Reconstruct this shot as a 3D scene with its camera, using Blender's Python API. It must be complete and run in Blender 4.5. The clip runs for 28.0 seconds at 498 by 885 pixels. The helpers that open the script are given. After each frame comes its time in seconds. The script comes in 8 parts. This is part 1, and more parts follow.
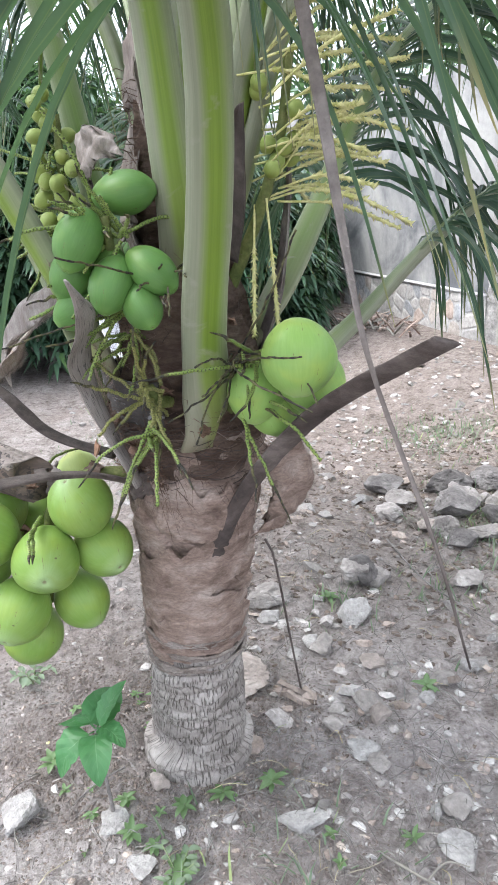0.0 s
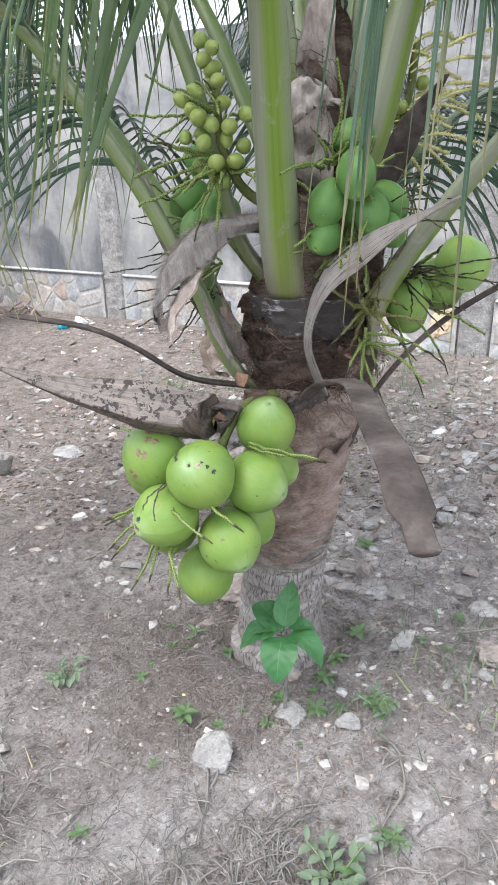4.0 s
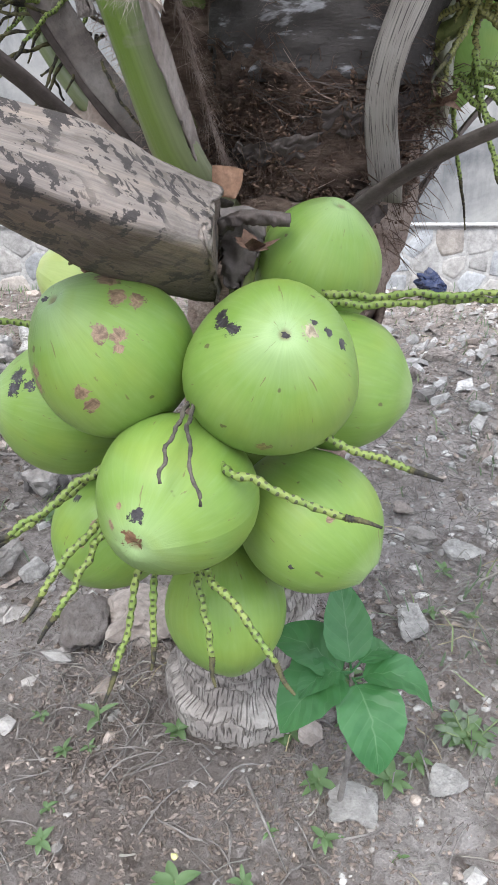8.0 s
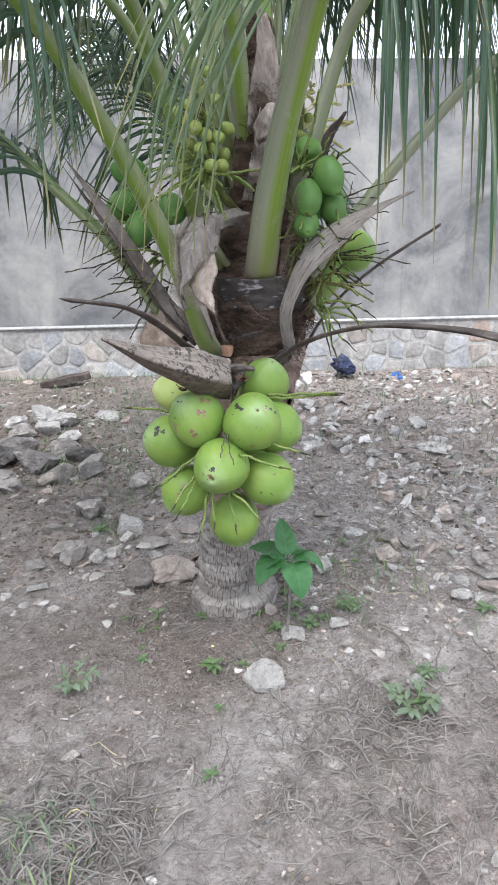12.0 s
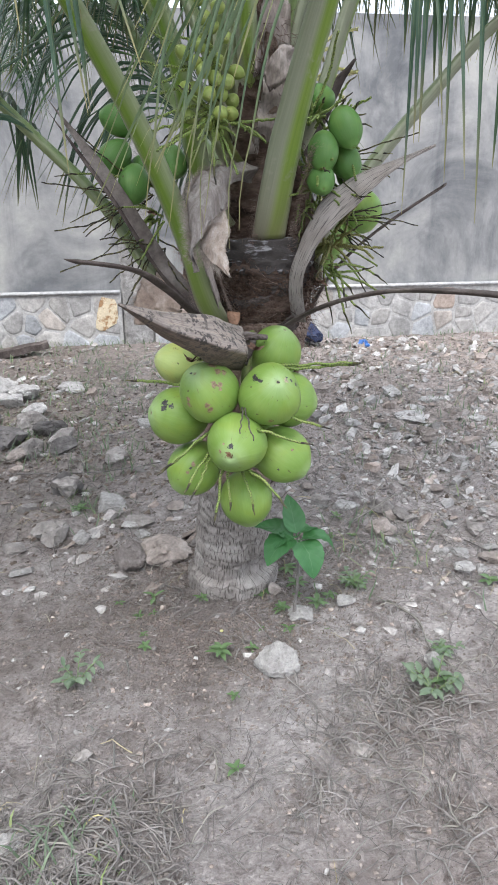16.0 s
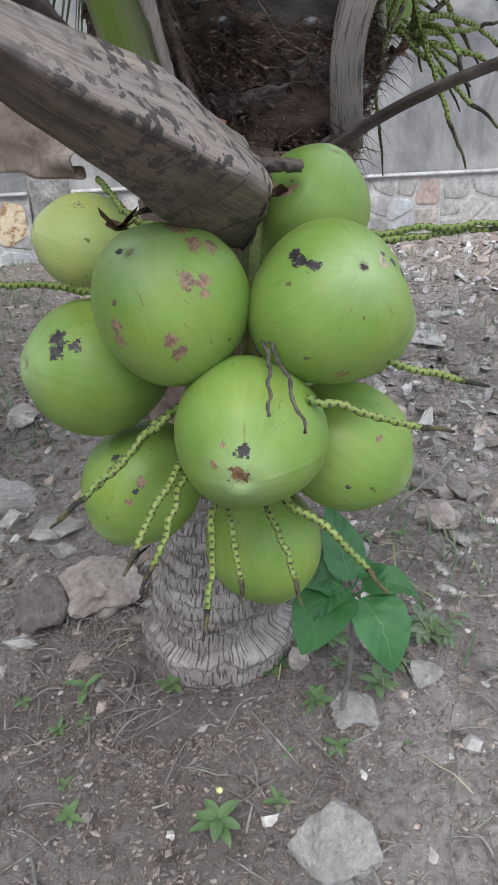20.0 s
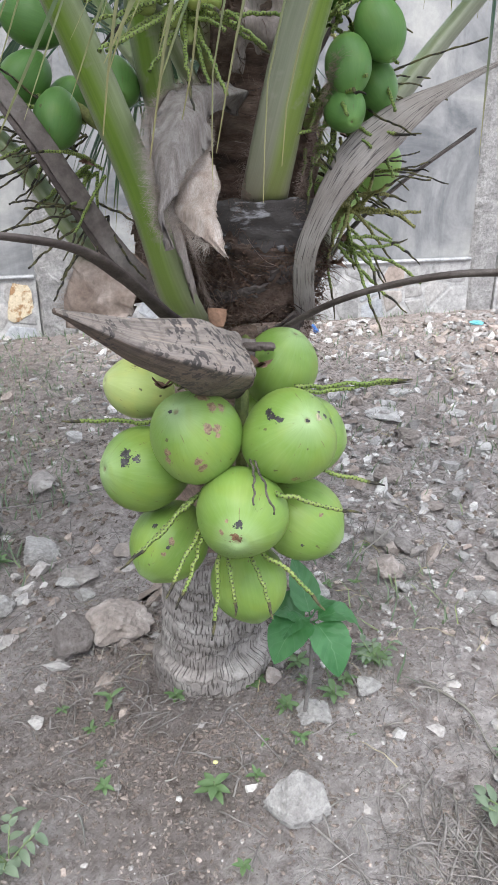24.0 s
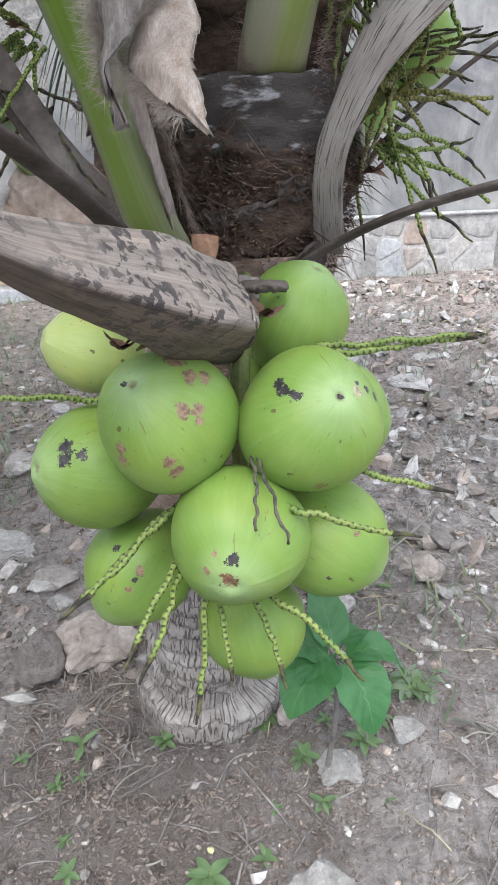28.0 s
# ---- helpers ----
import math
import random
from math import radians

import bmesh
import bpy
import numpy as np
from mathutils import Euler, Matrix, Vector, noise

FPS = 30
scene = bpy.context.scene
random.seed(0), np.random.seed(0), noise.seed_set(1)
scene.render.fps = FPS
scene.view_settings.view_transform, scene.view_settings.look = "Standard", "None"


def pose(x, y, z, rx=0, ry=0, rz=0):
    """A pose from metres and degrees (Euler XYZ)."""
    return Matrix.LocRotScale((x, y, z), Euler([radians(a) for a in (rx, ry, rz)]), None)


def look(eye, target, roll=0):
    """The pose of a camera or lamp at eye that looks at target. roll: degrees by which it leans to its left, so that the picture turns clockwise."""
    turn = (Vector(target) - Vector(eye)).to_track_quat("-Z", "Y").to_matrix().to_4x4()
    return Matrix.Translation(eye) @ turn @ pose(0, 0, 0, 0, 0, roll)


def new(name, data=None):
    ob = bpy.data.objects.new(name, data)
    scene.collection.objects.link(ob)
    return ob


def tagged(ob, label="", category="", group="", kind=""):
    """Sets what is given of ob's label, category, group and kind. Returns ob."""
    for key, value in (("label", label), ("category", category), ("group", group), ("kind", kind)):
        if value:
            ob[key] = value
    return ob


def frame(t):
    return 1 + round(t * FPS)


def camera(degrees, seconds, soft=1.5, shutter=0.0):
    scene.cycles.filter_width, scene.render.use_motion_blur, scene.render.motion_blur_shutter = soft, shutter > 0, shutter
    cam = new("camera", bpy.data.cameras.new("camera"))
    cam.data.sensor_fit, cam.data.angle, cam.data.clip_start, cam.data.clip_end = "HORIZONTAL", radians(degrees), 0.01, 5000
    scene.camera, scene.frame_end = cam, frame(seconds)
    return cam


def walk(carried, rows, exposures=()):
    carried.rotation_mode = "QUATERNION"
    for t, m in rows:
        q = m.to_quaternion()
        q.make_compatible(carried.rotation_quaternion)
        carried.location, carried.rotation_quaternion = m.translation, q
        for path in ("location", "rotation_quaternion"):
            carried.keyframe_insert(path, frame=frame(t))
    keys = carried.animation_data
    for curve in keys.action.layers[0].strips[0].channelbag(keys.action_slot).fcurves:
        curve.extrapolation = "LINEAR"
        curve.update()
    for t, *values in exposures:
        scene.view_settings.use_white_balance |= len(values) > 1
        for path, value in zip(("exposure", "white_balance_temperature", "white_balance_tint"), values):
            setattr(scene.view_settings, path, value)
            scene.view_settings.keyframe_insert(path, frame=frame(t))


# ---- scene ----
cam = camera(39.7, 28.0, 1.35)
PATH = [
    (0, (1.586, -0.357, 1.524), (-0.211, 0.204, 0.848), -2.9),
    (0.5, (1.805, -0.489, 1.525), (-0.008, 0.021, 0.85), -2.7),
    (1, (1.948, -0.657, 1.488), (0.18, -0.132, 0.715), 0.9),
    (1.5, (1.93, -0.909, 1.487), (0.189, -0.133, 0.881), 1.5),
    (2, (1.779, -1.148, 1.501), (0.118, -0.251, 0.839), -0.1),
    (2.5, (1.573, -1.279, 1.519), (0.054, -0.194, 0.802), -1.8),
    (3, (1.387, -1.524, 1.498), (0.005, -0.175, 0.98), 3.6),
    (3.5, (1.16, -1.715, 1.505), (-0.016, -0.258, 0.822), 0.5),
    (5.5, (0.206, -1.367, 1.224), (-0.045, 0.465, 0.462), 0.2),
    (6, (0.132, -1.194, 1.143), (-0.007, 0.642, 0.361), 1.1),
    (6.5, (0.092, -1.161, 1.035), (0.022, 0.649, 0.186), 0.2),
    (7, (0.076, -1.162, 1.004), (0.036, 0.623, 0.102), 1.9),
    (7.5, (0.074, -1.164, 1.033), (0.006, 0.647, 0.189), 0.6),
    (8, (0.068, -1.116, 1.022), (0.003, 0.715, 0.22), -0.3),
    (8.5, (0.074, -1.048, 1.04), (0.01, 0.808, 0.297), -1.2),
    (9, (0.073, -1.035, 1.042), (-0.011, 0.817, 0.29), -1.5),
    (9.5, (0.087, -1.099, 1.082), (0.023, 0.76, 0.348), -1.4),
    (10, (0.075, -1.469, 1.214), (0.088, 0.417, 0.547), -0.1),
    (10.5, (0.06, -1.791, 1.336), (0.052, 0.092, 0.66), -1.7),
    (11, (0.091, -2.054, 1.362), (0.1, -0.151, 0.749), -1.1),
    (11.5, (0.045, -2.216, 1.355), (0.113, -0.323, 0.713), -0.8),
    (12, (-0.042, -2.296, 1.343), (0.065, -0.394, 0.735), -1.0),
    (12.5, (-0.063, -2.365, 1.375), (0.128, -0.45, 0.83), -0.3),
    (14.5, (-0.258, -2.892, 1.472), (0.005, -0.974, 0.968), 0.0),
    (15, (-0.291, -2.817, 1.433), (0.04, -0.938, 0.835), 1.5),
    (15.5, (-0.236, -2.517, 1.368), (0.047, -0.652, 0.705), 0.4),
    (16, (-0.213, -2.156, 1.321), (0.046, -0.299, 0.625), -0.3),
    (16.5, (-0.263, -1.817, 1.283), (0.09, 0.028, 0.596), -1.8),
    (17, (-0.214, -1.459, 1.214), (0.139, 0.366, 0.475), -3.0),
    (17.5, (-0.126, -1.153, 1.142), (0.226, 0.679, 0.42), -2.2),
    (18, (-0.116, -1.073, 1.03), (0.271, 0.727, 0.246), -0.9),
    (18.5, (-0.133, -1.086, 1.0), (0.253, 0.684, 0.154), -1.5),
    (19, (-0.139, -1.094, 0.979), (0.252, 0.659, 0.099), -1.5),
    (19.5, (-0.144, -1.091, 0.966), (0.25, 0.647, 0.059), -1.2),
    (20, (-0.157, -1.144, 1.013), (0.242, 0.601, 0.122), -1.5),
    (20.5, (-0.199, -1.274, 1.099), (0.171, 0.467, 0.186), -2.8),
    (21, (-0.227, -1.4, 1.177), (0.176, 0.345, 0.285), -1.3),
    (21.5, (-0.247, -1.491, 1.224), (0.172, 0.274, 0.381), -0.8),
    (23.5, (-0.265, -1.526, 1.251), (0.168, 0.274, 0.494), -1.0),
    (24, (-0.263, -1.522, 1.247), (0.209, 0.272, 0.499), -0.3),
    (24.5, (-0.259, -1.527, 1.232), (0.22, 0.255, 0.459), 0.1),
    (25, (-0.266, -1.541, 1.24), (0.195, 0.254, 0.489), 0.0),
    (25.5, (-0.26, -1.527, 1.231), (0.197, 0.262, 0.463), -0.3),
    (26, (-0.26, -1.533, 1.248), (0.212, 0.268, 0.517), -0.6),
    (26.5, (-0.273, -1.546, 1.252), (0.156, 0.27, 0.534), -1.1),
    (27, (-0.236, -1.431, 1.209), (0.176, 0.362, 0.423), -0.9),
    (27.5, (-0.171, -1.239, 1.147), (0.263, 0.534, 0.33), -0.9),
    (28, (-0.159, -1.175, 1.123), (0.27, 0.592, 0.291), -1.1),
]
walk(cam, [(t, look(e, g, r)) for t, e, g, r in PATH], [(0, 1.80), (1.0, 1.60), (2.0, 1.45), (2.5, 1.44), (3.0, 1.56), (3.5, 1.40), (6, 1.40), (7, 1.30), (8, 1.38), (9, 1.42), (10, 1.38), (11, 1.25), (12, 1.18), (14.5, 1.08), (16, 1.12), (17, 1.24), (18, 1.26), (18.6, 1.12), (19, 0.94), (20, 0.81), (21, 0.77), (21.6, 0.82), (23.4, 1.25), (28, 1.26)])


# ---- world and light: a bright overcast sky ----
world = bpy.data.worlds.new("overcast_sky")
scene.world = world
world.use_nodes = True
wn, wl = world.node_tree.nodes, world.node_tree.links
sky = wn.new("ShaderNodeTexSky")
sky.sky_type = 'NISHITA'
sky.sun_disc = False
sky.sun_elevation, sky.sun_rotation = radians(58), radians(200)
sky.air_density, sky.dust_density = 1.0, 3.0
haze = wn.new("ShaderNodeMix")
haze.data_type = 'RGBA'
haze.inputs[0].default_value = 0.72
dome = wn.new("ShaderNodeTexCoord")
height = wn.new("ShaderNodeSeparateXYZ")
cloud = wn.new("ShaderNodeValToRGB")
cloud.color_ramp.elements.new(0.35)
for stop, (place, tone) in zip(cloud.color_ramp.elements, ((0.0, (0.34, 0.375, 0.46, 1)), (0.35, (0.68, 0.72, 0.81, 1)), (1.0, (1.06, 1.10, 1.19, 1)))):
    stop.position, stop.color = place, tone
thick = wn.new("ShaderNodeVectorMath")
thick.operation = 'SCALE'
thick.inputs["Scale"].default_value = 15.0
wl.new(dome.outputs["Generated"], height.inputs[0])
wl.new(height.outputs[2], cloud.inputs[0])
wl.new(cloud.outputs[0], thick.inputs[0])
wl.new(thick.outputs[0], haze.inputs[7])
wl.new(sky.outputs[0], haze.inputs[6])
wl.new(haze.outputs[2], wn["Background"].inputs[0])
wn["Background"].inputs[1].default_value = 0.099

sun_data = bpy.data.lights.new("sun", 'SUN')
sun_data.energy, sun_data.angle, sun_data.color = 1.25, radians(25), (1.0, 0.98, 0.96)
sun = new("sun", sun_data)
sun.matrix_world = look((-2, -5, 8.5), (0, 0, 0))


# ---- mesh helpers ----
class Geo:
    """Vertices, faces and one uv for each vertex, joined piece by piece."""
    def __init__(self):
        self.v, self.f, self.uv = [], [], []

    def add(self, v, f, uv=None):
        n = len(self.v)
        self.v.extend(v)
        self.f.extend([tuple(i + n for i in q) for q in f])
        self.uv.extend(uv if uv else [(0, 0)] * len(v))


def part(name, g, material, parent=None, label="", smooth=True):
    me = bpy.data.meshes.new(name)
    me.from_pydata([tuple(p) for p in g.v], [], g.f)
    layer = me.uv_layers.new(name="uv")
    idx = np.empty(len(me.loops), dtype=np.int32)
    me.loops.foreach_get("vertex_index", idx)
    layer.data.foreach_set("uv", np.asarray(g.uv, dtype=np.float32)[idx].ravel())
    me.polygons.foreach_set("use_smooth", [smooth] * len(me.polygons))
    me.materials.append(material)
    ob = new(name, me)
    if parent:
        ob.parent = parent
    if label:
        tagged(ob, label)
    return ob


def thing(name, place, label, category, group="", kind=""):
    e = new(name)
    e.empty_display_size = 0.1
    e.location = place
    return tagged(e, label, category, group, kind)


def spline(ctrl, n):
    """n + 1 points along a smooth curve through ctrl, evenly spread by length."""
    c = [Vector(p) for p in ctrl]
    c = [c[0] * 2 - c[1]] + c + [c[-1] * 2 - c[-2]]
    fine = []
    for i in range(1, len(c) - 2):
        p0, p1, p2, p3 = c[i - 1:i + 3]
        for k in range(16):
            t = k / 16
            fine.append(0.5 * (2 * p1 + (p2 - p0) * t + (2 * p0 - 5 * p1 + 4 * p2 - p3) * t * t + (3 * p1 - p0 - 3 * p2 + p3) * t ** 3))
    fine.append(c[-2])
    d = [0.0]
    for a, b in zip(fine, fine[1:]):
        d.append(d[-1] + (b - a).length)
    out, j = [], 0
    for i in range(n + 1):
        s = d[-1] * i / n
        while j < len(d) - 2 and d[j + 1] < s:
            j += 1
        k = (s - d[j]) / max(d[j + 1] - d[j], 1e-9)
        out.append(fine[j].lerp(fine[j + 1], min(max(k, 0), 1)))
    return out


def frames(pts, up=Vector((0, 0, 1))):
    """Tangent, side and upper direction at each point of a curve."""
    out, last = [], None
    for i, p in enumerate(pts):
        t = (pts[min(i + 1, len(pts) - 1)] - pts[max(i - 1, 0)]).normalized()
        s = t.cross(up)
        if s.length < 0.08 and last:
            s = last - t * last.dot(t)
        s.normalize()
        last = s
        out.append((t, s, s.cross(t)))
    return out


def tube(pts, size, sides=8, shape=None, up=Vector((0, 0, 1)), rough=0.0, seed=0.0, cap=True):
    """A tube round pts; size(s) gives half width and half thickness at s in 0..1; shape(a) scales them round the section."""
    v, f, uv = [], [], []
    n = len(pts) - 1
    for i, (p, (t, s, u)) in enumerate(zip(pts, frames(pts, up))):
        w, h = size(i / n)
        for k in range(sides + 1):
            a = 2 * math.pi * k / sides
            sx, sy = shape(a) if shape else (math.sin(a), math.cos(a))
            m = 1.0
            if rough:
                m += rough * noise.noise(Vector((sx * 2 + seed, sy * 2, i * 0.35)))
            v.append(p + s * (sx * w * m) + u * (sy * h * m))
            uv.append((k / sides, i / n))
    c = sides + 1
    for i in range(n):
        for k in range(sides):
            f.append((i * c + k, i * c + k + 1, (i + 1) * c + k + 1, (i + 1) * c + k))
    if cap:
        f.append(tuple(range(sides - 1, -1, -1)))
        f.append(tuple(n * c + k for k in range(sides)))
    return v, f, uv


def lumpy(radius, seed, sub=2, rough=0.35, flat=1.0, facet=0.0):
    """A broken stone round the origin."""
    bm = bmesh.new()
    bmesh.ops.create_icosphere(bm, subdivisions=sub, radius=1.0)
    r = random.Random(seed)
    cuts = [(Vector((r.gauss(0, 1), r.gauss(0, 1), r.gauss(0, 1))).normalized(), r.uniform(0.42, 0.80)) for _ in range(9)]
    for q in bm.verts:
        d = q.co.normalized()
        m = 1.0 + rough * noise.noise(d * 1.4 + Vector((seed * 3.1, 0, 0))) + rough * 0.18 * noise.noise(d * 5 + Vector((0, seed, 0)))
        for n, h in cuts:
            k = d.dot(n) * m
            if k > h:
                m *= h / k * (1 - facet) + facet
        m += rough * 0.12 * noise.noise(d * 6 + Vector((seed, 0, 3))) + rough * 0.10 * noise.noise(d * 14 + Vector((seed, 0, 3)))
        q.co = d * m * radius
        q.co.z *= flat
    g = Geo()
    g.add([q.co.copy() for q in bm.verts], [[q.index for q in p.verts] for p in bm.faces])
    bm.free()
    return g


# ---- materials ----
def nodes_of(name):
    m = bpy.data.materials.new(name)
    m.use_nodes = True
    return m, m.node_tree.nodes, m.node_tree.links, m.node_tree.nodes["Principled BSDF"]


def coords(n, l, scale=(1, 1, 1), kind="Object"):
    c, mp = n.new("ShaderNodeTexCoord"), n.new("ShaderNodeMapping")
    mp.inputs["Scale"].default_value = scale
    l.new(c.outputs[kind], mp.inputs[0])
    return mp.outputs[0]


def tex_noise(n, l, vec, scale, detail=6, rough=0.6, warp=0.0):
    t = n.new("ShaderNodeTexNoise")
    t.inputs["Scale"].default_value, t.inputs["Detail"].default_value = scale, detail
    t.inputs["Roughness"].default_value, t.inputs["Distortion"].default_value = rough, warp
    l.new(vec, t.inputs["Vector"])
    return t.outputs[0]


def ramp(n, l, fac, stops):
    r = n.new("ShaderNodeValToRGB")
    e = r.color_ramp.elements
    while len(e) < len(stops):
        e.new(0.5)
    for q, (pos, col) in zip(e, stops):
        q.position = pos
        q.color = (*col, 1) if len(col) == 3 else col
    l.new(fac, r.inputs[0])
    return r.outputs[0]


def mix(n, l, fac, a, b, blend='MIX'):
    m = n.new("ShaderNodeMix")
    m.data_type, m.blend_type = 'RGBA', blend
    for i, val in ((0, fac), (6, a), (7, b)):
        if isinstance(val, (int, float)):
            m.inputs[i].default_value = val
        elif isinstance(val, tuple):
            m.inputs[i].default_value = (*val, 1)
        else:
            l.new(val, m.inputs[i])
    return m.outputs[2]


def bump(n, l, bsdf, height, strength, dist=0.01):
    b = n.new("ShaderNodeBump")
    b.inputs["Strength"].default_value, b.inputs["Distance"].default_value = strength, dist
    l.new(height, b.inputs["Height"])
    l.new(b.outputs[0], bsdf.inputs["Normal"])


def grainy(name, dark, mid, light, scale, rough=0.85, relief=0.4, dist=0.01, stretch=(1, 1, 1), fine=6.0, vary=0.0, kind="Object", islands=0.0):
    """An uneven natural surface: broad patches, fine grain and relief."""
    m, n, l, b = nodes_of(name)
    vec = coords(n, l, stretch, kind)
    big = tex_noise(n, l, vec, scale, 5, 0.6, 0.4)
    small = tex_noise(n, l, vec, scale * fine, 8, 0.7)
    col = ramp(n, l, big, [(0.3, dark), (0.5, mid), (0.7, light)])
    grain = ramp(n, l, small, [(0.3, (0.55, 0.55, 0.55)), (0.65, (1.25, 1.25, 1.25))])
    col = mix(n, l, 0.75, col, grain, 'MULTIPLY')
    if vary:
        info = n.new("ShaderNodeObjectInfo")
        tone = ramp(n, l, info.outputs["Random"], [(0, (1 - vary,) * 3), (1, (1 + vary,) * 3)])
        col = mix(n, l, 1.0, col, tone, 'MULTIPLY')
    if islands:
        geo = n.new("ShaderNodeNewGeometry")
        tone = ramp(n, l, geo.outputs["Random Per Island"], [(0, (1 - islands,) * 3), (0.6, (1, 1, 1)), (1, (1 + islands,) * 3)])
        col = mix(n, l, 1.0, col, tone, 'MULTIPLY')
    l.new(col, b.inputs["Base Color"])
    b.inputs["Roughness"].default_value = rough
    b.inputs["Specular IOR Level"].default_value = 0.25
    bump(n, l, b, small, relief, dist)
    return m


def leafy(name, dark, light, through_col, scale=6.0, rough=0.45, amount=0.35, islands=True, tip=None, veins=None):
    """A leaf that lets some light through."""
    m, n, l, b = nodes_of(name)
    vec = coords(n, l)
    t = tex_noise(n, l, vec, scale, 4)
    col = ramp(n, l, t, [(0.3, dark), (0.7, light)])
    if islands:
        geo = n.new("ShaderNodeNewGeometry")
        tone = ramp(n, l, geo.outputs["Random Per Island"], [(0, (0.62, 0.66, 0.66)), (0.85, (1.2, 1.18, 1.1)), (1, (2.0, 1.8, 1.0))])
        col = mix(n, l, 1.0, col, tone, 'MULTIPLY')
    if tip:
        sep = n.new("ShaderNodeSeparateXYZ")
        l.new(coords(n, l, (1, 1, 1), "UV"), sep.inputs[0])
        col = mix(n, l, ramp(n, l, sep.outputs[1], [(0.80, (0, 0, 0)), (1.0, (0.85, 0.85, 0.85))]), col, tip)
        col = mix(n, l, ramp(n, l, sep.outputs[0], [(0.42, (0, 0, 0)), (0.5, (0.45, 0.45, 0.45)), (0.58, (0, 0, 0))]), col, (0.24, 0.28, 0.13))
    if veins:
        sep = n.new("ShaderNodeSeparateXYZ")
        l.new(coords(n, l, (1, 1, 1), "UV"), sep.inputs[0])
        off = n.new("ShaderNodeMath")
        off.operation = 'SUBTRACT'
        off.inputs[1].default_value = 0.5
        l.new(sep.outputs[0], off.inputs[0])
        away = n.new("ShaderNodeMath")
        away.operation = 'ABSOLUTE'
        l.new(off.outputs[0], away.inputs[0])
        slant = n.new("ShaderNodeMath")
        slant.operation = 'MULTIPLY_ADD'
        slant.inputs[1].default_value = -0.55
        l.new(away.outputs[0], slant.inputs[0])
        l.new(sep.outputs[1], slant.inputs[2])
        saw = n.new("ShaderNodeMath")
        saw.operation = 'PINGPONG'
        saw.inputs[1].default_value = 0.095
        l.new(slant.outputs[0], saw.inputs[0])
        col = mix(n, l, ramp(n, l, saw.outputs[0], [(0.0, (0.22, 0.22, 0.22)), (0.012, (0, 0, 0))]), col, veins)
        col = mix(n, l, ramp(n, l, away.outputs[0], [(0.0, (0.7, 0.7, 0.7)), (0.020, (0, 0, 0))]), col, veins)
        bump(n, l, b, saw.outputs[0], 0.35, 0.03)
    l.new(col, b.inputs["Base Color"])
    b.inputs["Roughness"].default_value = rough
    b.inputs["Specular IOR Level"].default_value = 0.4
    tr = n.new("ShaderNodeBsdfTranslucent")
    tr.inputs[0].default_value = (*through_col, 1)
    add = n.new("ShaderNodeMixShader")
    add.inputs[0].default_value = amount
    l.new(b.outputs[0], add.inputs[1])
    l.new(tr.outputs[0], add.inputs[2])
    l.new(add.outputs[0], n["Material Output"].inputs[0])
    return m


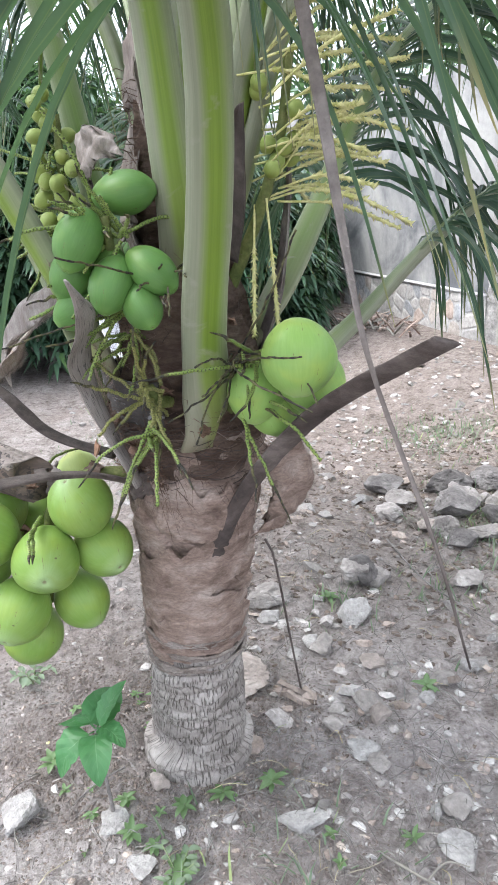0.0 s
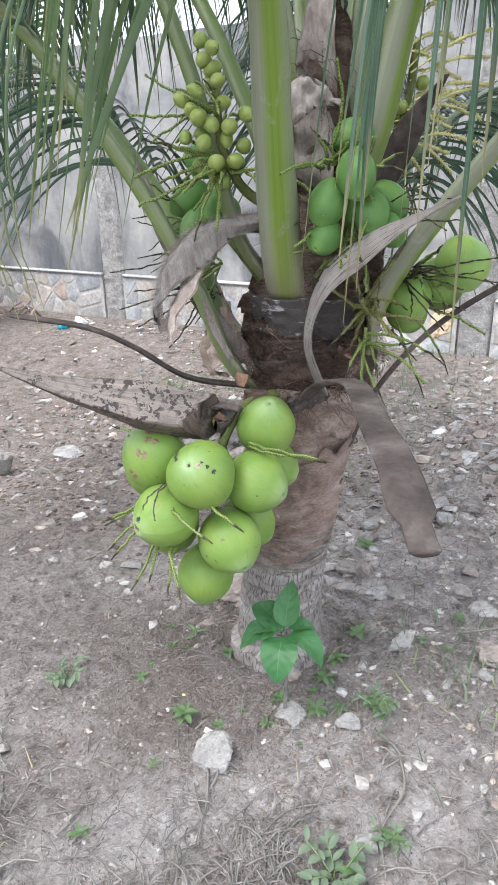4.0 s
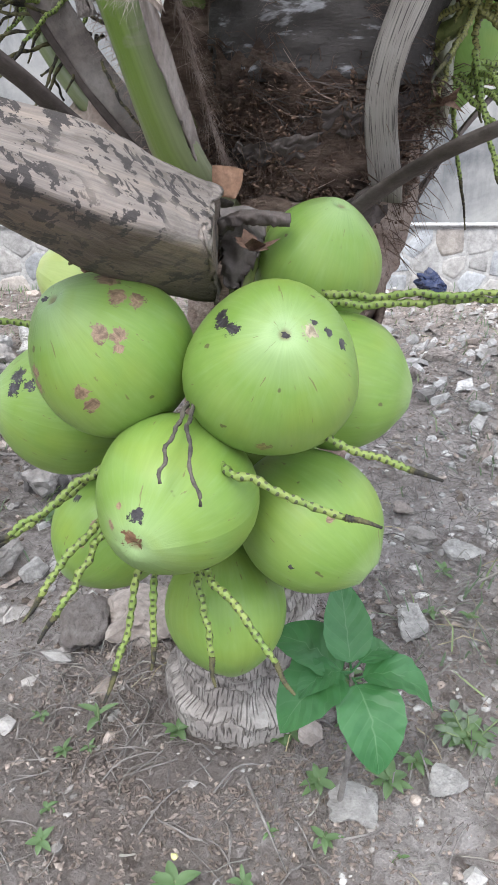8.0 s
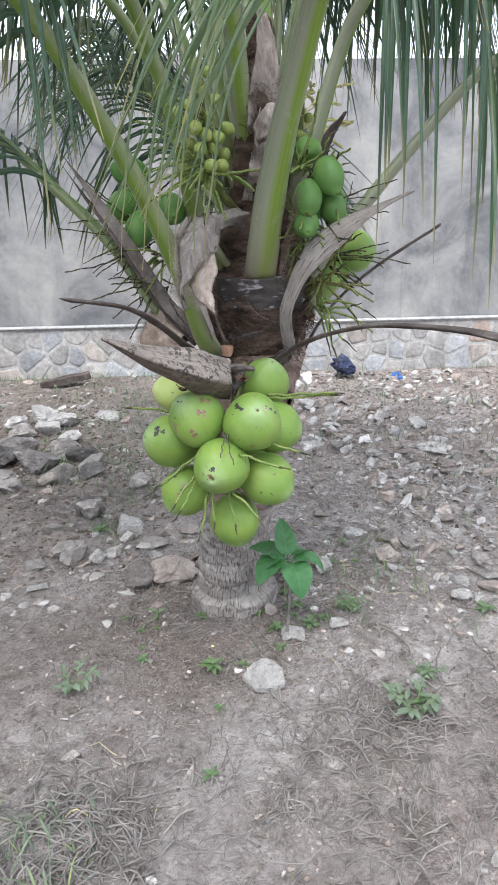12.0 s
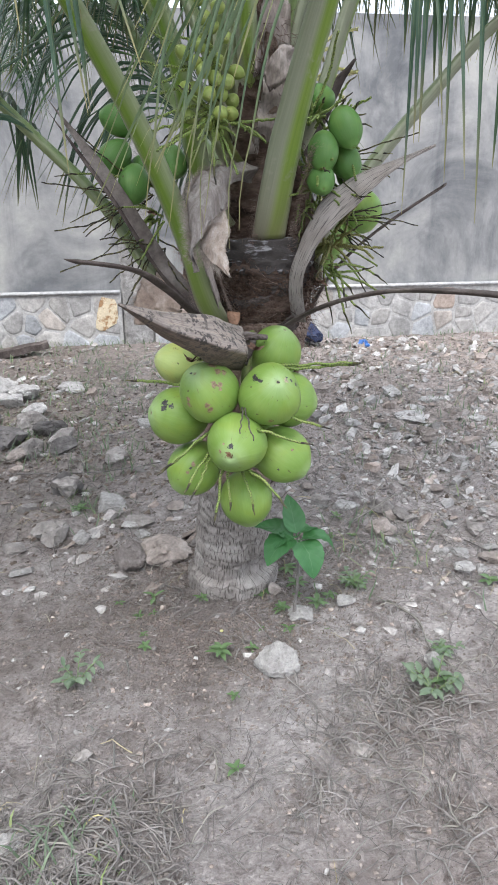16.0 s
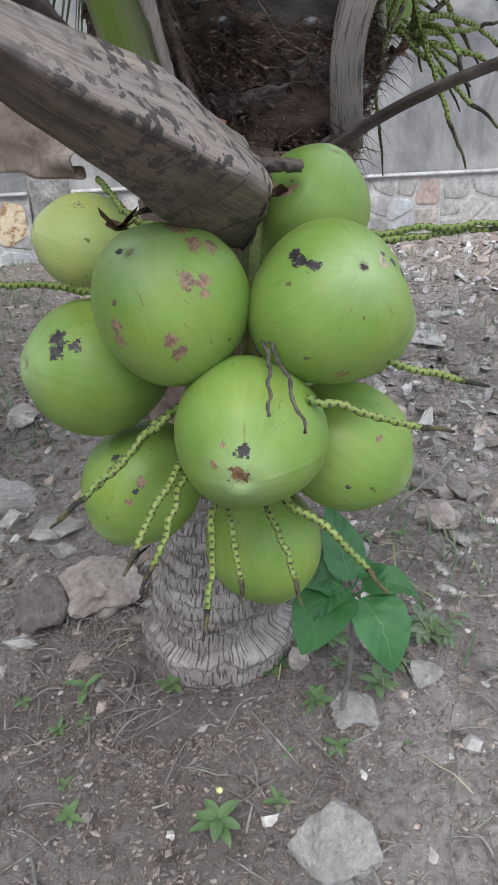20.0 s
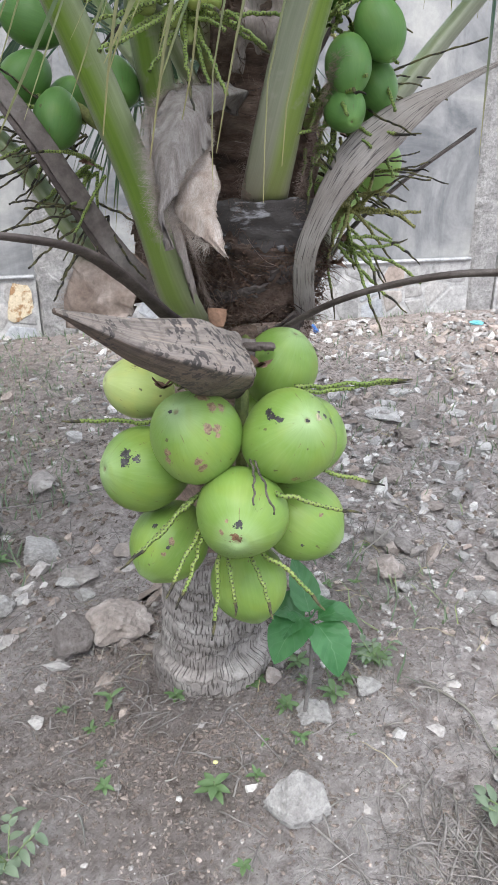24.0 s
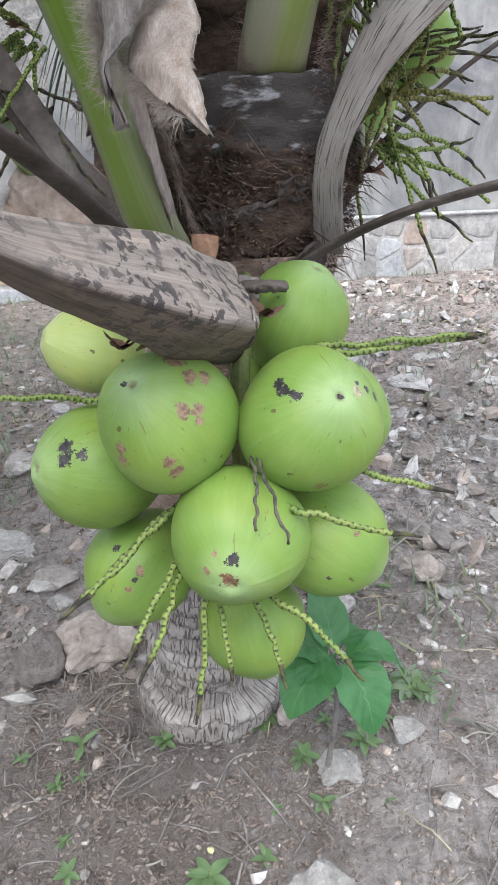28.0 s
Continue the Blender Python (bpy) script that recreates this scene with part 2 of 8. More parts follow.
def soil_material():
    m, n, l, b = nodes_of("dry_soil")
    vec = coords(n, l)
    broad = tex_noise(n, l, vec, 1.1, 5, 0.6, 0.5)
    mid = tex_noise(n, l, vec, 9, 8, 0.7, 0.3)
    fine = tex_noise(n, l, vec, 70, 8, 0.75)
    col = ramp(n, l, broad, [(0.3, (0.345, 0.313, 0.300)), (0.5, (0.428, 0.401, 0.391)), (0.72, (0.505, 0.484, 0.476))])
    ysep = n.new("ShaderNodeSeparateXYZ")
    l.new(vec, ysep.inputs[0])
    reach = n.new("ShaderNodeMath")
    reach.operation = 'MULTIPLY_ADD'
    reach.inputs[1].default_value = 3.0
    l.new(broad, reach.inputs[0])
    l.new(ysep.outputs[1], reach.inputs[2])
    shift = n.new("ShaderNodeMath")
    shift.operation = 'MULTIPLY_ADD'
    shift.inputs[1].default_value, shift.inputs[2].default_value = 0.5, -0.95
    l.new(reach.outputs[0], shift.inputs[0])
    col = mix(n, l, ramp(n, l, shift.outputs[0], [(0.0, (0, 0, 0)), (0.6, (0.8, 0.8, 0.8))]), col, (0.350, 0.308, 0.282))
    patch = tex_noise(n, l, vec, 0.55, 4, 0.55, 0.8)
    col = mix(n, l, ramp(n, l, patch, [(0.50, (0, 0, 0)), (0.66, (0.75, 0.75, 0.75))]), col, (0.345, 0.302, 0.284))
    plot = n.new("ShaderNodeMath")
    plot.operation = 'MULTIPLY_ADD'
    plot.inputs[1].default_value = 0.40
    l.new(ysep.outputs[0], plot.inputs[0])
    l.new(tex_noise(n, l, vec, 2.3, 5, 0.6, 0.5), plot.inputs[2])
    col = mix(n, l, 1.0, col, ramp(n, l, plot.outputs[0], [(0.10, (0.70, 0.68, 0.66)), (0.45, (0.94, 0.935, 0.93)), (0.75, (1.06, 1.05, 1.045))]), 'MULTIPLY')
    col = mix(n, l, 0.85, col, ramp(n, l, mid, [(0.30, (0.40, 0.37, 0.35)), (0.44, (0.90, 0.89, 0.89)), (0.7, (1.36, 1.37, 1.39))]), 'MULTIPLY')
    col = mix(n, l, 0.8, col, ramp(n, l, fine, [(0.35, (0.6, 0.58, 0.56)), (0.65, (1.3, 1.3, 1.3))]), 'MULTIPLY')
    clod = tex_noise(n, l, vec, 3.4, 6, 0.68, 0.7)
    col = mix(n, l, ramp(n, l, clod, [(0.54, (0, 0, 0)), (0.64, (0.70, 0.70, 0.70))]), col, (0.290, 0.252, 0.235))
    # darker, browner soil round the foot of the palm, fading unevenly outwards
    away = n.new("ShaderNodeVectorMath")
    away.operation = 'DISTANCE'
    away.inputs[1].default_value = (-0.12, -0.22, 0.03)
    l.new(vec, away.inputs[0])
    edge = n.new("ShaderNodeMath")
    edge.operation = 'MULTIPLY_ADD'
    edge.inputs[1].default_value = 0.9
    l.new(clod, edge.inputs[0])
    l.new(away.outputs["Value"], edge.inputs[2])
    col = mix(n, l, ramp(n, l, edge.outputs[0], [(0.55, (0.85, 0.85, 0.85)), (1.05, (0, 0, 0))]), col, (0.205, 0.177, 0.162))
    col = mix(n, l, 0.9, col, ramp(n, l, tex_noise(n, l, vec, 24, 7, 0.72, 0.5), [(0.34, (0.50, 0.47, 0.455)), (0.46, (1.03, 1.03, 1.03)), (0.7, (1.32, 1.32, 1.33))]), 'MULTIPLY')
    l.new(col, b.inputs["Base Color"])
    b.inputs["Roughness"].default_value = 0.95
    b.inputs["Specular IOR Level"].default_value = 0.1
    crumb = tex_noise(n, l, vec, 27, 7, 0.72, 0.4)
    h = mix(n, l, 0.5, mix(n, l, 0.35, mid, crumb), fine)
    bump(n, l, b, h, 1.0, 0.06)
    return m


def plaster_material():
    m, n, l, b = nodes_of("stained_cement_plaster")
    vec = coords(n, l)
    tall = coords(n, l, (2.6, 1, 0.35))
    cloud = tex_noise(n, l, vec, 1.3, 6, 0.62, 0.6)
    streak = tex_noise(n, l, tall, 2.2, 6, 0.65, 0.4)
    fine = tex_noise(n, l, vec, 26, 8, 0.7)
    col = ramp(n, l, cloud, [(0.36, (0.130, 0.136, 0.145)), (0.49, (0.255, 0.258, 0.260)), (0.66, (0.385, 0.383, 0.368))])
    col = mix(n, l, 0.8, col, ramp(n, l, streak, [(0.30, (0.62, 0.63, 0.65)), (0.47, (0.98, 0.98, 0.98)), (0.75, (1.10, 1.09, 1.06))]), 'MULTIPLY')
    col = mix(n, l, 0.4, col, ramp(n, l, fine, [(0.3, (0.75, 0.75, 0.75)), (0.7, (1.15, 1.15, 1.15))]), 'MULTIPLY')
    l.new(col, b.inputs["Base Color"])
    b.inputs["Roughness"].default_value = 0.9
    bump(n, l, b, fine, 0.3, 0.01)
    return m


def stripe_material(name, back, side, mid_col, streak_col, rough=0.42):
    """A leaf stalk: coloured across its section by u, with lengthwise streaks and waxy bloom."""
    m, n, l, b = nodes_of(name)
    uv = coords(n, l, (1, 1, 1), "UV")
    sep = n.new("ShaderNodeSeparateXYZ")
    l.new(uv, sep.inputs[0])
    across = ramp(n, l, sep.outputs[0], [(0.0, back), (0.24, side), (0.42, side), (0.49, mid_col), (0.56, mid_col), (0.63, tuple(0.6 * x + 0.4 * y for x, y in zip(side, mid_col))), (0.76, side), (1.0, back)])
    along = coords(n, l, (13, 1.2, 1), "UV")
    streak = tex_noise(n, l, along, 3.0, 6, 0.65)
    col = mix(n, l, 0.8, across, ramp(n, l, streak, [(0.3, (0.74, 0.78, 0.70)), (0.6, (1.08, 1.08, 1.06))]), 'MULTIPLY')
    blot = tex_noise(n, l, coords(n, l), 14, 5, 0.6, 0.8)
    col = mix(n, l, ramp(n, l, blot, [(0.60, (0, 0, 0)), (0.74, (0.7, 0.7, 0.7))]), col, streak_col)
    low = ramp(n, l, sep.outputs[1], [(0.0, (0.55, 0.55, 0.55)), (0.05, (0.25, 0.25, 0.25)), (0.12, (0, 0, 0))])
    col = mix(n, l, low, col, (0.20, 0.15, 0.11))
    l.new(col, b.inputs["Base Color"])
    b.inputs["Roughness"].default_value = rough
    bump(n, l, b, streak, 0.25, 0.004)
    return m


def nut_material(name, base, pale, spots=(), tint=(0.16, 0.24, 0.03)):
    """Smooth green husk, paler and greyer round the navel, with corky scars of its own."""
    m, n, l, b = nodes_of(name)
    uv = coords(n, l, (1, 1, 1), "UV")
    sep = n.new("ShaderNodeSeparateXYZ")
    l.new(uv, sep.inputs[0])
    vec = coords(n, l)
    cloud = tex_noise(n, l, vec, 7, 5, 0.55, 0.4)
    lines = tex_noise(n, l, coords(n, l, (22, 2, 1), "UV"), 3, 4, 0.6)
    col = mix(n, l, ramp(n, l, cloud, [(0.3, (0, 0, 0)), (0.7, (1, 1, 1))]), base, tint)
    col = mix(n, l, ramp(n, l, lines, [(0.5, (0, 0, 0)), (0.9, (0.22, 0.22, 0.22))]), col, pale)
    col = mix(n, l, ramp(n, l, sep.outputs[1], [(0.0, (0.75, 0.75, 0.75)), (0.07, (0.45, 0.45, 0.45)), (0.20, (0, 0, 0)), (0.85, (0, 0, 0)), (1.0, (0.6, 0.6, 0.6))]), col, pale)
    sunned = tex_noise(n, l, vec, 17, 3, 0.5, 0.5)
    col = mix(n, l, ramp(n, l, sunned, [(0.50, (0, 0, 0)), (0.72, (0.55, 0.55, 0.55))]), col, tuple(c * k for c, k in zip(base, (1.45, 1.12, 0.95))))
    flecks = tex_noise(n, l, vec, 60, 2, 0.4)
    col = mix(n, l, ramp(n, l, flecks, [(0.735, (0, 0, 0)), (0.76, (0.8, 0.8, 0.8))]), col, (0.08, 0.06, 0.03))
    scratch = tex_noise(n, l, coords(n, l, (24, 4, 1), "UV"), 2.2, 3, 0.55, 0.9)
    col = mix(n, l, ramp(n, l, scratch, [(0.685, (0, 0, 0)), (0.715, (0.7, 0.7, 0.7))]), col, (0.13, 0.10, 0.045))
    streak = tex_noise(n, l, coords(n, l, (60, 3, 1), "UV"), 1.5, 5, 0.65)
    col = mix(n, l, 0.32, col, ramp(n, l, streak, [(0.3, (0.76, 0.80, 0.74)), (0.7, (1.14, 1.11, 1.10))]), 'MULTIPLY')
    col = mix(n, l, ramp(n, l, sep.outputs[1], [(0.010, (0.8, 0.8, 0.8)), (0.022, (0, 0, 0))]), col, (0.16, 0.13, 0.07))
    warp = tex_noise(n, l, vec, 85, 6, 0.75, 0.6)
    for (place, r, tone) in spots:
        d = n.new("ShaderNodeVectorMath")
        d.operation = 'DISTANCE'
        d.inputs[1].default_value = place
        l.new(vec, d.inputs[0])
        k = n.new("ShaderNodeMath")
        k.operation = 'MULTIPLY_ADD'
        k.inputs[1].default_value, k.inputs[2].default_value = r * 5.0, -r * 2.5
        l.new(warp, k.inputs[0])
        s = n.new("ShaderNodeMath")
        s.operation = 'ADD'
        l.new(d.outputs["Value"], s.inputs[0])
        l.new(k.outputs[0], s.inputs[1])
        c = n.new("ShaderNodeMath")
        c.operation = 'LESS_THAN'
        c.inputs[1].default_value = r
        l.new(s.outputs[0], c.inputs[0])
        rough_tone = ramp(n, l, warp, [(0.4, tone), (0.62, tuple(min(1, q * 2.6 + 0.02) for q in tone))])
        col = mix(n, l, c.outputs[0], col, rough_tone)
    l.new(col, b.inputs["Base Color"])
    b.inputs["Roughness"].default_value = 0.44
    b.inputs["Specular IOR Level"].default_value = 0.32
    bump(n, l, b, mix(n, l, ramp(n, l, sep.outputs[1], [(0.05, (0.2, 0.2, 0.2)), (0.3, (0.75, 0.75, 0.75))]), lines, cloud), 0.22, 0.004)
    return m


def spotted_material(name, base, spot, scale, low=0.5, high=0.56, rough=0.7, stretch=(1, 1, 1), relief=0.3):
    m, n, l, b = nodes_of(name)
    vec = coords(n, l, stretch)
    t = tex_noise(n, l, vec, scale, 4, 0.6, 0.3)
    f = tex_noise(n, l, vec, scale * 5, 6, 0.7)
    col = mix(n, l, ramp(n, l, t, [(low, (0, 0, 0)), (high, (1, 1, 1))]), base, spot)
    col = mix(n, l, 0.7, col, ramp(n, l, f, [(0.3, (0.65, 0.65, 0.65)), (0.7, (1.25, 1.25, 1.25))]), 'MULTIPLY')
    l.new(col, b.inputs["Base Color"])
    b.inputs["Roughness"].default_value = rough
    bump(n, l, b, f, relief, 0.004)
    return m


def mottled_material():
    """A weathered stalk: pale grey above, browner on its flanks, speckled with black mould."""
    m, n, l, b = nodes_of("mottled_dead_stalk")
    vec = coords(n, l)
    sep = n.new("ShaderNodeSeparateXYZ")
    l.new(coords(n, l, (1, 1, 1), "UV"), sep.inputs[0])
    grain = tex_noise(n, l, coords(n, l, (26, 1.6, 1), "UV"), 3.0, 6, 0.7)
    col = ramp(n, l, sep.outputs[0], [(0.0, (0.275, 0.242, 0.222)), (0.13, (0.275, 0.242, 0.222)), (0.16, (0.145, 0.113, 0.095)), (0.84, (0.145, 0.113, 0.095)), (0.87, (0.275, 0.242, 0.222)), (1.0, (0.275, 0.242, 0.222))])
    stain = tex_noise(n, l, coords(n, l, (6, 2.5, 1), "UV"), 2.5, 5, 0.65, 0.6)
    col = mix(n, l, 0.8, col, ramp(n, l, stain, [(0.34, (0.5, 0.46, 0.43)), (0.5, (1, 1, 1)), (0.68, (1.35, 1.26, 1.16))]), 'MULTIPLY')
    col = mix(n, l, 0.8, col, ramp(n, l, grain, [(0.3, (0.6, 0.6, 0.6)), (0.7, (1.3, 1.28, 1.25))]), 'MULTIPLY')
    mould = tex_noise(n, l, vec, 66, 4, 0.66, 0.3)
    spots = ramp(n, l, mould, [(0.525, (0, 0, 0)), (0.55, (0.92, 0.92, 0.92))])
    zone = ramp(n, l, tex_noise(n, l, vec, 11, 3), [(0.36, (0, 0, 0)), (0.50, (1, 1, 1))])
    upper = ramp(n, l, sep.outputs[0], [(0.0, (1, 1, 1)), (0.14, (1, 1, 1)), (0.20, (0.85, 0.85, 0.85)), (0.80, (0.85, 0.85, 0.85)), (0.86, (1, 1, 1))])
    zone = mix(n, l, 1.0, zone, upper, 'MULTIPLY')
    col = mix(n, l, mix(n, l, 1.0, spots, zone, 'MULTIPLY'), col, (0.045, 0.040, 0.040))
    l.new(col, b.inputs["Base Color"])
    b.inputs["Roughness"].default_value = 0.85
    bump(n, l, b, grain, 0.7, 0.005)
    return m


def streaked_material():
    """A dry flower sheath: grey with fine lengthwise ribs and short black streaks."""
    m, n, l, b = nodes_of("streaked_flower_sheath")
    grain = tex_noise(n, l, coords(n, l, (34, 1.4, 1), "UV"), 3.0, 6, 0.7)
    dash = tex_noise(n, l, coords(n, l, (30, 5, 1), "UV"), 2.0, 3, 0.6, 0.2)
    patch = tex_noise(n, l, coords(n, l), 9, 4, 0.6)
    col = ramp(n, l, patch, [(0.3, (0.20, 0.175, 0.16)), (0.5, (0.29, 0.262, 0.245)), (0.7, (0.37, 0.345, 0.325))])
    col = mix(n, l, 0.8, col, ramp(n, l, grain, [(0.3, (0.62, 0.62, 0.62)), (0.7, (1.25, 1.24, 1.22))]), 'MULTIPLY')
    col = mix(n, l, ramp(n, l, dash, [(0.56, (0, 0, 0)), (0.62, (0.85, 0.85, 0.85))]), col, (0.045, 0.040, 0.038))
    l.new(col, b.inputs["Base Color"])
    b.inputs["Roughness"].default_value = 0.8
    bump(n, l, b, grain, 0.6, 0.003)
    return m


def bark_material():
    """Grey palm bark: rows of short upright cracks between leaf-scar rings."""
    m, n, l, b = nodes_of("ringed_palm_bark")
    uv = coords(n, l, (1, 1, 1), "UV")
    sep = n.new("ShaderNodeSeparateXYZ")
    l.new(uv, sep.inputs[0])
    big = tex_noise(n, l, coords(n, l), 9, 6, 0.65, 0.4)
    fine = tex_noise(n, l, coords(n, l, (1, 1, 0.4)), 90, 6, 0.7)

    def calc(op, a, c, d=0.0):
        q = n.new("ShaderNodeMath")
        q.operation = op
        for i, val in enumerate((a, c, d)):
            if isinstance(val, (int, float)):
                q.inputs[i].default_value = val
            else:
                l.new(val, q.inputs[i])
        return q.outputs[0]

    height = calc('MULTIPLY_ADD', sep.outputs[1], 12.0, calc('MULTIPLY', big, 3.4))
    row = calc('FLOOR', height, 0)
    inside = calc('FRACT', height, 0)
    shift = n.new("ShaderNodeCombineXYZ")
    l.new(calc('MULTIPLY_ADD', row, 3.71, calc('MULTIPLY', sep.outputs[0], 190.0)), shift.inputs[0])
    l.new(calc('MULTIPLY', sep.outputs[1], 17.0), shift.inputs[1])
    lines = tex_noise(n, l, shift.outputs[0], 1.0, 2, 0.5, 0.3)
    crack = ramp(n, l, lines, [(0.36, (0.33, 0.31, 0.30)), (0.45, (1, 1, 1))])
    ring = ramp(n, l, inside, [(0.0, (0.62, 0.60, 0.59)), (0.08, (1, 1, 1)), (0.90, (1.08, 1.08, 1.08)), (1.0, (0.7, 0.68, 0.67))])
    col = ramp(n, l, big, [(0.3, (0.17, 0.152, 0.14)), (0.5, (0.30, 0.275, 0.257)), (0.7, (0.415, 0.39, 0.368))])
    col = mix(n, l, 0.6, col, ramp(n, l, fine, [(0.3, (0.6, 0.6, 0.6)), (0.7, (1.2, 1.2, 1.2))]), 'MULTIPLY')
    edge = mix(n, l, 0.8, crack, ring, 'MULTIPLY')
    col = mix(n, l, 0.72, col, edge, 'MULTIPLY')
    l.new(col, b.inputs["Base Color"])
    b.inputs["Roughness"].default_value = 0.92
    b.inputs["Specular IOR Level"].default_value = 0.15
    bump(n, l, b, mix(n, l, 0.25, edge, fine), 1.0, 0.010)
    return m


M_soil = soil_material()
M_plaster = plaster_material()
M_pillar = grainy("coarse_concrete", (0.24, 0.235, 0.23), (0.36, 0.35, 0.34), (0.47, 0.46, 0.45), 9, 0.95, 0.9, 0.03, fine=5)
M_ledge = grainy("pale_mortar", (0.36, 0.36, 0.36), (0.46, 0.46, 0.46), (0.55, 0.55, 0.54), 4, 0.9, 0.4)
M_mortar = grainy("grey_mortar", (0.33, 0.325, 0.32), (0.41, 0.405, 0.395), (0.49, 0.48, 0.47), 5, 0.95, 0.6)
M_plinth_stones = [grainy("plinth_stone_" + w, tuple(c * 0.75 for c in col), col, tuple(min(0.9, c * 1.25) for c in col), 5, 0.85, 0.4, vary=0.18)
                   for w, col in (("grey", (0.36, 0.353, 0.345)), ("blue", (0.355, 0.367, 0.382)), ("pale", (0.42, 0.406, 0.39)), ("tan", (0.40, 0.365, 0.335)), ("rust", (0.37, 0.305, 0.265)))]
M_rock_white = grainy("pale_limestone", (0.29, 0.277, 0.266), (0.43, 0.417, 0.402), (0.57, 0.558, 0.542), 12, 0.94, 1.0, 0.016, vary=0.12)
M_rock_grey = grainy("grey_field_stone", (0.17, 0.155, 0.145), (0.27, 0.25, 0.235), (0.38, 0.36, 0.34), 8, 0.92, 0.7, 0.012, vary=0.2)
M_rock_brown = grainy("brown_field_stone", (0.20, 0.172, 0.155), (0.30, 0.262, 0.238), (0.40, 0.362, 0.335), 8, 0.92, 0.6, 0.012, vary=0.2)
M_chip_pale = grainy("pale_chips", (0.30, 0.285, 0.272), (0.42, 0.405, 0.39), (0.55, 0.535, 0.52), 14, 0.92, 0.6, 0.01, islands=0.4)
M_chip_grey = grainy("grey_chips", (0.20, 0.185, 0.175), (0.30, 0.28, 0.265), (0.40, 0.38, 0.365), 14, 0.92, 0.6, 0.01, islands=0.4)
M_chip_brown = grainy("brown_chips", (0.22, 0.18, 0.155), (0.31, 0.26, 0.23), (0.42, 0.365, 0.325), 14, 0.92, 0.6, 0.01, islands=0.4)
M_debris = grainy("dark_leaf_debris", (0.08, 0.062, 0.05), (0.15, 0.12, 0.10), (0.25, 0.205, 0.175), 20, 0.95, 0.5, 0.006, islands=0.5)
M_bark = bark_material()
M_fibre = grainy("brown_palm_fibre", (0.042, 0.028, 0.022), (0.152, 0.102, 0.080), (0.28, 0.208, 0.17), 9, 0.92, 1.0, 0.03, stretch=(1, 1, 3), fine=6)
M_skirt = grainy("papery_brown_sheath", (0.150, 0.104, 0.084), (0.315, 0.236, 0.198), (0.47, 0.385, 0.34), 9, 0.88, 0.9, 0.012, stretch=(1, 1, 2.2), fine=10)
M_dead = grainy("grey_dead_leaf_stalk", (0.075, 0.062, 0.056), (0.155, 0.134, 0.124), (0.25, 0.226, 0.212), 7, 0.8, 0.6, 0.008, fine=7)
M_dead_dark = grainy("dark_dead_leaf_stalk", (0.040, 0.032, 0.030), (0.085, 0.069, 0.063), (0.165, 0.141, 0.131), 8, 0.75, 0.6, 0.008, fine=7)
M_mottled = mottled_material()
M_streaked = streaked_material()
M_mesh_cloth = grainy("fibrous_leaf_sheath", (0.25, 0.215, 0.195), (0.39, 0.352, 0.328), (0.53, 0.495, 0.47), 12, 0.92, 1.0, 0.008, stretch=(5, 5, 1), fine=11)
M_petiole = stripe_material("green_leaf_stalk", (0.150, 0.208, 0.072), (0.235, 0.258, 0.185), (0.160, 0.250, 0.032), (0.32, 0.32, 0.26))
M_petiole_grey = stripe_material("waxy_leaf_stalk", (0.125, 0.205, 0.045), (0.215, 0.25, 0.15), (0.150, 0.255, 0.028), (0.31, 0.30, 0.25))
M_leaflet = leafy("palm_leaflet", (0.030, 0.068, 0.052), (0.066, 0.118, 0.082), (0.08, 0.17, 0.06), 5.0, 0.36, 0.22, tip=(0.33, 0.27, 0.12))
# brighter leaflet copy for the front frond: its lit undersides are painted in
M_leaflet_lit = leafy("lit_palm_leaflet", (0.095, 0.155, 0.095), (0.18, 0.25, 0.155), (0.20, 0.31, 0.11), 5.0, 0.34, 0.30, tip=(0.45, 0.38, 0.18))
M_crumb = grainy("dark_soil_crumbs", (0.14, 0.118, 0.105), (0.215, 0.187, 0.17), (0.30, 0.27, 0.25), 20, 0.96, 0.6, 0.006, islands=0.35)
M_leaflet_pale = leafy("pale_palm_leaflet", (0.046, 0.098, 0.070), (0.092, 0.160, 0.105), (0.12, 0.23, 0.08), 5.0, 0.34, 0.30, tip=(0.45, 0.36, 0.16))
M_hedge = leafy("dark_shrub_leaf", (0.026, 0.062, 0.045), (0.070, 0.130, 0.085), (0.12, 0.25, 0.06), 3.0, 0.34, 0.20)
M_weed = leafy("fresh_weed_leaf", (0.085, 0.155, 0.070), (0.155, 0.235, 0.120), (0.20, 0.34, 0.08), 20, 0.5, 0.3)
M_seedling = leafy("seedling_leaf", (0.034, 0.130, 0.045), (0.070, 0.200, 0.075), (0.12, 0.38, 0.08), 22, 0.45, 0.25, islands=False, veins=(0.16, 0.30, 0.15))
M_straw = leafy("dry_straw", (0.185, 0.175, 0.163), (0.30, 0.288, 0.27), (0.3, 0.27, 0.22), 8, 0.9, 0.1)
M_twig = grainy("dry_twig", (0.105, 0.096, 0.090), (0.19, 0.176, 0.166), (0.30, 0.282, 0.27), 15, 0.9, 0.5)
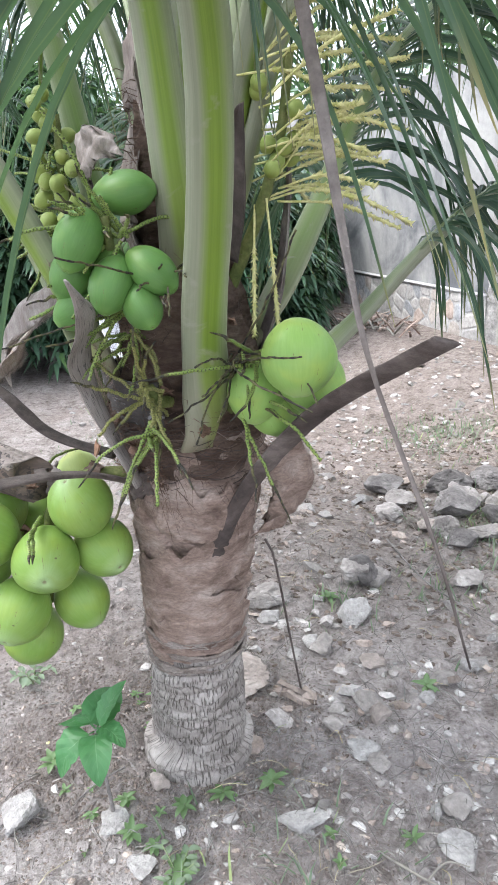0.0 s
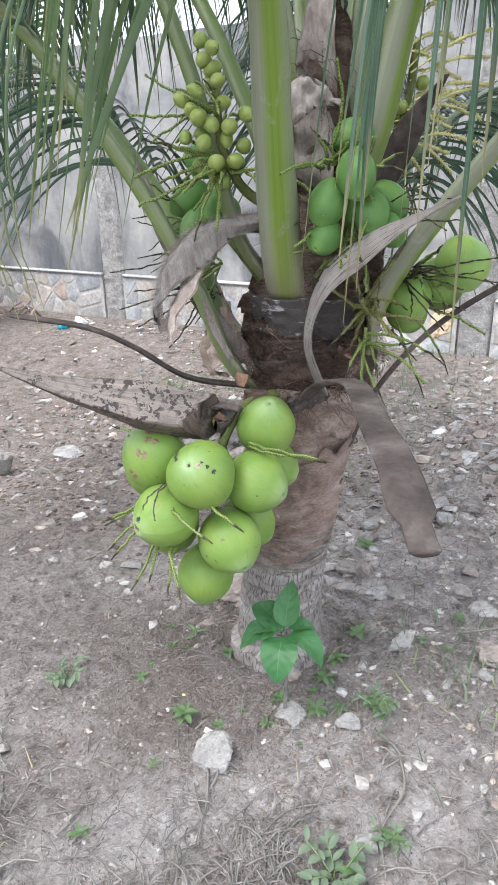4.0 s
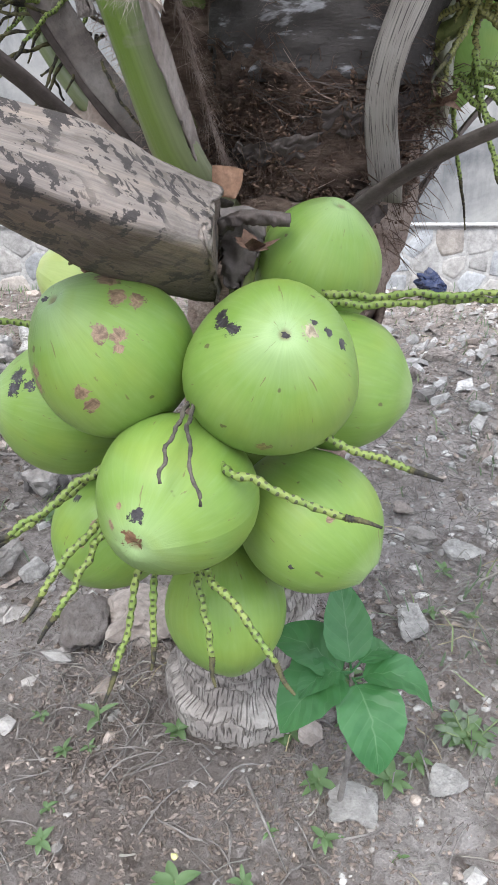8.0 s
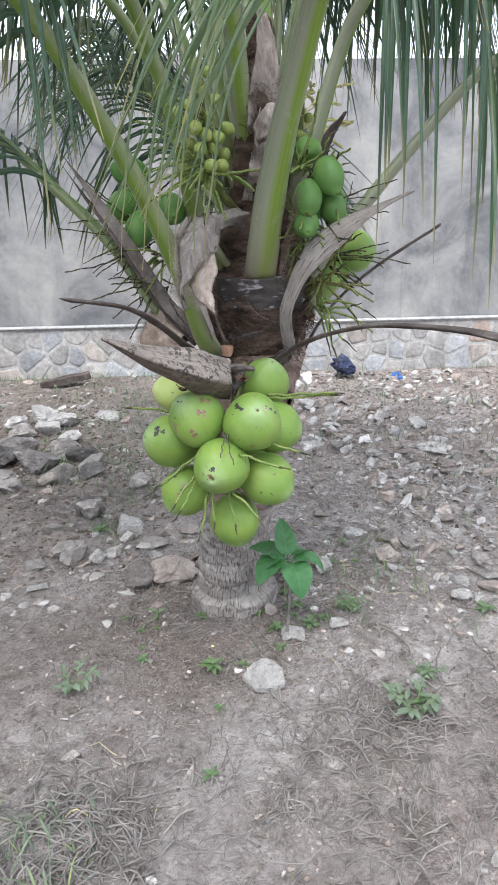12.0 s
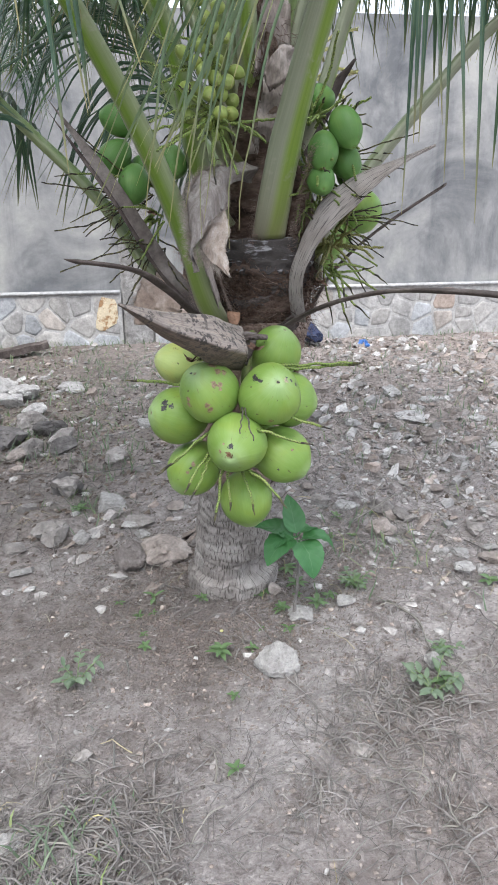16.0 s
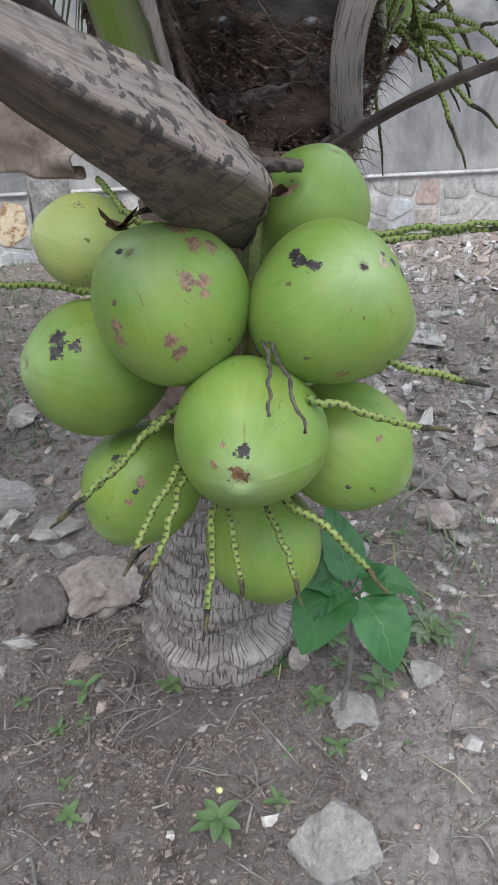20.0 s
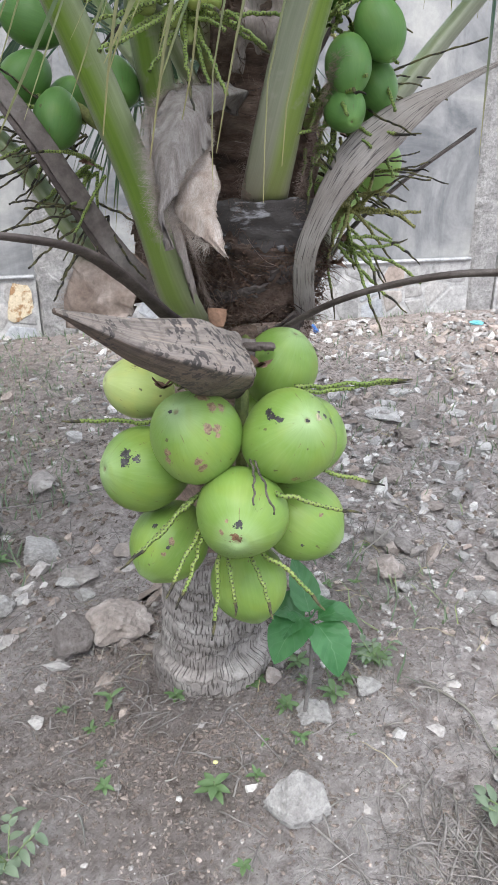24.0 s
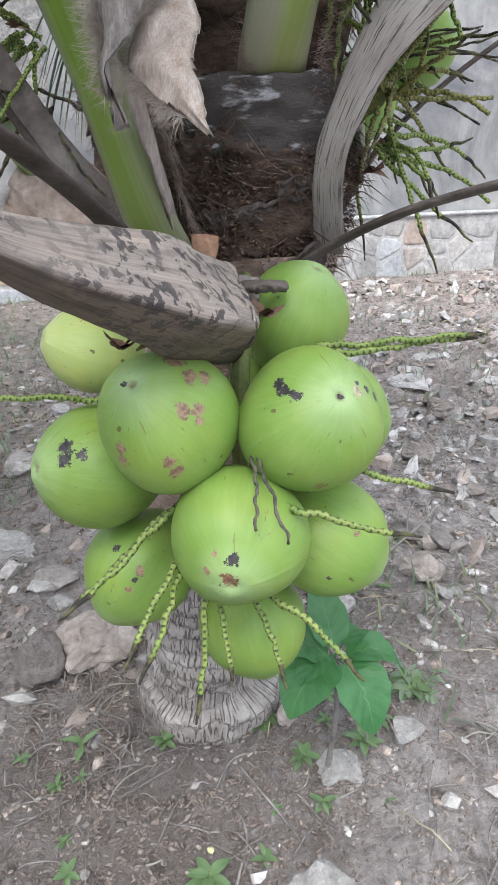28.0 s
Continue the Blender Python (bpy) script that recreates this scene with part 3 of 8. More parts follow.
def node_material(name="speckled_fruit_stalk", low=(0.125, 0.205, 0.040), high=(0.215, 0.27, 0.070), scar=0.92):
    """A fruit stalk: yellow-green with alternating dark scars at its nodes."""
    m, n, l, b = nodes_of(name)
    sep = n.new("ShaderNodeSeparateXYZ")
    l.new(coords(n, l, (1, 1, 1), "UV"), sep.inputs[0])

    def calc(op, x, y):
        k = n.new("ShaderNodeMath")
        k.operation = op
        for i, q in enumerate((x, y)):
            if isinstance(q, (int, float)):
                k.inputs[i].default_value = q
            elif q is not None:
                l.new(q, k.inputs[i])
        return k.outputs[0]

    rough = tex_noise(n, l, coords(n, l), 180, 4, 0.6)
    rings = calc('SINE', calc('MULTIPLY', sep.outputs[1], 150.0), None)
    sides = calc('COSINE', calc('MULTIPLY', sep.outputs[0], 12.566), None)
    dots = calc('ADD', calc('MULTIPLY', rings, sides), calc('MULTIPLY', calc('SUBTRACT', rough, 0.5), 1.4))
    tone = ramp(n, l, tex_noise(n, l, coords(n, l), 40, 4), [(0.3, low), (0.7, high)])
    col = mix(n, l, ramp(n, l, dots, [(0.34, (0, 0, 0)), (0.52, (scar, scar, scar))]), tone, (0.040, 0.046, 0.020))
    l.new(col, b.inputs["Base Color"])
    b.inputs["Roughness"].default_value = 0.6
    bump(n, l, b, dots, 0.35, 0.002)
    return m


M_spikelet = node_material()
M_spent = node_material("yellowed_fruit_stalk", (0.135, 0.145, 0.040), (0.24, 0.232, 0.075), 0.75)
M_stalk = grainy("green_bunch_stalk", (0.06, 0.085, 0.025), (0.12, 0.145, 0.045), (0.20, 0.205, 0.08), 22, 0.6, 0.4, 0.004)
M_spikelet_dry = spotted_material("blackened_fruit_stalk", (0.09, 0.085, 0.035), (0.02, 0.018, 0.014), 60, 0.45, 0.55, 0.8)
M_flower = spotted_material("yellow_flower_spike", (0.62, 0.60, 0.29), (0.44, 0.45, 0.15), 60, 0.5, 0.6, 0.7)
M_calyx = grainy("brown_calyx", (0.07, 0.042, 0.030), (0.15, 0.092, 0.066), (0.25, 0.17, 0.13), 40, 0.85, 0.5, 0.004)
M_pvc = grainy("dusty_white_pipe", (0.44, 0.465, 0.51), (0.56, 0.585, 0.625), (0.64, 0.66, 0.69), 3, 0.45, 0.05)


# ---- ground ----
def ground_z(x, y):
    p = Vector((x, y, 0))
    mound = 0.030 * math.exp(-((x - 0.15) ** 2 + (y + 0.20) ** 2) / 0.30)
    near = 1.0 / (1.0 + 0.02 * (x * x + y * y))
    z = 0.012 + mound + near * (0.030 * noise.noise(p * 0.9) + 0.016 * noise.noise(p * 3.1 + Vector((7, 0, 0))))
    fall = max(0.0, min(1.0, (-x - 1.2) / 1.8)) * max(0.0, min(1.0, (3.5 - y) / 1.3))
    z -= 0.20 * fall * fall * (3 - 2 * fall)
    rubble = 1.0 / (1.0 + math.exp(max(-50.0, min(50.0, -(y - 0.35) * 5)))) * near
    z += rubble * (0.022 * noise.noise(p * 5.2) + 0.014 * noise.noise(p * 12))
    return z + near * (0.015 * noise.noise(p * 8) + 0.009 * noise.noise(p * 19) + 0.005 * noise.noise(p * 31) + 0.0045 * noise.noise(p * 47 + Vector((3, 0, 0))) * max(0.0, noise.noise(p * 2.3) + 0.25))


def spread(lo, hi, step, far):
    mid = list(np.arange(lo, hi, step))
    left, right, d = [], [], step
    a, b = lo, hi
    while a > -far:
        d *= 1.22
        a -= d
        left.append(a)
    d = step
    while b < far:
        d *= 1.22
        right.append(b)
        b += d
    return left[::-1] + mid + right


def build_ground():
    xs, ys = spread(-2.0, 2.4, 0.017, 400), spread(-2.2, 2.6, 0.017, 400)
    g = Geo()
    g.v = [(x, y, ground_z(x, y)) for y in ys for x in xs]
    g.uv = [(0, 0)] * len(g.v)
    w = len(xs)
    g.f = [(j * w + i, j * w + i + 1, (j + 1) * w + i + 1, (j + 1) * w + i) for j in range(len(ys) - 1) for i in range(w - 1)]
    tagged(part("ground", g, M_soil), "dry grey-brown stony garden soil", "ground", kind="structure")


build_ground()


# ---- boundary wall behind the palm ----
WALL_Y, LEDGE_Z, WALL_TOP = 4.0, 0.47, 2.62
PILLARS = (-7.75, -4.10, -0.33, 3.35, 7.0)


def box_geo(g, x0, x1, y0, y1, z0, z1, bevel=0.008):
    bm = bmesh.new()
    bmesh.ops.create_cube(bm, size=1, matrix=Matrix.Translation(((x0 + x1) / 2, (y0 + y1) / 2, (z0 + z1) / 2)) @ Matrix.Diagonal((x1 - x0, y1 - y0, z1 - z0, 1)))
    if bevel:
        bmesh.ops.bevel(bm, geom=bm.edges[:], offset=bevel, segments=2, affect='EDGES')
    bm.verts.index_update()
    g.add([q.co.copy() for q in bm.verts], [[q.index for q in p.verts] for p in bm.faces])
    bm.free()


def build_wall():
    g = Geo()
    box_geo(g, -11, 9, WALL_Y + 0.03, WALL_Y + 0.22, -0.2, WALL_TOP, 0.01)
    wall = tagged(part("wall_north", g, M_plaster, smooth=False), "weathered grey cement-plastered boundary wall on a stone plinth", "wall", kind="structure")
    for a, b in zip(PILLARS, PILLARS[1:]):
        g = Geo()
        box_geo(g, a + 0.145, b - 0.145, WALL_Y - 0.035, WALL_Y + 0.03, LEDGE_Z - 0.012, LEDGE_Z + 0.016, 0.006)
        part("ledge", g, M_ledge, wall, "pale mortar ledge")
        g = Geo()
        box_geo(g, a + 0.14, b - 0.14, WALL_Y - 0.012, WALL_Y + 0.032, -0.15, LEDGE_Z - 0.012, 0)
        part("plinth", g, M_mortar, wall, smooth=False)
    for x in PILLARS:
        g = Geo()
        bm = bmesh.new()
        bmesh.ops.create_grid(bm, x_segments=10, y_segments=110, size=0.5)
        for q in bm.verts:
            px, pz = x + q.co.x * 0.28, (q.co.y + 0.5) * (WALL_TOP + 0.15) - 0.12
            d = 0.030 if abs(q.co.x) < 0.49 else -0.02
            q.co = Vector((px, WALL_Y + 0.015 - d + 0.016 * noise.noise(Vector((px * 22, 3, pz * 22))), pz))
        bm.verts.index_update()
        g.add([q.co.copy() for q in bm.verts], [[q.index for q in p.verts] for p in bm.faces])
        bm.free()
        part("pillar", g, M_pillar, wall, "rough unplastered concrete pillar")
    return wall


WALL = build_wall()


def clip_cell(poly, p, q):
    """The part of a polygon that lies nearer to p than to q."""
    out = []
    mx, mz = (p[0] + q[0]) / 2, (p[1] + q[1]) / 2
    nx, nz = q[0] - p[0], q[1] - p[1]
    for i, a in enumerate(poly):
        b = poly[(i + 1) % len(poly)]
        da, db = (a[0] - mx) * nx + (a[1] - mz) * nz, (b[0] - mx) * nx + (b[1] - mz) * nz
        if da <= 0:
            out.append(a)
        if da * db < 0:
            k = da / (da - db)
            out.append((a[0] + (b[0] - a[0]) * k, a[1] + (b[1] - a[1]) * k))
    return out


def build_plinth_stones():
    r = random.Random(5)
    for a, b in zip(PILLARS[:-1], PILLARS[1:]):
        x0, x1, z0, z1 = a + 0.15, b - 0.15, -0.03, LEDGE_Z - 0.015
        seeds = []
        for i in range(int((x1 - x0) / 0.20)):
            for j in range(3):
                seeds.append((x0 + (i + 0.5 + r.uniform(-0.42, 0.42)) * 0.20, z0 + (j + 0.5 + r.uniform(-0.4, 0.4)) * (z1 - z0) / 3))
        for p in seeds:
            poly = [(x0, z0), (x1, z0), (x1, z1), (x0, z1)]
            for q in seeds:
                if q is not p and abs(q[0] - p[0]) < 0.9:
                    poly = clip_cell(poly, p, q)
                    if len(poly) < 3:
                        break
            if len(poly) < 3:
                continue
            cx, cz = sum(q[0] for q in poly) / len(poly), sum(q[1] for q in poly) / len(poly)
            ring = []
            for i, q in enumerate(poly):
                nxt = poly[(i + 1) % len(poly)]
                ring += [q, ((q[0] * 0.5 + nxt[0] * 0.5) + (0.5 * (q[0] + nxt[0]) - cx) * 0.05, (q[1] * 0.5 + nxt[1] * 0.5) + (0.5 * (q[1] + nxt[1]) - cz) * 0.05)]
            g, n = Geo(), len(ring)
            size = max(0.03, min(max(q[0] for q in poly) - min(q[0] for q in poly), max(q[1] for q in poly) - min(q[1] for q in poly)))
            shrink = max(0.5, 1 - 0.022 / size)
            rise = r.uniform(0.001, 0.004)
            y0 = WALL_Y - 0.012
            v = [(cx + (q[0] - cx) * shrink, y0 + 0.006, cz + (q[1] - cz) * shrink) for q in ring]
            v += [(cx + (q[0] - cx) * shrink * 0.93, y0 - rise * 0.7, cz + (q[1] - cz) * shrink * 0.93) for q in ring]
            v += [(cx + (q[0] - cx) * shrink * 0.7, y0 - rise, cz + (q[1] - cz) * shrink * 0.7) for q in ring]
            f = [(k * n + i, k * n + (i + 1) % n, (k + 1) * n + (i + 1) % n, (k + 1) * n + i) for k in (0, 1) for i in range(n)]
            f.append(tuple(2 * n + i for i in range(n)))
            g.add(v, f)
            part("stone", g, r.choices(M_plinth_stones, (5, 4, 4, 2, 1))[0], WALL)


# ---- the coconut palm ----
M_band = spotted_material("blackened_scar", (0.060, 0.053, 0.050), (0.30, 0.30, 0.315), 17, 0.58, 0.66, 0.85, (1, 1, 3.0), 1.0)
PALM = thing("coconut_palm", (0.02, -0.06, 0.0), "short dwarf coconut palm heavy with bunches of green coconuts", "palm tree")
ORIGIN = Vector(PALM.location)


def local(points):
    return [Vector(p) - ORIGIN for p in points]


AXIS = [(0.02, -0.06, -0.06), (0.022, -0.06, 0.10), (0.035, -0.052, 0.35), (0.06, -0.04, 0.62), (0.10, -0.028, 0.90), (0.125, -0.02, 1.15), (0.14, -0.03, 1.55), (0.14, -0.035, 1.95)]


def axis_at(z):
    for a, b in zip(AXIS, AXIS[1:]):
        if z <= b[2]:
            k = (z - a[2]) / (b[2] - a[2])
            return Vector((a[0] + (b[0] - a[0]) * k, a[1] + (b[1] - a[1]) * k, z))
    return Vector((AXIS[-1][0], AXIS[-1][1], z))


def lathe(z0, z1, rows, sides, radius):
    """A skin round the palm's axis; radius(z, a) in metres."""
    g = Geo()
    for i in range(rows + 1):
        z = z0 + (z1 - z0) * i / rows
        c = axis_at(z) - ORIGIN
        for k in range(sides + 1):
            a = 2 * math.pi * k / sides
            r = radius(z, a)
            g.v.append((c.x + r * math.cos(a), c.y + r * math.sin(a), c.z))
            g.uv.append((k / sides, i / rows))
    n = sides + 1
    g.f = [(i * n + k, i * n + k + 1, (i + 1) * n + k + 1, (i + 1) * n + k) for i in range(rows) for k in range(sides)]
    return g


def around(a, scale, z, zs):
    return Vector((math.cos(a) * scale, math.sin(a) * scale, z * zs))


def interp(table, z):
    for (a, ra), (b, rb) in zip(table, table[1:]):
        if z <= b:
            k = max(0.0, (z - a) / (b - a))
            k = k * k * (3 - 2 * k)
            return ra + (rb - ra) * k
    return table[-1][1]


def trunk_radius(z, a):
    r = interp([(-0.06, 0.154), (0.03, 0.154), (0.088, 0.156), (0.100, 0.132), (0.22, 0.130), (0.40, 0.122), (0.48, 0.118)], z)
    ring = 0.0
    for h, wob in ((0.085, 0.02), (0.155, 0.03), (0.215, 0.03), (0.27, 0.025), (0.32, 0.03), (0.365, 0.02), (0.41, 0.02)):
        d = z - h - wob * 0.5 * math.sin(a + h * 40)
        ring -= 0.006 * math.exp(-(d / 0.008) ** 2)
    d = (a + 1.05 + math.pi) % (2 * math.pi) - math.pi
    ring -= 0.042 * math.exp(-(d / 0.45) ** 2 - ((z - 0.125) / 0.035) ** 4)
    ring -= 0.012 * max(0.0, noise.noise(around(a, 4, 0, 1))) * max(0.0, 1 - max(0.0, z) / 0.03)
    return r + ring + 0.008 * noise.noise(around(a, 2.0, z, 6)) + 0.003 * noise.noise(around(a, 9, z, 16))


part("trunk", lathe(-0.06, 0.46, 120, 120, trunk_radius), M_bark, PALM, "grey ringed and cracked palm trunk")


def core_radius(z, a):
    r = interp([(0.40, 0.090), (0.46, 0.100), (0.60, 0.105), (0.80, 0.11), (0.93, 0.135), (0.97, 0.152), (1.10, 0.166), (1.22, 0.150), (1.45, 0.090), (1.70, 0.055), (1.85, 0.035), (1.95, 0.01)], z)
    return r + 0.022 * noise.noise(around(a, 1.6, z, 9)) + 0.010 * noise.noise(around(a, 6, z, 22))


part("fibre_core", lathe(0.40, 1.95, 150, 96, core_radius), M_fibre, PALM, "dark brown matted fibre under the crown")


def clasp(z0, z1, a0, a1, r0, r1, material, tilt=0.0, seed=0, ragged=0.02, label="old clasping leaf base"):
    """An old leaf base that wraps round part of the stem, thin and ragged at its upper and lower rims."""
    g, rows, cols = Geo(), 14, 44
    for side in (0, 1):
        for i in range(rows + 1):
            s = i / rows
            for k in range(cols + 1):
                u = k / cols
                a = a0 + (a1 - a0) * u
                z = z0 + (z1 - z0) * s + tilt * (u - 0.5) + ragged * noise.noise(Vector((u * 9 + seed, side * 0.1, s * 2)))
                edge = 0.012 * (1 - min(1, 5 * min(u, 1 - u)))
                r = r0 + (r1 - r0) * s + 0.010 * noise.noise(Vector((u * 6, seed, s * 5))) + 0.004 * noise.noise(Vector((u * 30, seed, s * 6))) - edge - side * 0.008
                c = axis_at(z) - ORIGIN
                g.v.append((c.x + r * math.cos(a), c.y + r * math.sin(a), z))
                g.uv.append((u, s))
    n, off = cols + 1, (rows + 1) * (cols + 1)
    for i in range(rows):
        for k in range(cols):
            q = (i * n + k, i * n + k + 1, (i + 1) * n + k + 1, (i + 1) * n + k)
            g.f.append(q)
            g.f.append(tuple(off + j for j in q[::-1]))
    for k in range(cols):
        g.f.append((k + 1, k, off + k, off + k + 1))
        t = rows * n
        g.f.append((t + k, t + k + 1, off + t + k + 1, off + t + k))
    for i in range(rows):
        g.f.append((i * n, (i + 1) * n, off + (i + 1) * n, off + i * n))
        e = cols
        g.f.append(((i + 1) * n + e, i * n + e, off + i * n + e, off + (i + 1) * n + e))
    return part("leaf_base", g, material, PALM, label)


D = math.radians


M_ring = grainy("pale_scar_ring", (0.17, 0.140, 0.122), (0.31, 0.267, 0.240), (0.45, 0.405, 0.37), 14, 0.92, 0.9, 0.012, stretch=(1, 1, 2.5), fine=8)


def wrap_radius(z, a):
    """Old leaf bases wound round the stem: slanting overlapping folds over cracked rings."""
    r = interp([(0.40, 0.112), (0.45, 0.124), (0.52, 0.124), (0.62, 0.126), (0.75, 0.130), (0.88, 0.142), (0.96, 0.152)], z)
    u = z * 8.0 + 0.95 * math.sin(a + 0.9) + 0.45 * math.sin(2 * a + 7 * z) + 0.6 * noise.noise(around(a, 1.3, z, 5))
    k = u - math.floor(u)
    fold = 0.018 * (k if k < 0.93 else (1 - k) * 13) * min(1, (z - 0.40) * 12)
    return r + fold + 0.011 * noise.noise(around(a, 1.8, z, 7)) + 0.005 * noise.noise(around(a, 5, z, 40)) + 0.0025 * noise.noise(around(a, 12, z, 90))


part("wrapped_stem", lathe(0.405, 0.95, 220, 160, wrap_radius), M_skirt, PALM, "brown papery leaf bases wound round the stem")
clasp(0.385, 0.412, D(-190), D(160), 0.121, 0.131, M_ring, 0.02, 1, 0.008, "cracked grey leaf-scar ring")
clasp(0.424, 0.448, D(-170), D(175), 0.122, 0.134, M_ring, -0.015, 13, 0.008, "cracked grey leaf-scar ring")
clasp(0.460, 0.490, D(-150), D(190), 0.124, 0.137, M_ring, -0.02, 2, 0.008, "cracked grey leaf-scar ring")
clasp(0.50, 0.66, D(-120), D(70), 0.132, 0.146, M_skirt, -0.14, 14, 0.045)
clasp(0.62, 0.80, D(-80), D(60), 0.138, 0.158, M_skirt, 0.18, 3, 0.05)
clasp(0.70, 0.90, D(-185), D(-95), 0.140, 0.163, M_skirt, -0.10, 4, 0.05)
clasp(0.79, 0.94, D(-62), D(40), 0.150, 0.172, M_skirt, -0.10, 5, 0.05)
clasp(0.91, 1.05, D(-55), D(110), 0.160, 0.164, M_skirt, 0.03, 12, 0.03)
clasp(1.085, 1.185, D(-140), D(-35), 0.180, 0.198, M_band, 0.0, 6, 0.008, "blackened scar band under a leaf stalk")
clasp(0.96, 1.07, D(-130), D(-30), 0.164, 0.172, M_fibre, 0.02, 7, 0.02)
clasp(1.045, 1.105, D(-138), D(-72), 0.174, 0.190, M_fibre, -0.045, 8, 0.035, "ragged shelf of woven fibre")
clasp(1.030, 1.065, D(-95), D(-40), 0.170, 0.185, M_dead_dark, 0.03, 9, 0.012, "ragged shelf of woven fibre")
clasp(0.995, 1.022, D(-125), D(-85), 0.168, 0.190, M_dead_dark, 0.02, 10, 0.010, "torn lip of dark fibre")
clasp(0.905, 0.965, D(-85), D(-40), 0.164, 0.178, M_dead_dark, 0.06, 11, 0.012, "torn lip of dark fibre")


def stalk_shape(a):
    c = math.cos(a)
    return math.sin(a), (c * 0.40 if c > 0 else c)


def leaflet(base, out, along, length, width, droop, twist):
    """One long leaflet that arches out and then hangs, folded along its midrib."""
    rows = 11
    v, f, uv = [], [], []
    p, d = base.copy(), out.normalized()
    for i in range(rows + 1):
        s = i / rows
        w = width * min(1.0, 0.4 + 5 * s) * (1 - s ** 2.4) ** 0.85 * 0.5 + 0.0005
        x = along - d * along.dot(d)
        if x.length < 0.05:
            x = d.orthogonal()
        x = Matrix.Rotation(twist * s ** 0.6, 3, d) @ x.normalized()
        nrm = d.cross(x)
        v += [p - x * w + nrm * (w * 0.4), p, p + x * w + nrm * (w * 0.4)]
        uv += [(0, s), (0.5, s), (1, s)]
        p = p + d * (length / rows)
        d = (d + Vector((0, 0, -1)) * (droop / rows * 2.6 * (1 - s) ** 1.6)).normalized()
    for i in range(rows):
        for k in (0, 1):
            f.append((i * 3 + k, i * 3 + k + 1, i * 3 + k + 4, i * 3 + k + 3))
    return v, f, uv


def frond(ctrl, width, leaf_from, leaf_len, seed, material=None, gap=0.024, single=0, droop=3.0, thick=0.75, sides=(-1, 1), label="", start=0, rise=0.10, ease=0.55, ahead=0.62, leaf=None, uneven=(1.0, 1.0), aim=None, flare=0.22):
    """A leaf of the palm: stalk and rib in one tapering piece, with two combs of hanging leaflets."""
    pts = spline(local(ctrl), 60)
    total = sum((b - a).length for a, b in zip(pts, pts[1:]))

    def size(s):
        base = 1.0 + flare * math.exp(-s / 0.03)
        w = width * base * (1 - 0.90 * min(1, s * 1.02) ** 0.75) + 0.003
        return w, w * thick * (1 - 0.5 * math.exp(-s / 0.05))

    rib = Geo()
    rib.add(*tube(pts, size, 18, stalk_shape, rough=0.05, seed=seed))
    ob = part("frond", rib, material or M_petiole, PALM, label or "arching green palm frond with a grooved stalk")
    rnd = random.Random(seed)
    fr = frames(pts)
    rest = Geo()
    count = int(total * (1 - leaf_from) / gap)
    for i in range(count):
        s = leaf_from + (1 - leaf_from) * (i + rnd.uniform(-0.12, 0.12)) / count
        s = min(max(s, leaf_from), 0.995)
        q = s * 60
        j = min(int(q), 59)
        p = pts[j].lerp(pts[j + 1], q - j)
        t, sd, up = fr[j]
        e = (s - leaf_from) / (1 - leaf_from)
        ln = leaf_len * min(1, 0.72 + e * 1.6) * (1 - min(0.85, ease * e ** 1.6))
        w = size(s)
        for side in sides:
            n1 = noise.noise(Vector((i * 0.13, side * 5.0, seed * 1.7)))
            n2 = noise.noise(Vector((i * 0.13, side * 5.0 + 9, seed * 1.7)))
            out = sd * side * (0.85 + 0.15 * n1) + t * (ahead + 0.3 * n2 + rnd.uniform(-0.14, 0.14)) + up * (rise + 0.25 * n1 + rnd.uniform(-0.14, 0.14))
            if aim:
                out = Vector(aim) * Vector((1, 1, 1)).length / 1.7 + t * (0.25 * n2 + rnd.uniform(-0.12, 0.12)) + up * (0.25 * n1 + rnd.uniform(-0.12, 0.12))
                if side < 0:
                    out = out - sd * (2 * out.dot(sd))
            l = ln * (1 + 0.18 * n2) * rnd.uniform(0.72, 1.08) * uneven[0 if side < 0 else 1]
            piece = leaflet(p + sd * side * w[0] * 0.8 + up * w[1] * 0.2, out, t, l, rnd.uniform(0.012, 0.019), droop * max(0.15, 1 + 0.5 * n1 + rnd.uniform(-0.35, 0.35)), 0.9 * n2 + rnd.uniform(-0.9, 0.9))
            if start <= i < start + single:
                g = Geo()
                g.add(*piece)
                part("leaflet", g, leaf or M_leaflet, ob)
            else:
                rest.add(*piece)
    if rest.v:
        tagged(part("foliage", rest, leaf or M_leaflet, ob), kind="stuff")
    return ob


# fronds, from the lowest ring up
FRONT = frond([(0.119, -0.190, 1.180), (0.122, -0.216, 1.24), (0.153, -0.317, 1.483), (0.222, -0.479, 1.80), (0.292, -0.685, 2.05), (0.37, -0.98, 2.27), (0.48, -1.30, 2.42), (0.60, -1.62, 2.44)],
      0.052, 0.40, 1.10, 1, single=40, droop=0.8, leaf=M_leaflet_lit, sides=(1,), gap=0.030, ease=0.3, aim=(-0.80, 0.20, -0.55), flare=-0.16)
frond([(0.02, -0.116, 0.91), (-0.046, -0.180, 1.0), (-0.122, -0.237, 1.235), (-0.262, -0.345, 1.545), (-0.45, -0.482, 1.845), (-0.70, -0.70, 2.08), (-1.10, -0.95, 2.25), (-1.55, -1.20, 2.22), (-1.95, -1.42, 1.95)],
      0.047, 0.32, 0.90, 2, M_petiole_grey, single=34, gap=0.028, droop=1.7)
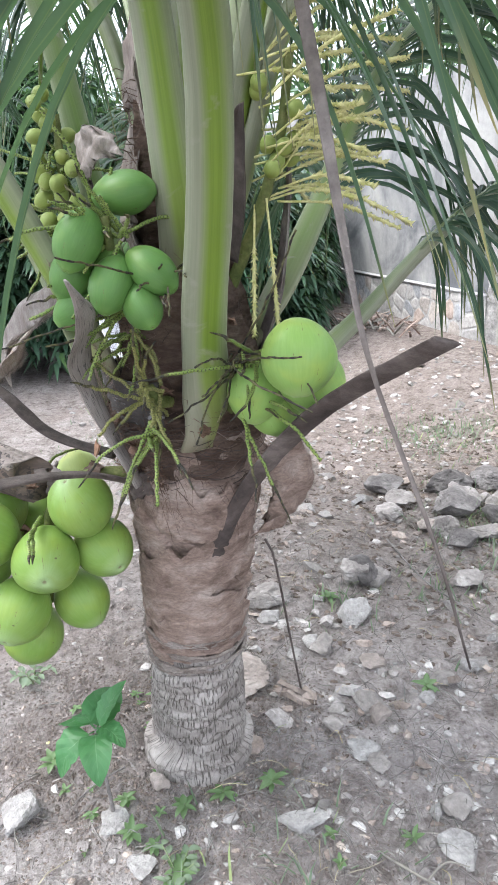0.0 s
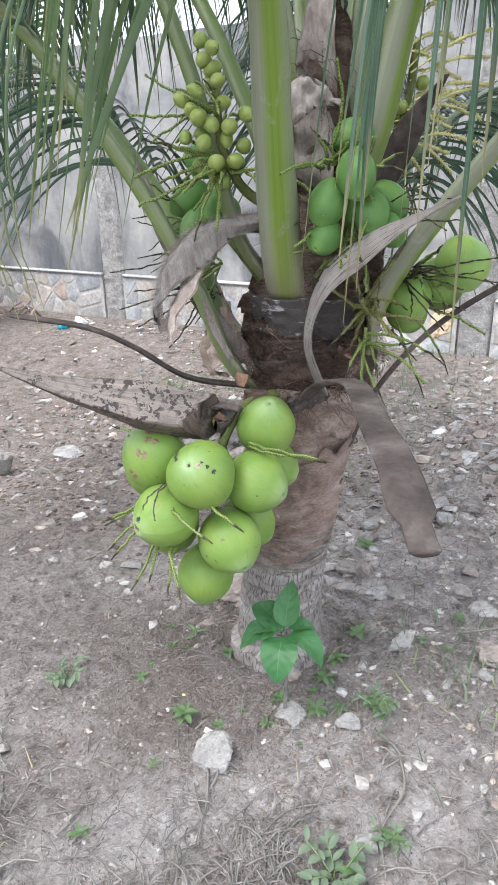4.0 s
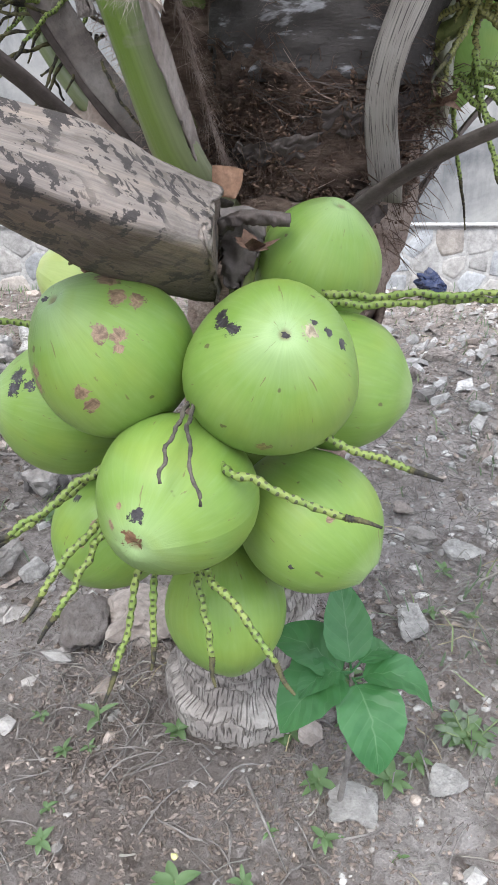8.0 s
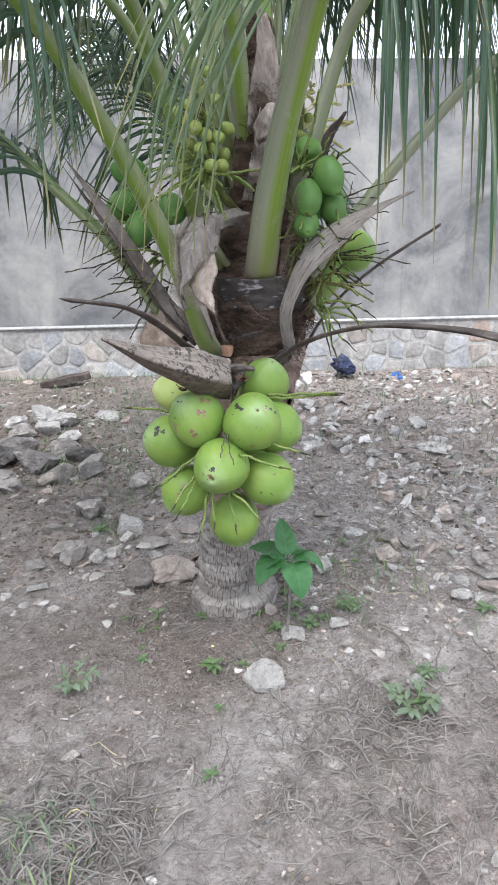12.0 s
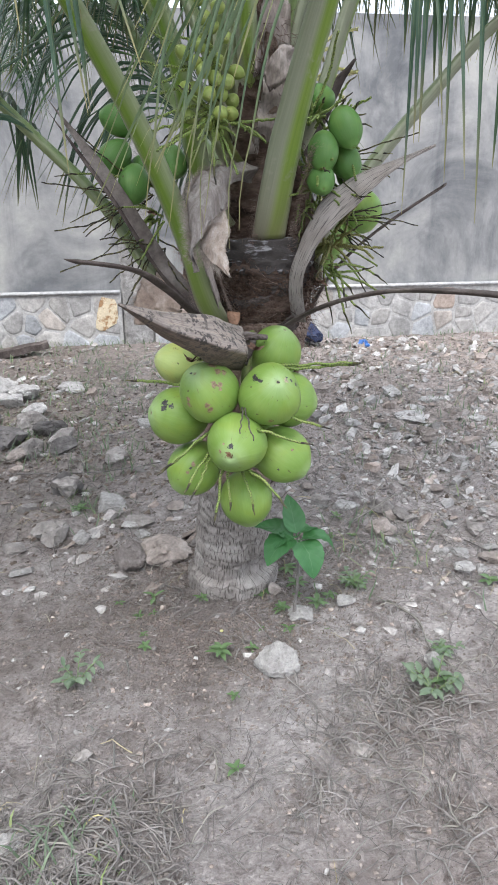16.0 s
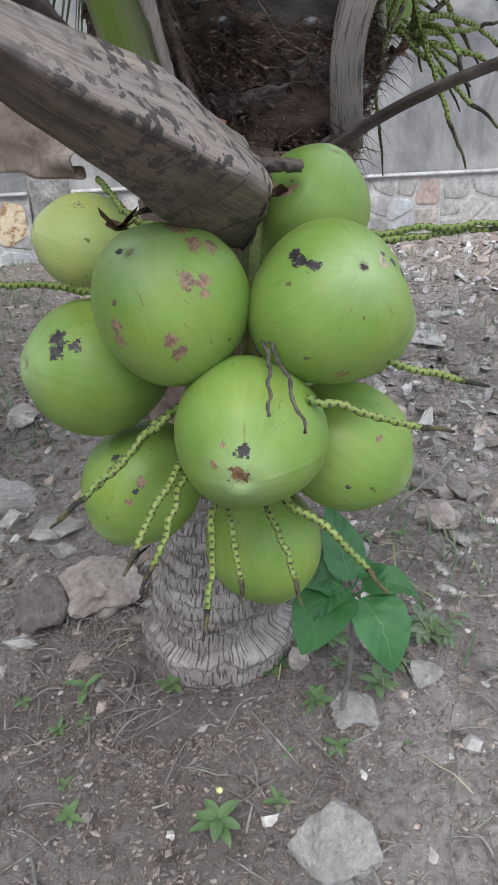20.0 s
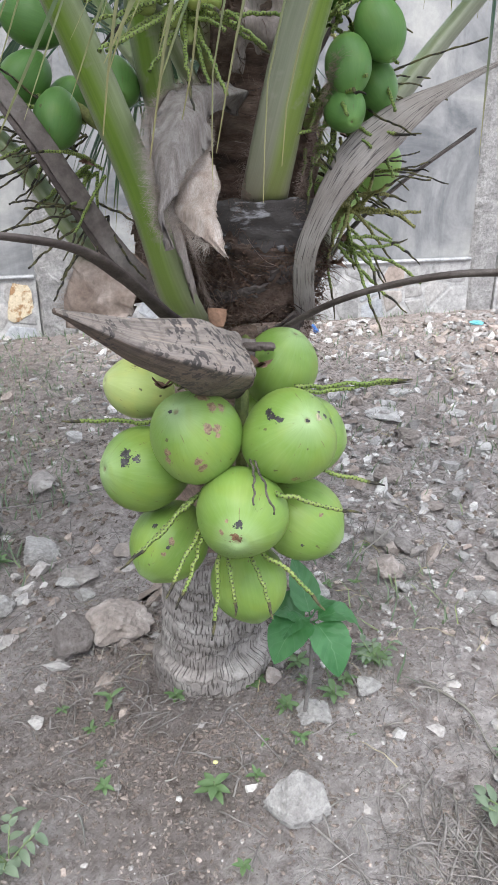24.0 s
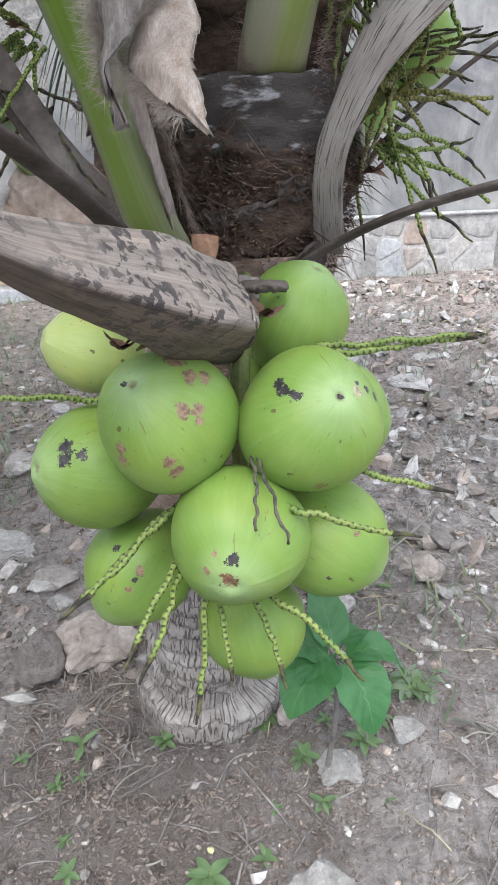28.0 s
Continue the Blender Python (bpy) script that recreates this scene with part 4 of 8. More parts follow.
frond([(-0.02, -0.01, 0.95), (-0.189, 0.006, 1.072), (-0.326, 0.05, 1.268), (-0.501, 0.10, 1.448), (-0.77, 0.16, 1.685), (-1.10, 0.22, 1.83), (-1.50, 0.30, 1.80), (-1.85, 0.36, 1.55), (-2.1, 0.42, 1.2)],
      0.040, 0.27, 0.80, 3, M_petiole_grey, gap=0.028, droop=1.5)
frond([(0.04, -0.08, 1.18), (-0.051, -0.13, 1.334), (-0.104, -0.174, 1.592), (-0.155, -0.195, 1.757), (-0.22, -0.22, 1.92), (-0.42, -0.32, 2.30), (-0.75, -0.48, 2.56), (-1.2, -0.68, 2.60), (-1.6, -0.9, 2.35)],
      0.042, 0.34, 1.0, 4, M_petiole_grey, gap=0.030, droop=1.7)
frond([(0.10, 0.04, 1.45), (0.06, 0.07, 1.75), (0.035, 0.10, 2.05), (0.02, 0.17, 2.40), (-0.10, 0.40, 2.72), (-0.30, 0.8, 2.82), (-0.55, 1.25, 2.6)],
      0.036, 0.34, 1.0, 5, droop=1.9, gap=0.018)
frond([(0.262, -0.045, 1.04), (0.290, -0.036, 1.165), (0.39, -0.055, 1.324), (0.605, -0.085, 1.58), (0.765, -0.130, 1.75), (1.08, -0.26, 1.96), (1.35, -0.35, 2.10), (1.58, -0.42, 2.17), (1.75, -0.48, 2.18)],
      0.050, 0.44, 1.05, 6, single=34, droop=1.1, ease=0.8, leaf=M_leaflet_pale, uneven=(0.6, 1.0), aim=(-0.15, -0.80, -0.45))
frond([(0.20, -0.035, 1.38), (0.275, -0.062, 1.54), (0.354, -0.098, 1.80), (0.430, -0.138, 1.95), (0.62, -0.22, 2.20), (0.92, -0.33, 2.42), (1.30, -0.46, 2.46), (1.65, -0.58, 2.30)],
      0.044, 0.30, 1.30, 7, single=24, ease=0.6, droop=3.2, gap=0.026, uneven=(0.6, 1.0))
frond([(0.15, 0.08, 1.20), (0.11, 0.19, 1.32), (-0.046, 0.363, 1.50), (-0.191, 0.563, 1.753), (-0.302, 0.797, 1.964), (-0.48, 1.2, 2.2), (-0.7, 1.7, 2.2), (-0.9, 2.15, 1.9)],
      0.040, 0.17, 0.80, 8, M_petiole_grey, droop=1.9, gap=0.020)
frond([(0.10, 0.12, 1.02), (0.05, 0.30, 1.14), (0.035, 0.44, 1.24), (0.075, 0.602, 1.404), (0.14, 0.78, 1.54), (0.26, 1.10, 1.72), (0.42, 1.55, 1.78), (0.56, 1.95, 1.6)],
      0.042, 0.27, 0.75, 9, droop=1.9, gap=0.020)
frond([(0.16, 0.05, 1.45), (0.24, 0.10, 1.80), (0.33, 0.18, 2.10), (0.55, 0.36, 2.42), (0.9, 0.62, 2.56), (1.35, 0.95, 2.45), (1.7, 1.2, 2.1)],
      0.038, 0.30, 1.05, 10, droop=1.9, gap=0.018)
frond([(0.08, 0.0, 1.42), (-0.04, 0.06, 1.75), (-0.18, 0.14, 2.05), (-0.48, 0.30, 2.36), (-0.9, 0.52, 2.48), (-1.4, 0.78, 2.34), (-1.75, 0.95, 2.0)],
      0.038, 0.30, 1.05, 11, droop=1.9, gap=0.027)
frond([(0.15, -0.03, 1.70), (0.15, -0.04, 2.1), (0.17, -0.03, 2.6), (0.20, 0.0, 3.0), (0.25, 0.05, 3.3)], 0.030, 0.40, 0.55, 12, droop=0.9)
frond([(0.12, 0.06, 1.42), (0.13, 0.16, 1.80), (0.12, 0.32, 2.15), (0.08, 0.65, 2.48), (0.02, 1.1, 2.55), (-0.05, 1.6, 2.3)],
      0.038, 0.30, 1.0, 13, droop=1.9, gap=0.018)
frond([(0.17, 0.0, 1.5), (0.26, -0.02, 1.88), (0.42, -0.02, 2.22), (0.75, 0.02, 2.50), (1.2, 0.08, 2.56), (1.65, 0.14, 2.3)],
      0.036, 0.32, 1.05, 14, droop=1.9, gap=0.018)
frond([(0.10, -0.04, 1.5), (0.05, -0.14, 1.90), (-0.02, -0.32, 2.22), (-0.14, -0.66, 2.46), (-0.28, -1.02, 2.50), (-0.40, -1.36, 2.36)],
      0.036, 0.36, 0.80, 15, droop=2.6, gap=0.019)
frond([(0.05, -0.02, 1.35), (-0.10, 0.0, 1.65), (-0.28, 0.0, 1.95), (-0.60, -0.02, 2.25), (-1.0, -0.06, 2.35), (-1.45, -0.12, 2.2), (-1.8, -0.18, 1.85)],
      0.038, 0.32, 0.95, 16, M_petiole_grey, gap=0.030, droop=1.7)

frond([(0.06, 0.05, 1.45), (0.0, 0.14, 1.85), (-0.16, 0.30, 2.25), (-0.45, 0.62, 2.62), (-0.85, 1.0, 2.75), (-1.3, 1.4, 2.6)],
      0.036, 0.30, 1.05, 17, droop=2.0, gap=0.027)
frond([(0.17, 0.06, 1.45), (0.25, 0.18, 1.85), (0.38, 0.42, 2.28), (0.62, 0.80, 2.62), (0.95, 1.2, 2.7), (1.35, 1.6, 2.5)],
      0.036, 0.30, 1.05, 18, droop=2.0, gap=0.019)
frond([(0.15, 0.02, 1.5), (0.20, 0.04, 1.95), (0.30, 0.05, 2.4), (0.52, 0.05, 2.78), (0.9, 0.04, 2.98), (1.35, 0.02, 2.9)],
      0.034, 0.34, 0.95, 19, droop=2.2, gap=0.019)
frond([(0.12, 0.02, 1.5), (0.06, 0.0, 1.95), (-0.06, -0.04, 2.4), (-0.30, -0.12, 2.78), (-0.7, -0.24, 2.95), (-1.15, -0.38, 2.85)],
      0.034, 0.34, 0.95, 20, droop=2.2, gap=0.027)


def hanging_leaflet(ctrl, width, seed):
    """A long folded leaflet that hangs straight down from its rib."""
    pts, r, g = spline(local(ctrl), 24), random.Random(seed), Geo()
    a = r.uniform(-0.5, 0.5)
    for i, p in enumerate(pts):
        k = i / 24
        w = width * min(1, 0.5 + 3 * k) * (1 - k ** 2.2) + 0.0006
        x = Vector((math.cos(a + 0.5 * k), math.sin(a + 0.5 * k), 0)) * w
        y = Vector((-x.y, x.x, 0)) * 0.55
        g.v += [p - x + y, p, p + x + y, p + x + y * 0.86, p - y * 0.14, p - x + y * 0.86]
        g.uv += [(0, k), (0.5, k), (1, k), (1, k), (0.5, k), (0, k)]
    for i in range(24):
        for j in range(6):
            g.f.append((i * 6 + j, i * 6 + (j + 1) % 6, i * 6 + 6 + (j + 1) % 6, i * 6 + 6 + j))
    part("leaflet", g, M_leaflet_lit, FRONT)


for i, (x0, x1, x2, tip) in enumerate([(-0.215, -0.208, -0.196, 1.272), (-0.173, -0.162, -0.152, 1.252), (-0.141, -0.135, -0.129, 1.286), (-0.113, -0.115, -0.107, 1.224), (-0.109, -0.100, -0.091, 1.257), (-0.062, -0.063, -0.055, 1.211), (-0.043, -0.042, -0.031, 1.245)]):
    hanging_leaflet([(0.34 + 0.02 * i, -0.86 - 0.06 * i, 2.185 + 0.022 * i), (0.10 + 0.02 * i, -0.91, 1.92), (x2 + 0.06, -0.90, 1.62), (x2, -0.87, 1.382), (x1, -0.84, 1.32), (x0, -0.82, tip)], 0.0048, 90 + i)


# ---- dead stalks and sheaths ----
def dead_stalk(ctrl, size, material, label, seed, shape=stalk_shape, rough=0.12, up=Vector((0, 0, 1)), name="dead_stalk", sides=16):
    g = Geo()
    g.add(*tube(spline(local(ctrl), 40), size, sides, shape, up, rough, seed))
    return part(name, g, material, PALM, label)


def taper(w0, w1, flat=0.5, tip=0.9):
    return lambda s: ((w0 + (w1 - w0) * s) * (1 if s < tip else max(0.08, 1 - (s - tip) / (1 - tip))),) * 1 + ((w0 + (w1 - w0) * s) * flat * (1 if s < tip else max(0.15, 1 - (s - tip) / (1 - tip))),)


def keel(a):
    """Section of a broken stalk: flat above, bevelled, narrower below."""
    s, c = math.sin(a), math.cos(a)
    k = 1.0 / (abs(s) ** 9 + abs(c) ** 9) ** (1 / 9)
    return s * k * (0.95 if c > 0 else 0.72 + 0.23 * (1 + c)), c * k * (0.62 - 0.18 * s if c > 0 else 1.0)


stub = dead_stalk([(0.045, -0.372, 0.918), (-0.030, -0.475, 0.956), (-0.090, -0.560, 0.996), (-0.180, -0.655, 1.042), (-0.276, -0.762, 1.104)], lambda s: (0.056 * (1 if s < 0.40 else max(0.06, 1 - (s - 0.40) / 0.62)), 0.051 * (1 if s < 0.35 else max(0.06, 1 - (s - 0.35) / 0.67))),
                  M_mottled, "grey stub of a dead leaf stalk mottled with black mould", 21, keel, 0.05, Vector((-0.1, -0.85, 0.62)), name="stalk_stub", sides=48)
# its broken end is torn off askew
for q in stub.data.vertices:
    over = q.co.x + ORIGIN.x - 0.012 - 0.010 * noise.noise(q.co * 40)
    if over > 0:
        q.co += Vector((-0.075, -0.103, 0.038)) * (over / 0.075)
dead_stalk([(-0.005, -0.372, 0.935), (0.035, -0.376, 0.952), (0.085, -0.372, 0.950)], lambda s: (0.016 - 0.005 * s, 0.010), M_dead_dark, "broken dark splinter of a leaf base", 27, rough=0.5, name="splinter")
dead_stalk([(0.0, -0.20, 0.95), (-0.086, -0.342, 1.001), (-0.173, -0.433, 1.088), (-0.251, -0.518, 1.146), (-0.39, -0.62, 1.180)], taper(0.022, 0.016, 0.45, 0.965), M_dead_dark, "thin dark withered leaf stalk", 22)
dead_stalk([(0.15, -0.16, 0.92), (0.22, -0.24, 0.985), (0.30, -0.33, 1.035), (0.406, -0.457, 1.075), (0.532, -0.694, 1.097), (0.625, -0.845, 1.088), (0.712, -1.003, 1.064)], lambda s: ((0.020 + 0.012 * s) * (1 if s < 0.95 else 0.6), 0.009), M_dead_dark, "long drooping dark dead leaf stalk", 23)
dead_stalk([(0.196, -0.045, 0.675), (0.222, -0.022, 0.76), (0.280, 0.035, 0.92), (0.392, 0.099, 1.07), (0.548, 0.140, 1.192), (0.775, 0.190, 1.322)], lambda s: ((0.026 - 0.006 * math.sin(math.pi * min(1, s * 2.4)) if s < 0.42 else 0.024 + 0.003 * math.sin((s - 0.42) * 5)) * (1 if s > 0.08 else 0.5 + s * 6), 0.007), M_dead_dark, "dark dead leaf stalk stub with a frayed end", 24, up=Vector((-0.5, 0.25, 0.8)))
dead_stalk([(-0.053, -0.065, 0.974), (-0.166, -0.099, 1.106), (-0.289, -0.113, 1.309), (-0.459, -0.034, 1.543)], taper(0.023, 0.016, 0.42, 0.72), M_dead, "grey split dead leaf stalk", 25, up=Vector((0.35, -0.85, 0.25)))
dead_stalk([(-0.082, -0.072, 0.97), (-0.186, -0.106, 1.096), (-0.307, -0.118, 1.296), (-0.466, -0.042, 1.520)], taper(0.008, 0.005, 0.8, 0.8), M_dead_dark, "blackened torn edge of a dead leaf stalk", 28, up=Vector((0.35, -0.85, 0.25)), rough=0.3)
dead_stalk([(0.212, -0.178, 0.95), (0.192, -0.232, 1.09), (0.252, -0.270, 1.235), (0.36, -0.262, 1.326), (0.45, -0.275, 1.378), (0.54, -0.295, 1.420)], lambda s: (0.002 + 0.020 * min(1, 2.2 - 2.2 * s) + 0.022 * math.exp(-((s - 0.60) / 0.18) ** 2), 0.007), M_streaked, "dry grey pointed flower sheath streaked with black", 26, up=Vector((-0.45, -0.75, 0.45)), name="spathe")


# ---- coconuts and their bunches ----
def coconut(center, navel, r, length, material, parent, seed, label="", marks=()):
    """A ridged ovoid husk; its axis points from the stalk to the navel."""
    rows, cols = 34, 42
    g = Geo()
    rnd = random.Random(seed)
    ph = rnd.uniform(0, 6.28)
    for i in range(rows + 1):
        t = math.pi * i / rows
        st, ct = math.sin(t), math.cos(t)
        pr = st ** 0.92 if st > 0 else 0.0
        for k in range(cols + 1):
            a = 2 * math.pi * k / cols
            crease = (0.020 * math.cos(7 * a + ph * 3) + 0.013 * math.cos(11 * a + ph)) * math.exp(-((t - 0.34) / 0.20) ** 2)
            crease += 0.060 * math.cos(5 * a + ph * 2) * math.exp(-((t - 0.13) / 0.07) ** 2)
            ridge = 1 + crease + 0.045 * math.cos(3 * a + ph) * (0.65 + 0.35 * abs(ct)) + 0.010 * math.cos(2 * a + ph * 2) + 0.022 * noise.noise(Vector((math.cos(a) * 1.5 + seed, math.sin(a) * 1.5, ct)))
            dent = 0.10 * math.exp(-(t / 0.09) ** 2) - 0.095 * math.exp(-(t / 0.32) ** 2)
            z = (ct * (1.0 if ct > 0 else 1.06) - dent) * length * 0.5
            taper_ = 1 - 0.17 * max(0, -ct) ** 2 - 0.05 * max(0, ct) ** 3
            g.v.append((math.cos(a) * pr * r * ridge * taper_, math.sin(a) * pr * r * ridge * taper_, z))
            g.uv.append((k / cols, i / rows))
    n = cols + 1
    g.f = [(i * n + k, (i + 1) * n + k, (i + 1) * n + k + 1, i * n + k + 1) for i in range(rows) for k in range(cols)]
    q = Vector(navel).normalized().to_track_quat('Z', 'Y')
    if marks:
        back = q.to_matrix().transposed()
        material = nut_material("scarred_husk", (0.138, 0.252, 0.046), PALE, [(tuple(min(g.v, key=lambda q: (Vector(q) - back @ (Vector(w) - Vector(center))).length_squared)), k * 1.15, tone) for w, k, tone in marks], tint=(0.218, 0.322, 0.080))
    ob = part("coconut", g, material, parent, label)
    ob.matrix_basis = Matrix.Translation(Vector(center) - ORIGIN) @ q.to_matrix().to_4x4()
    return ob


def strand(ctrl, w0, w1, material, parent, seed, name="spikelet", knobs=0.12, label=""):
    pts = spline(local(ctrl), 36)
    rnd = random.Random(seed)
    ph = rnd.uniform(0, 6)
    g = Geo()
    g.add(*tube(pts, lambda s: ((w0 + (w1 - w0) * s) * (1 + knobs * math.sin(s * 75 + ph)),) * 2, 8, rough=0.2, seed=seed))
    return part(name, g, material, parent, label)


PALE = (0.31, 0.43, 0.23)
DEEP = (0.095, 0.200, 0.056)
SCAR, BLACK = (0.135, 0.090, 0.058), (0.018, 0.016, 0.018)
M_nut = nut_material("green_husk", (0.138, 0.252, 0.046), PALE, tint=(0.218, 0.322, 0.080))
M_nut_pale = nut_material("yellowish_husk", (0.36, 0.46, 0.145), (0.50, 0.57, 0.29), [((0.03, 0.05, 0.03), 0.008, SCAR)], tint=(0.42, 0.50, 0.19))
M_nut_dark = nut_material("deep_green_husk", DEEP, (0.19, 0.36, 0.10), tint=(0.072, 0.185, 0.038))
M_nut_light = nut_material("light_green_husk", (0.195, 0.345, 0.085), (0.34, 0.47, 0.22), tint=(0.235, 0.37, 0.105))
M_nut_baby = nut_material("young_nut", (0.21, 0.285, 0.070), (0.36, 0.41, 0.17), tint=(0.27, 0.325, 0.095))


def bunch(ctrl, w0, w1, label, seed):
    return strand(ctrl, w0, w1, M_stalk, PALM, seed, "fruit_stalk", 0.03, label)


MAIN = bunch([(0.08, -0.17, 0.93), (0.055, -0.29, 0.93), (0.03, -0.36, 0.86), (0.02, -0.39, 0.74), (0.015, -0.40, 0.60)], 0.016, 0.009, "drooping bunch of full-grown green coconuts", 31)
MARKS_LEFT = [((-0.075, -0.522, 0.907), 0.008, SCAR), ((-0.066, -0.535, 0.897), 0.007, SCAR), ((-0.051, -0.529, 0.894), 0.006, SCAR), ((-0.074, -0.556, 0.875), 0.006, SCAR), ((-0.058, -0.552, 0.873), 0.006, SCAR),
              ((-0.062, -0.560, 0.858), 0.004, SCAR), ((-0.133, -0.547, 0.841), 0.005, SCAR), ((-0.132, -0.546, 0.823), 0.005, SCAR), ((-0.091, -0.565, 0.832), 0.006, SCAR), ((-0.087, -0.563, 0.818), 0.006, SCAR), ((-0.122, -0.527, 0.891), 0.003, BLACK)]
MARKS_FRONT = [((0.026, -0.550, 0.894), 0.005, BLACK), ((0.027, -0.561, 0.887), 0.005, BLACK), ((0.035, -0.569, 0.886), 0.005, BLACK), ((0.077, -0.582, 0.879), 0.0026, BLACK), ((0.095, -0.575, 0.881), 0.006, (0.20, 0.17, 0.12)), ((0.120, -0.560, 0.880), 0.004, BLACK), ((0.127, -0.556, 0.872), 0.004, BLACK), ((0.104, -0.565, 0.892), 0.003, BLACK), ((0.066, -0.575, 0.786), 0.005, (0.13, 0.11, 0.04))]
MARKS_MID = [((-0.040, -0.621, 0.741), 0.005, BLACK), ((-0.048, -0.622, 0.716), 0.007, (0.10, 0.055, 0.03)), ((-0.062, -0.611, 0.743), 0.003, SCAR), ((-0.066, -0.613, 0.724), 0.004, SCAR)]
MARKS_SIDE = [((-0.201, -0.456, 0.809), 0.008, BLACK), ((-0.204, -0.463, 0.800), 0.007, BLACK), ((-0.181, -0.475, 0.807), 0.006, BLACK)]
MARKS_LOW = [((-0.123, -0.506, 0.657), 0.005, SCAR), ((-0.136, -0.511, 0.642), 0.003, BLACK), ((-0.163, -0.450, 0.678), 0.004, BLACK), ((-0.158, -0.506, 0.622), 0.004, SCAR)]
for i, (c, nv, r, ln, m, marks) in enumerate([
        ((0.118, -0.302, 0.887), (0.3, -0.35, 0.9), 0.072, 0.152, M_nut, ()),
        ((0.068, -0.520, 0.832), (0.12, -0.75, 0.60), 0.079, 0.154, M_nut, MARKS_FRONT),
        ((-0.081, -0.496, 0.839), (-0.45, -0.50, 0.72), 0.075, 0.160, M_nut, MARKS_LEFT),
        ((-0.020, -0.548, 0.720), (-0.32, -0.95, -0.12), 0.075, 0.154, M_nut, MARKS_MID),
        ((0.109, -0.472, 0.650), (0.75, -0.45, -0.50), 0.074, 0.158, M_nut, [((0.127, -0.531, 0.687), 0.003, SCAR), ((0.084, -0.538, 0.637), 0.003, BLACK)]),
        ((0.018, -0.453, 0.521), (0.1, -0.35, -0.95), 0.072, 0.150, M_nut, ()),
        ((-0.156, -0.402, 0.750), (-0.85, -0.35, 0.25), 0.076, 0.158, M_nut, MARKS_SIDE),
        ((0.139, -0.394, 0.778), (0.9, -0.10, -0.15), 0.075, 0.152, M_nut, ()),
        ((-0.122, -0.400, 0.598), (-0.6, -0.35, -0.65), 0.072, 0.152, M_nut, MARKS_LOW),
        ((-0.147, -0.285, 0.862), (-0.8, -0.1, 0.3), 0.058, 0.128, M_nut_pale, ()),
        ((0.103, -0.262, 0.764), (0.8, 0.3, -0.3), 0.068, 0.145, M_nut, ()),
        ((0.073, -0.326, 0.625), (0.6, 0.3, -0.7), 0.066, 0.145, M_nut, ())]):
    coconut(c, nv, r, ln, m, MAIN, 40 + i, marks=marks)

UPPER = bunch([(0.20, -0.08, 1.25), (0.25, -0.14, 1.36), (0.29, -0.19, 1.43), (0.30, -0.20, 1.50)], 0.018, 0.008, "compact bunch of small deep green coconuts", 32)
for i, (c, nv, r, ln) in enumerate([
        ((0.310, -0.251, 1.463), (0.25, -0.45, -0.8), 0.042, 0.112), ((0.250, -0.262, 1.405), (-0.05, -0.45, -0.85), 0.040, 0.106),
        ((0.327, -0.203, 1.385), (0.3, -0.4, -0.8), 0.040, 0.106), ((0.246, -0.262, 1.336), (-0.05, -0.85, -0.45), 0.037, 0.092),
        ((0.262, -0.155, 1.537), (0.25, 0.9, 0.1), 0.040, 0.112), ((0.344, -0.133, 1.405), (0.45, 0.6, -0.6), 0.038, 0.104),
        ((0.352, -0.157, 1.346), (0.6, 0.2, -0.7), 0.035, 0.088), ((0.285, -0.19, 1.40), (0.1, 0.2, -0.9), 0.036, 0.10)]):
    coconut(c, nv, r, ln, M_nut_dark, UPPER, 60 + i)

SIDE = bunch([(0.21, 0.0, 1.05), (0.30, 0.03, 1.16), (0.37, 0.05, 1.24)], 0.018, 0.010, "half-empty bunch of light green coconuts with bare spikelets", 33)
for i, (c, nv, r, ln) in enumerate([((0.464, 0.092, 1.247), (0.3, -0.1, -0.9), 0.068, 0.134), ((0.345, 0.050, 1.163), (0.25, -0.3, -0.85), 0.058, 0.128), ((0.395, 0.145, 1.185), (0.2, 0.5, -0.8), 0.064, 0.140), ((0.33, 0.09, 1.12), (0.1, 0.3, -0.9), 0.055, 0.12)]):
    coconut(c, nv, r, ln, M_nut_light, SIDE, 70 + i)

LEFT = bunch([(0.0, -0.02, 1.15), (-0.12, -0.03, 1.28), (-0.22, -0.02, 1.36)], 0.018, 0.010, "bunch of deep green coconuts behind a leaf stalk", 34)
for i, (c, nv, r, ln) in enumerate([((-0.245, -0.035, 1.328), (-0.2, -0.6, -0.8), 0.046, 0.122), ((-0.299, 0.015, 1.399), (-0.6, -0.4, -0.6), 0.046, 0.122), ((-0.137, -0.10, 1.385), (0.1, -0.8, -0.4), 0.044, 0.118), ((-0.27, 0.05, 1.50), (-0.7, 0.1, 0.2), 0.046, 0.122), ((-0.22, 0.08, 1.36), (-0.3, 0.6, -0.7), 0.044, 0.118)]):
    coconut(c, nv, r, ln, M_nut_dark, LEFT, 80 + i)


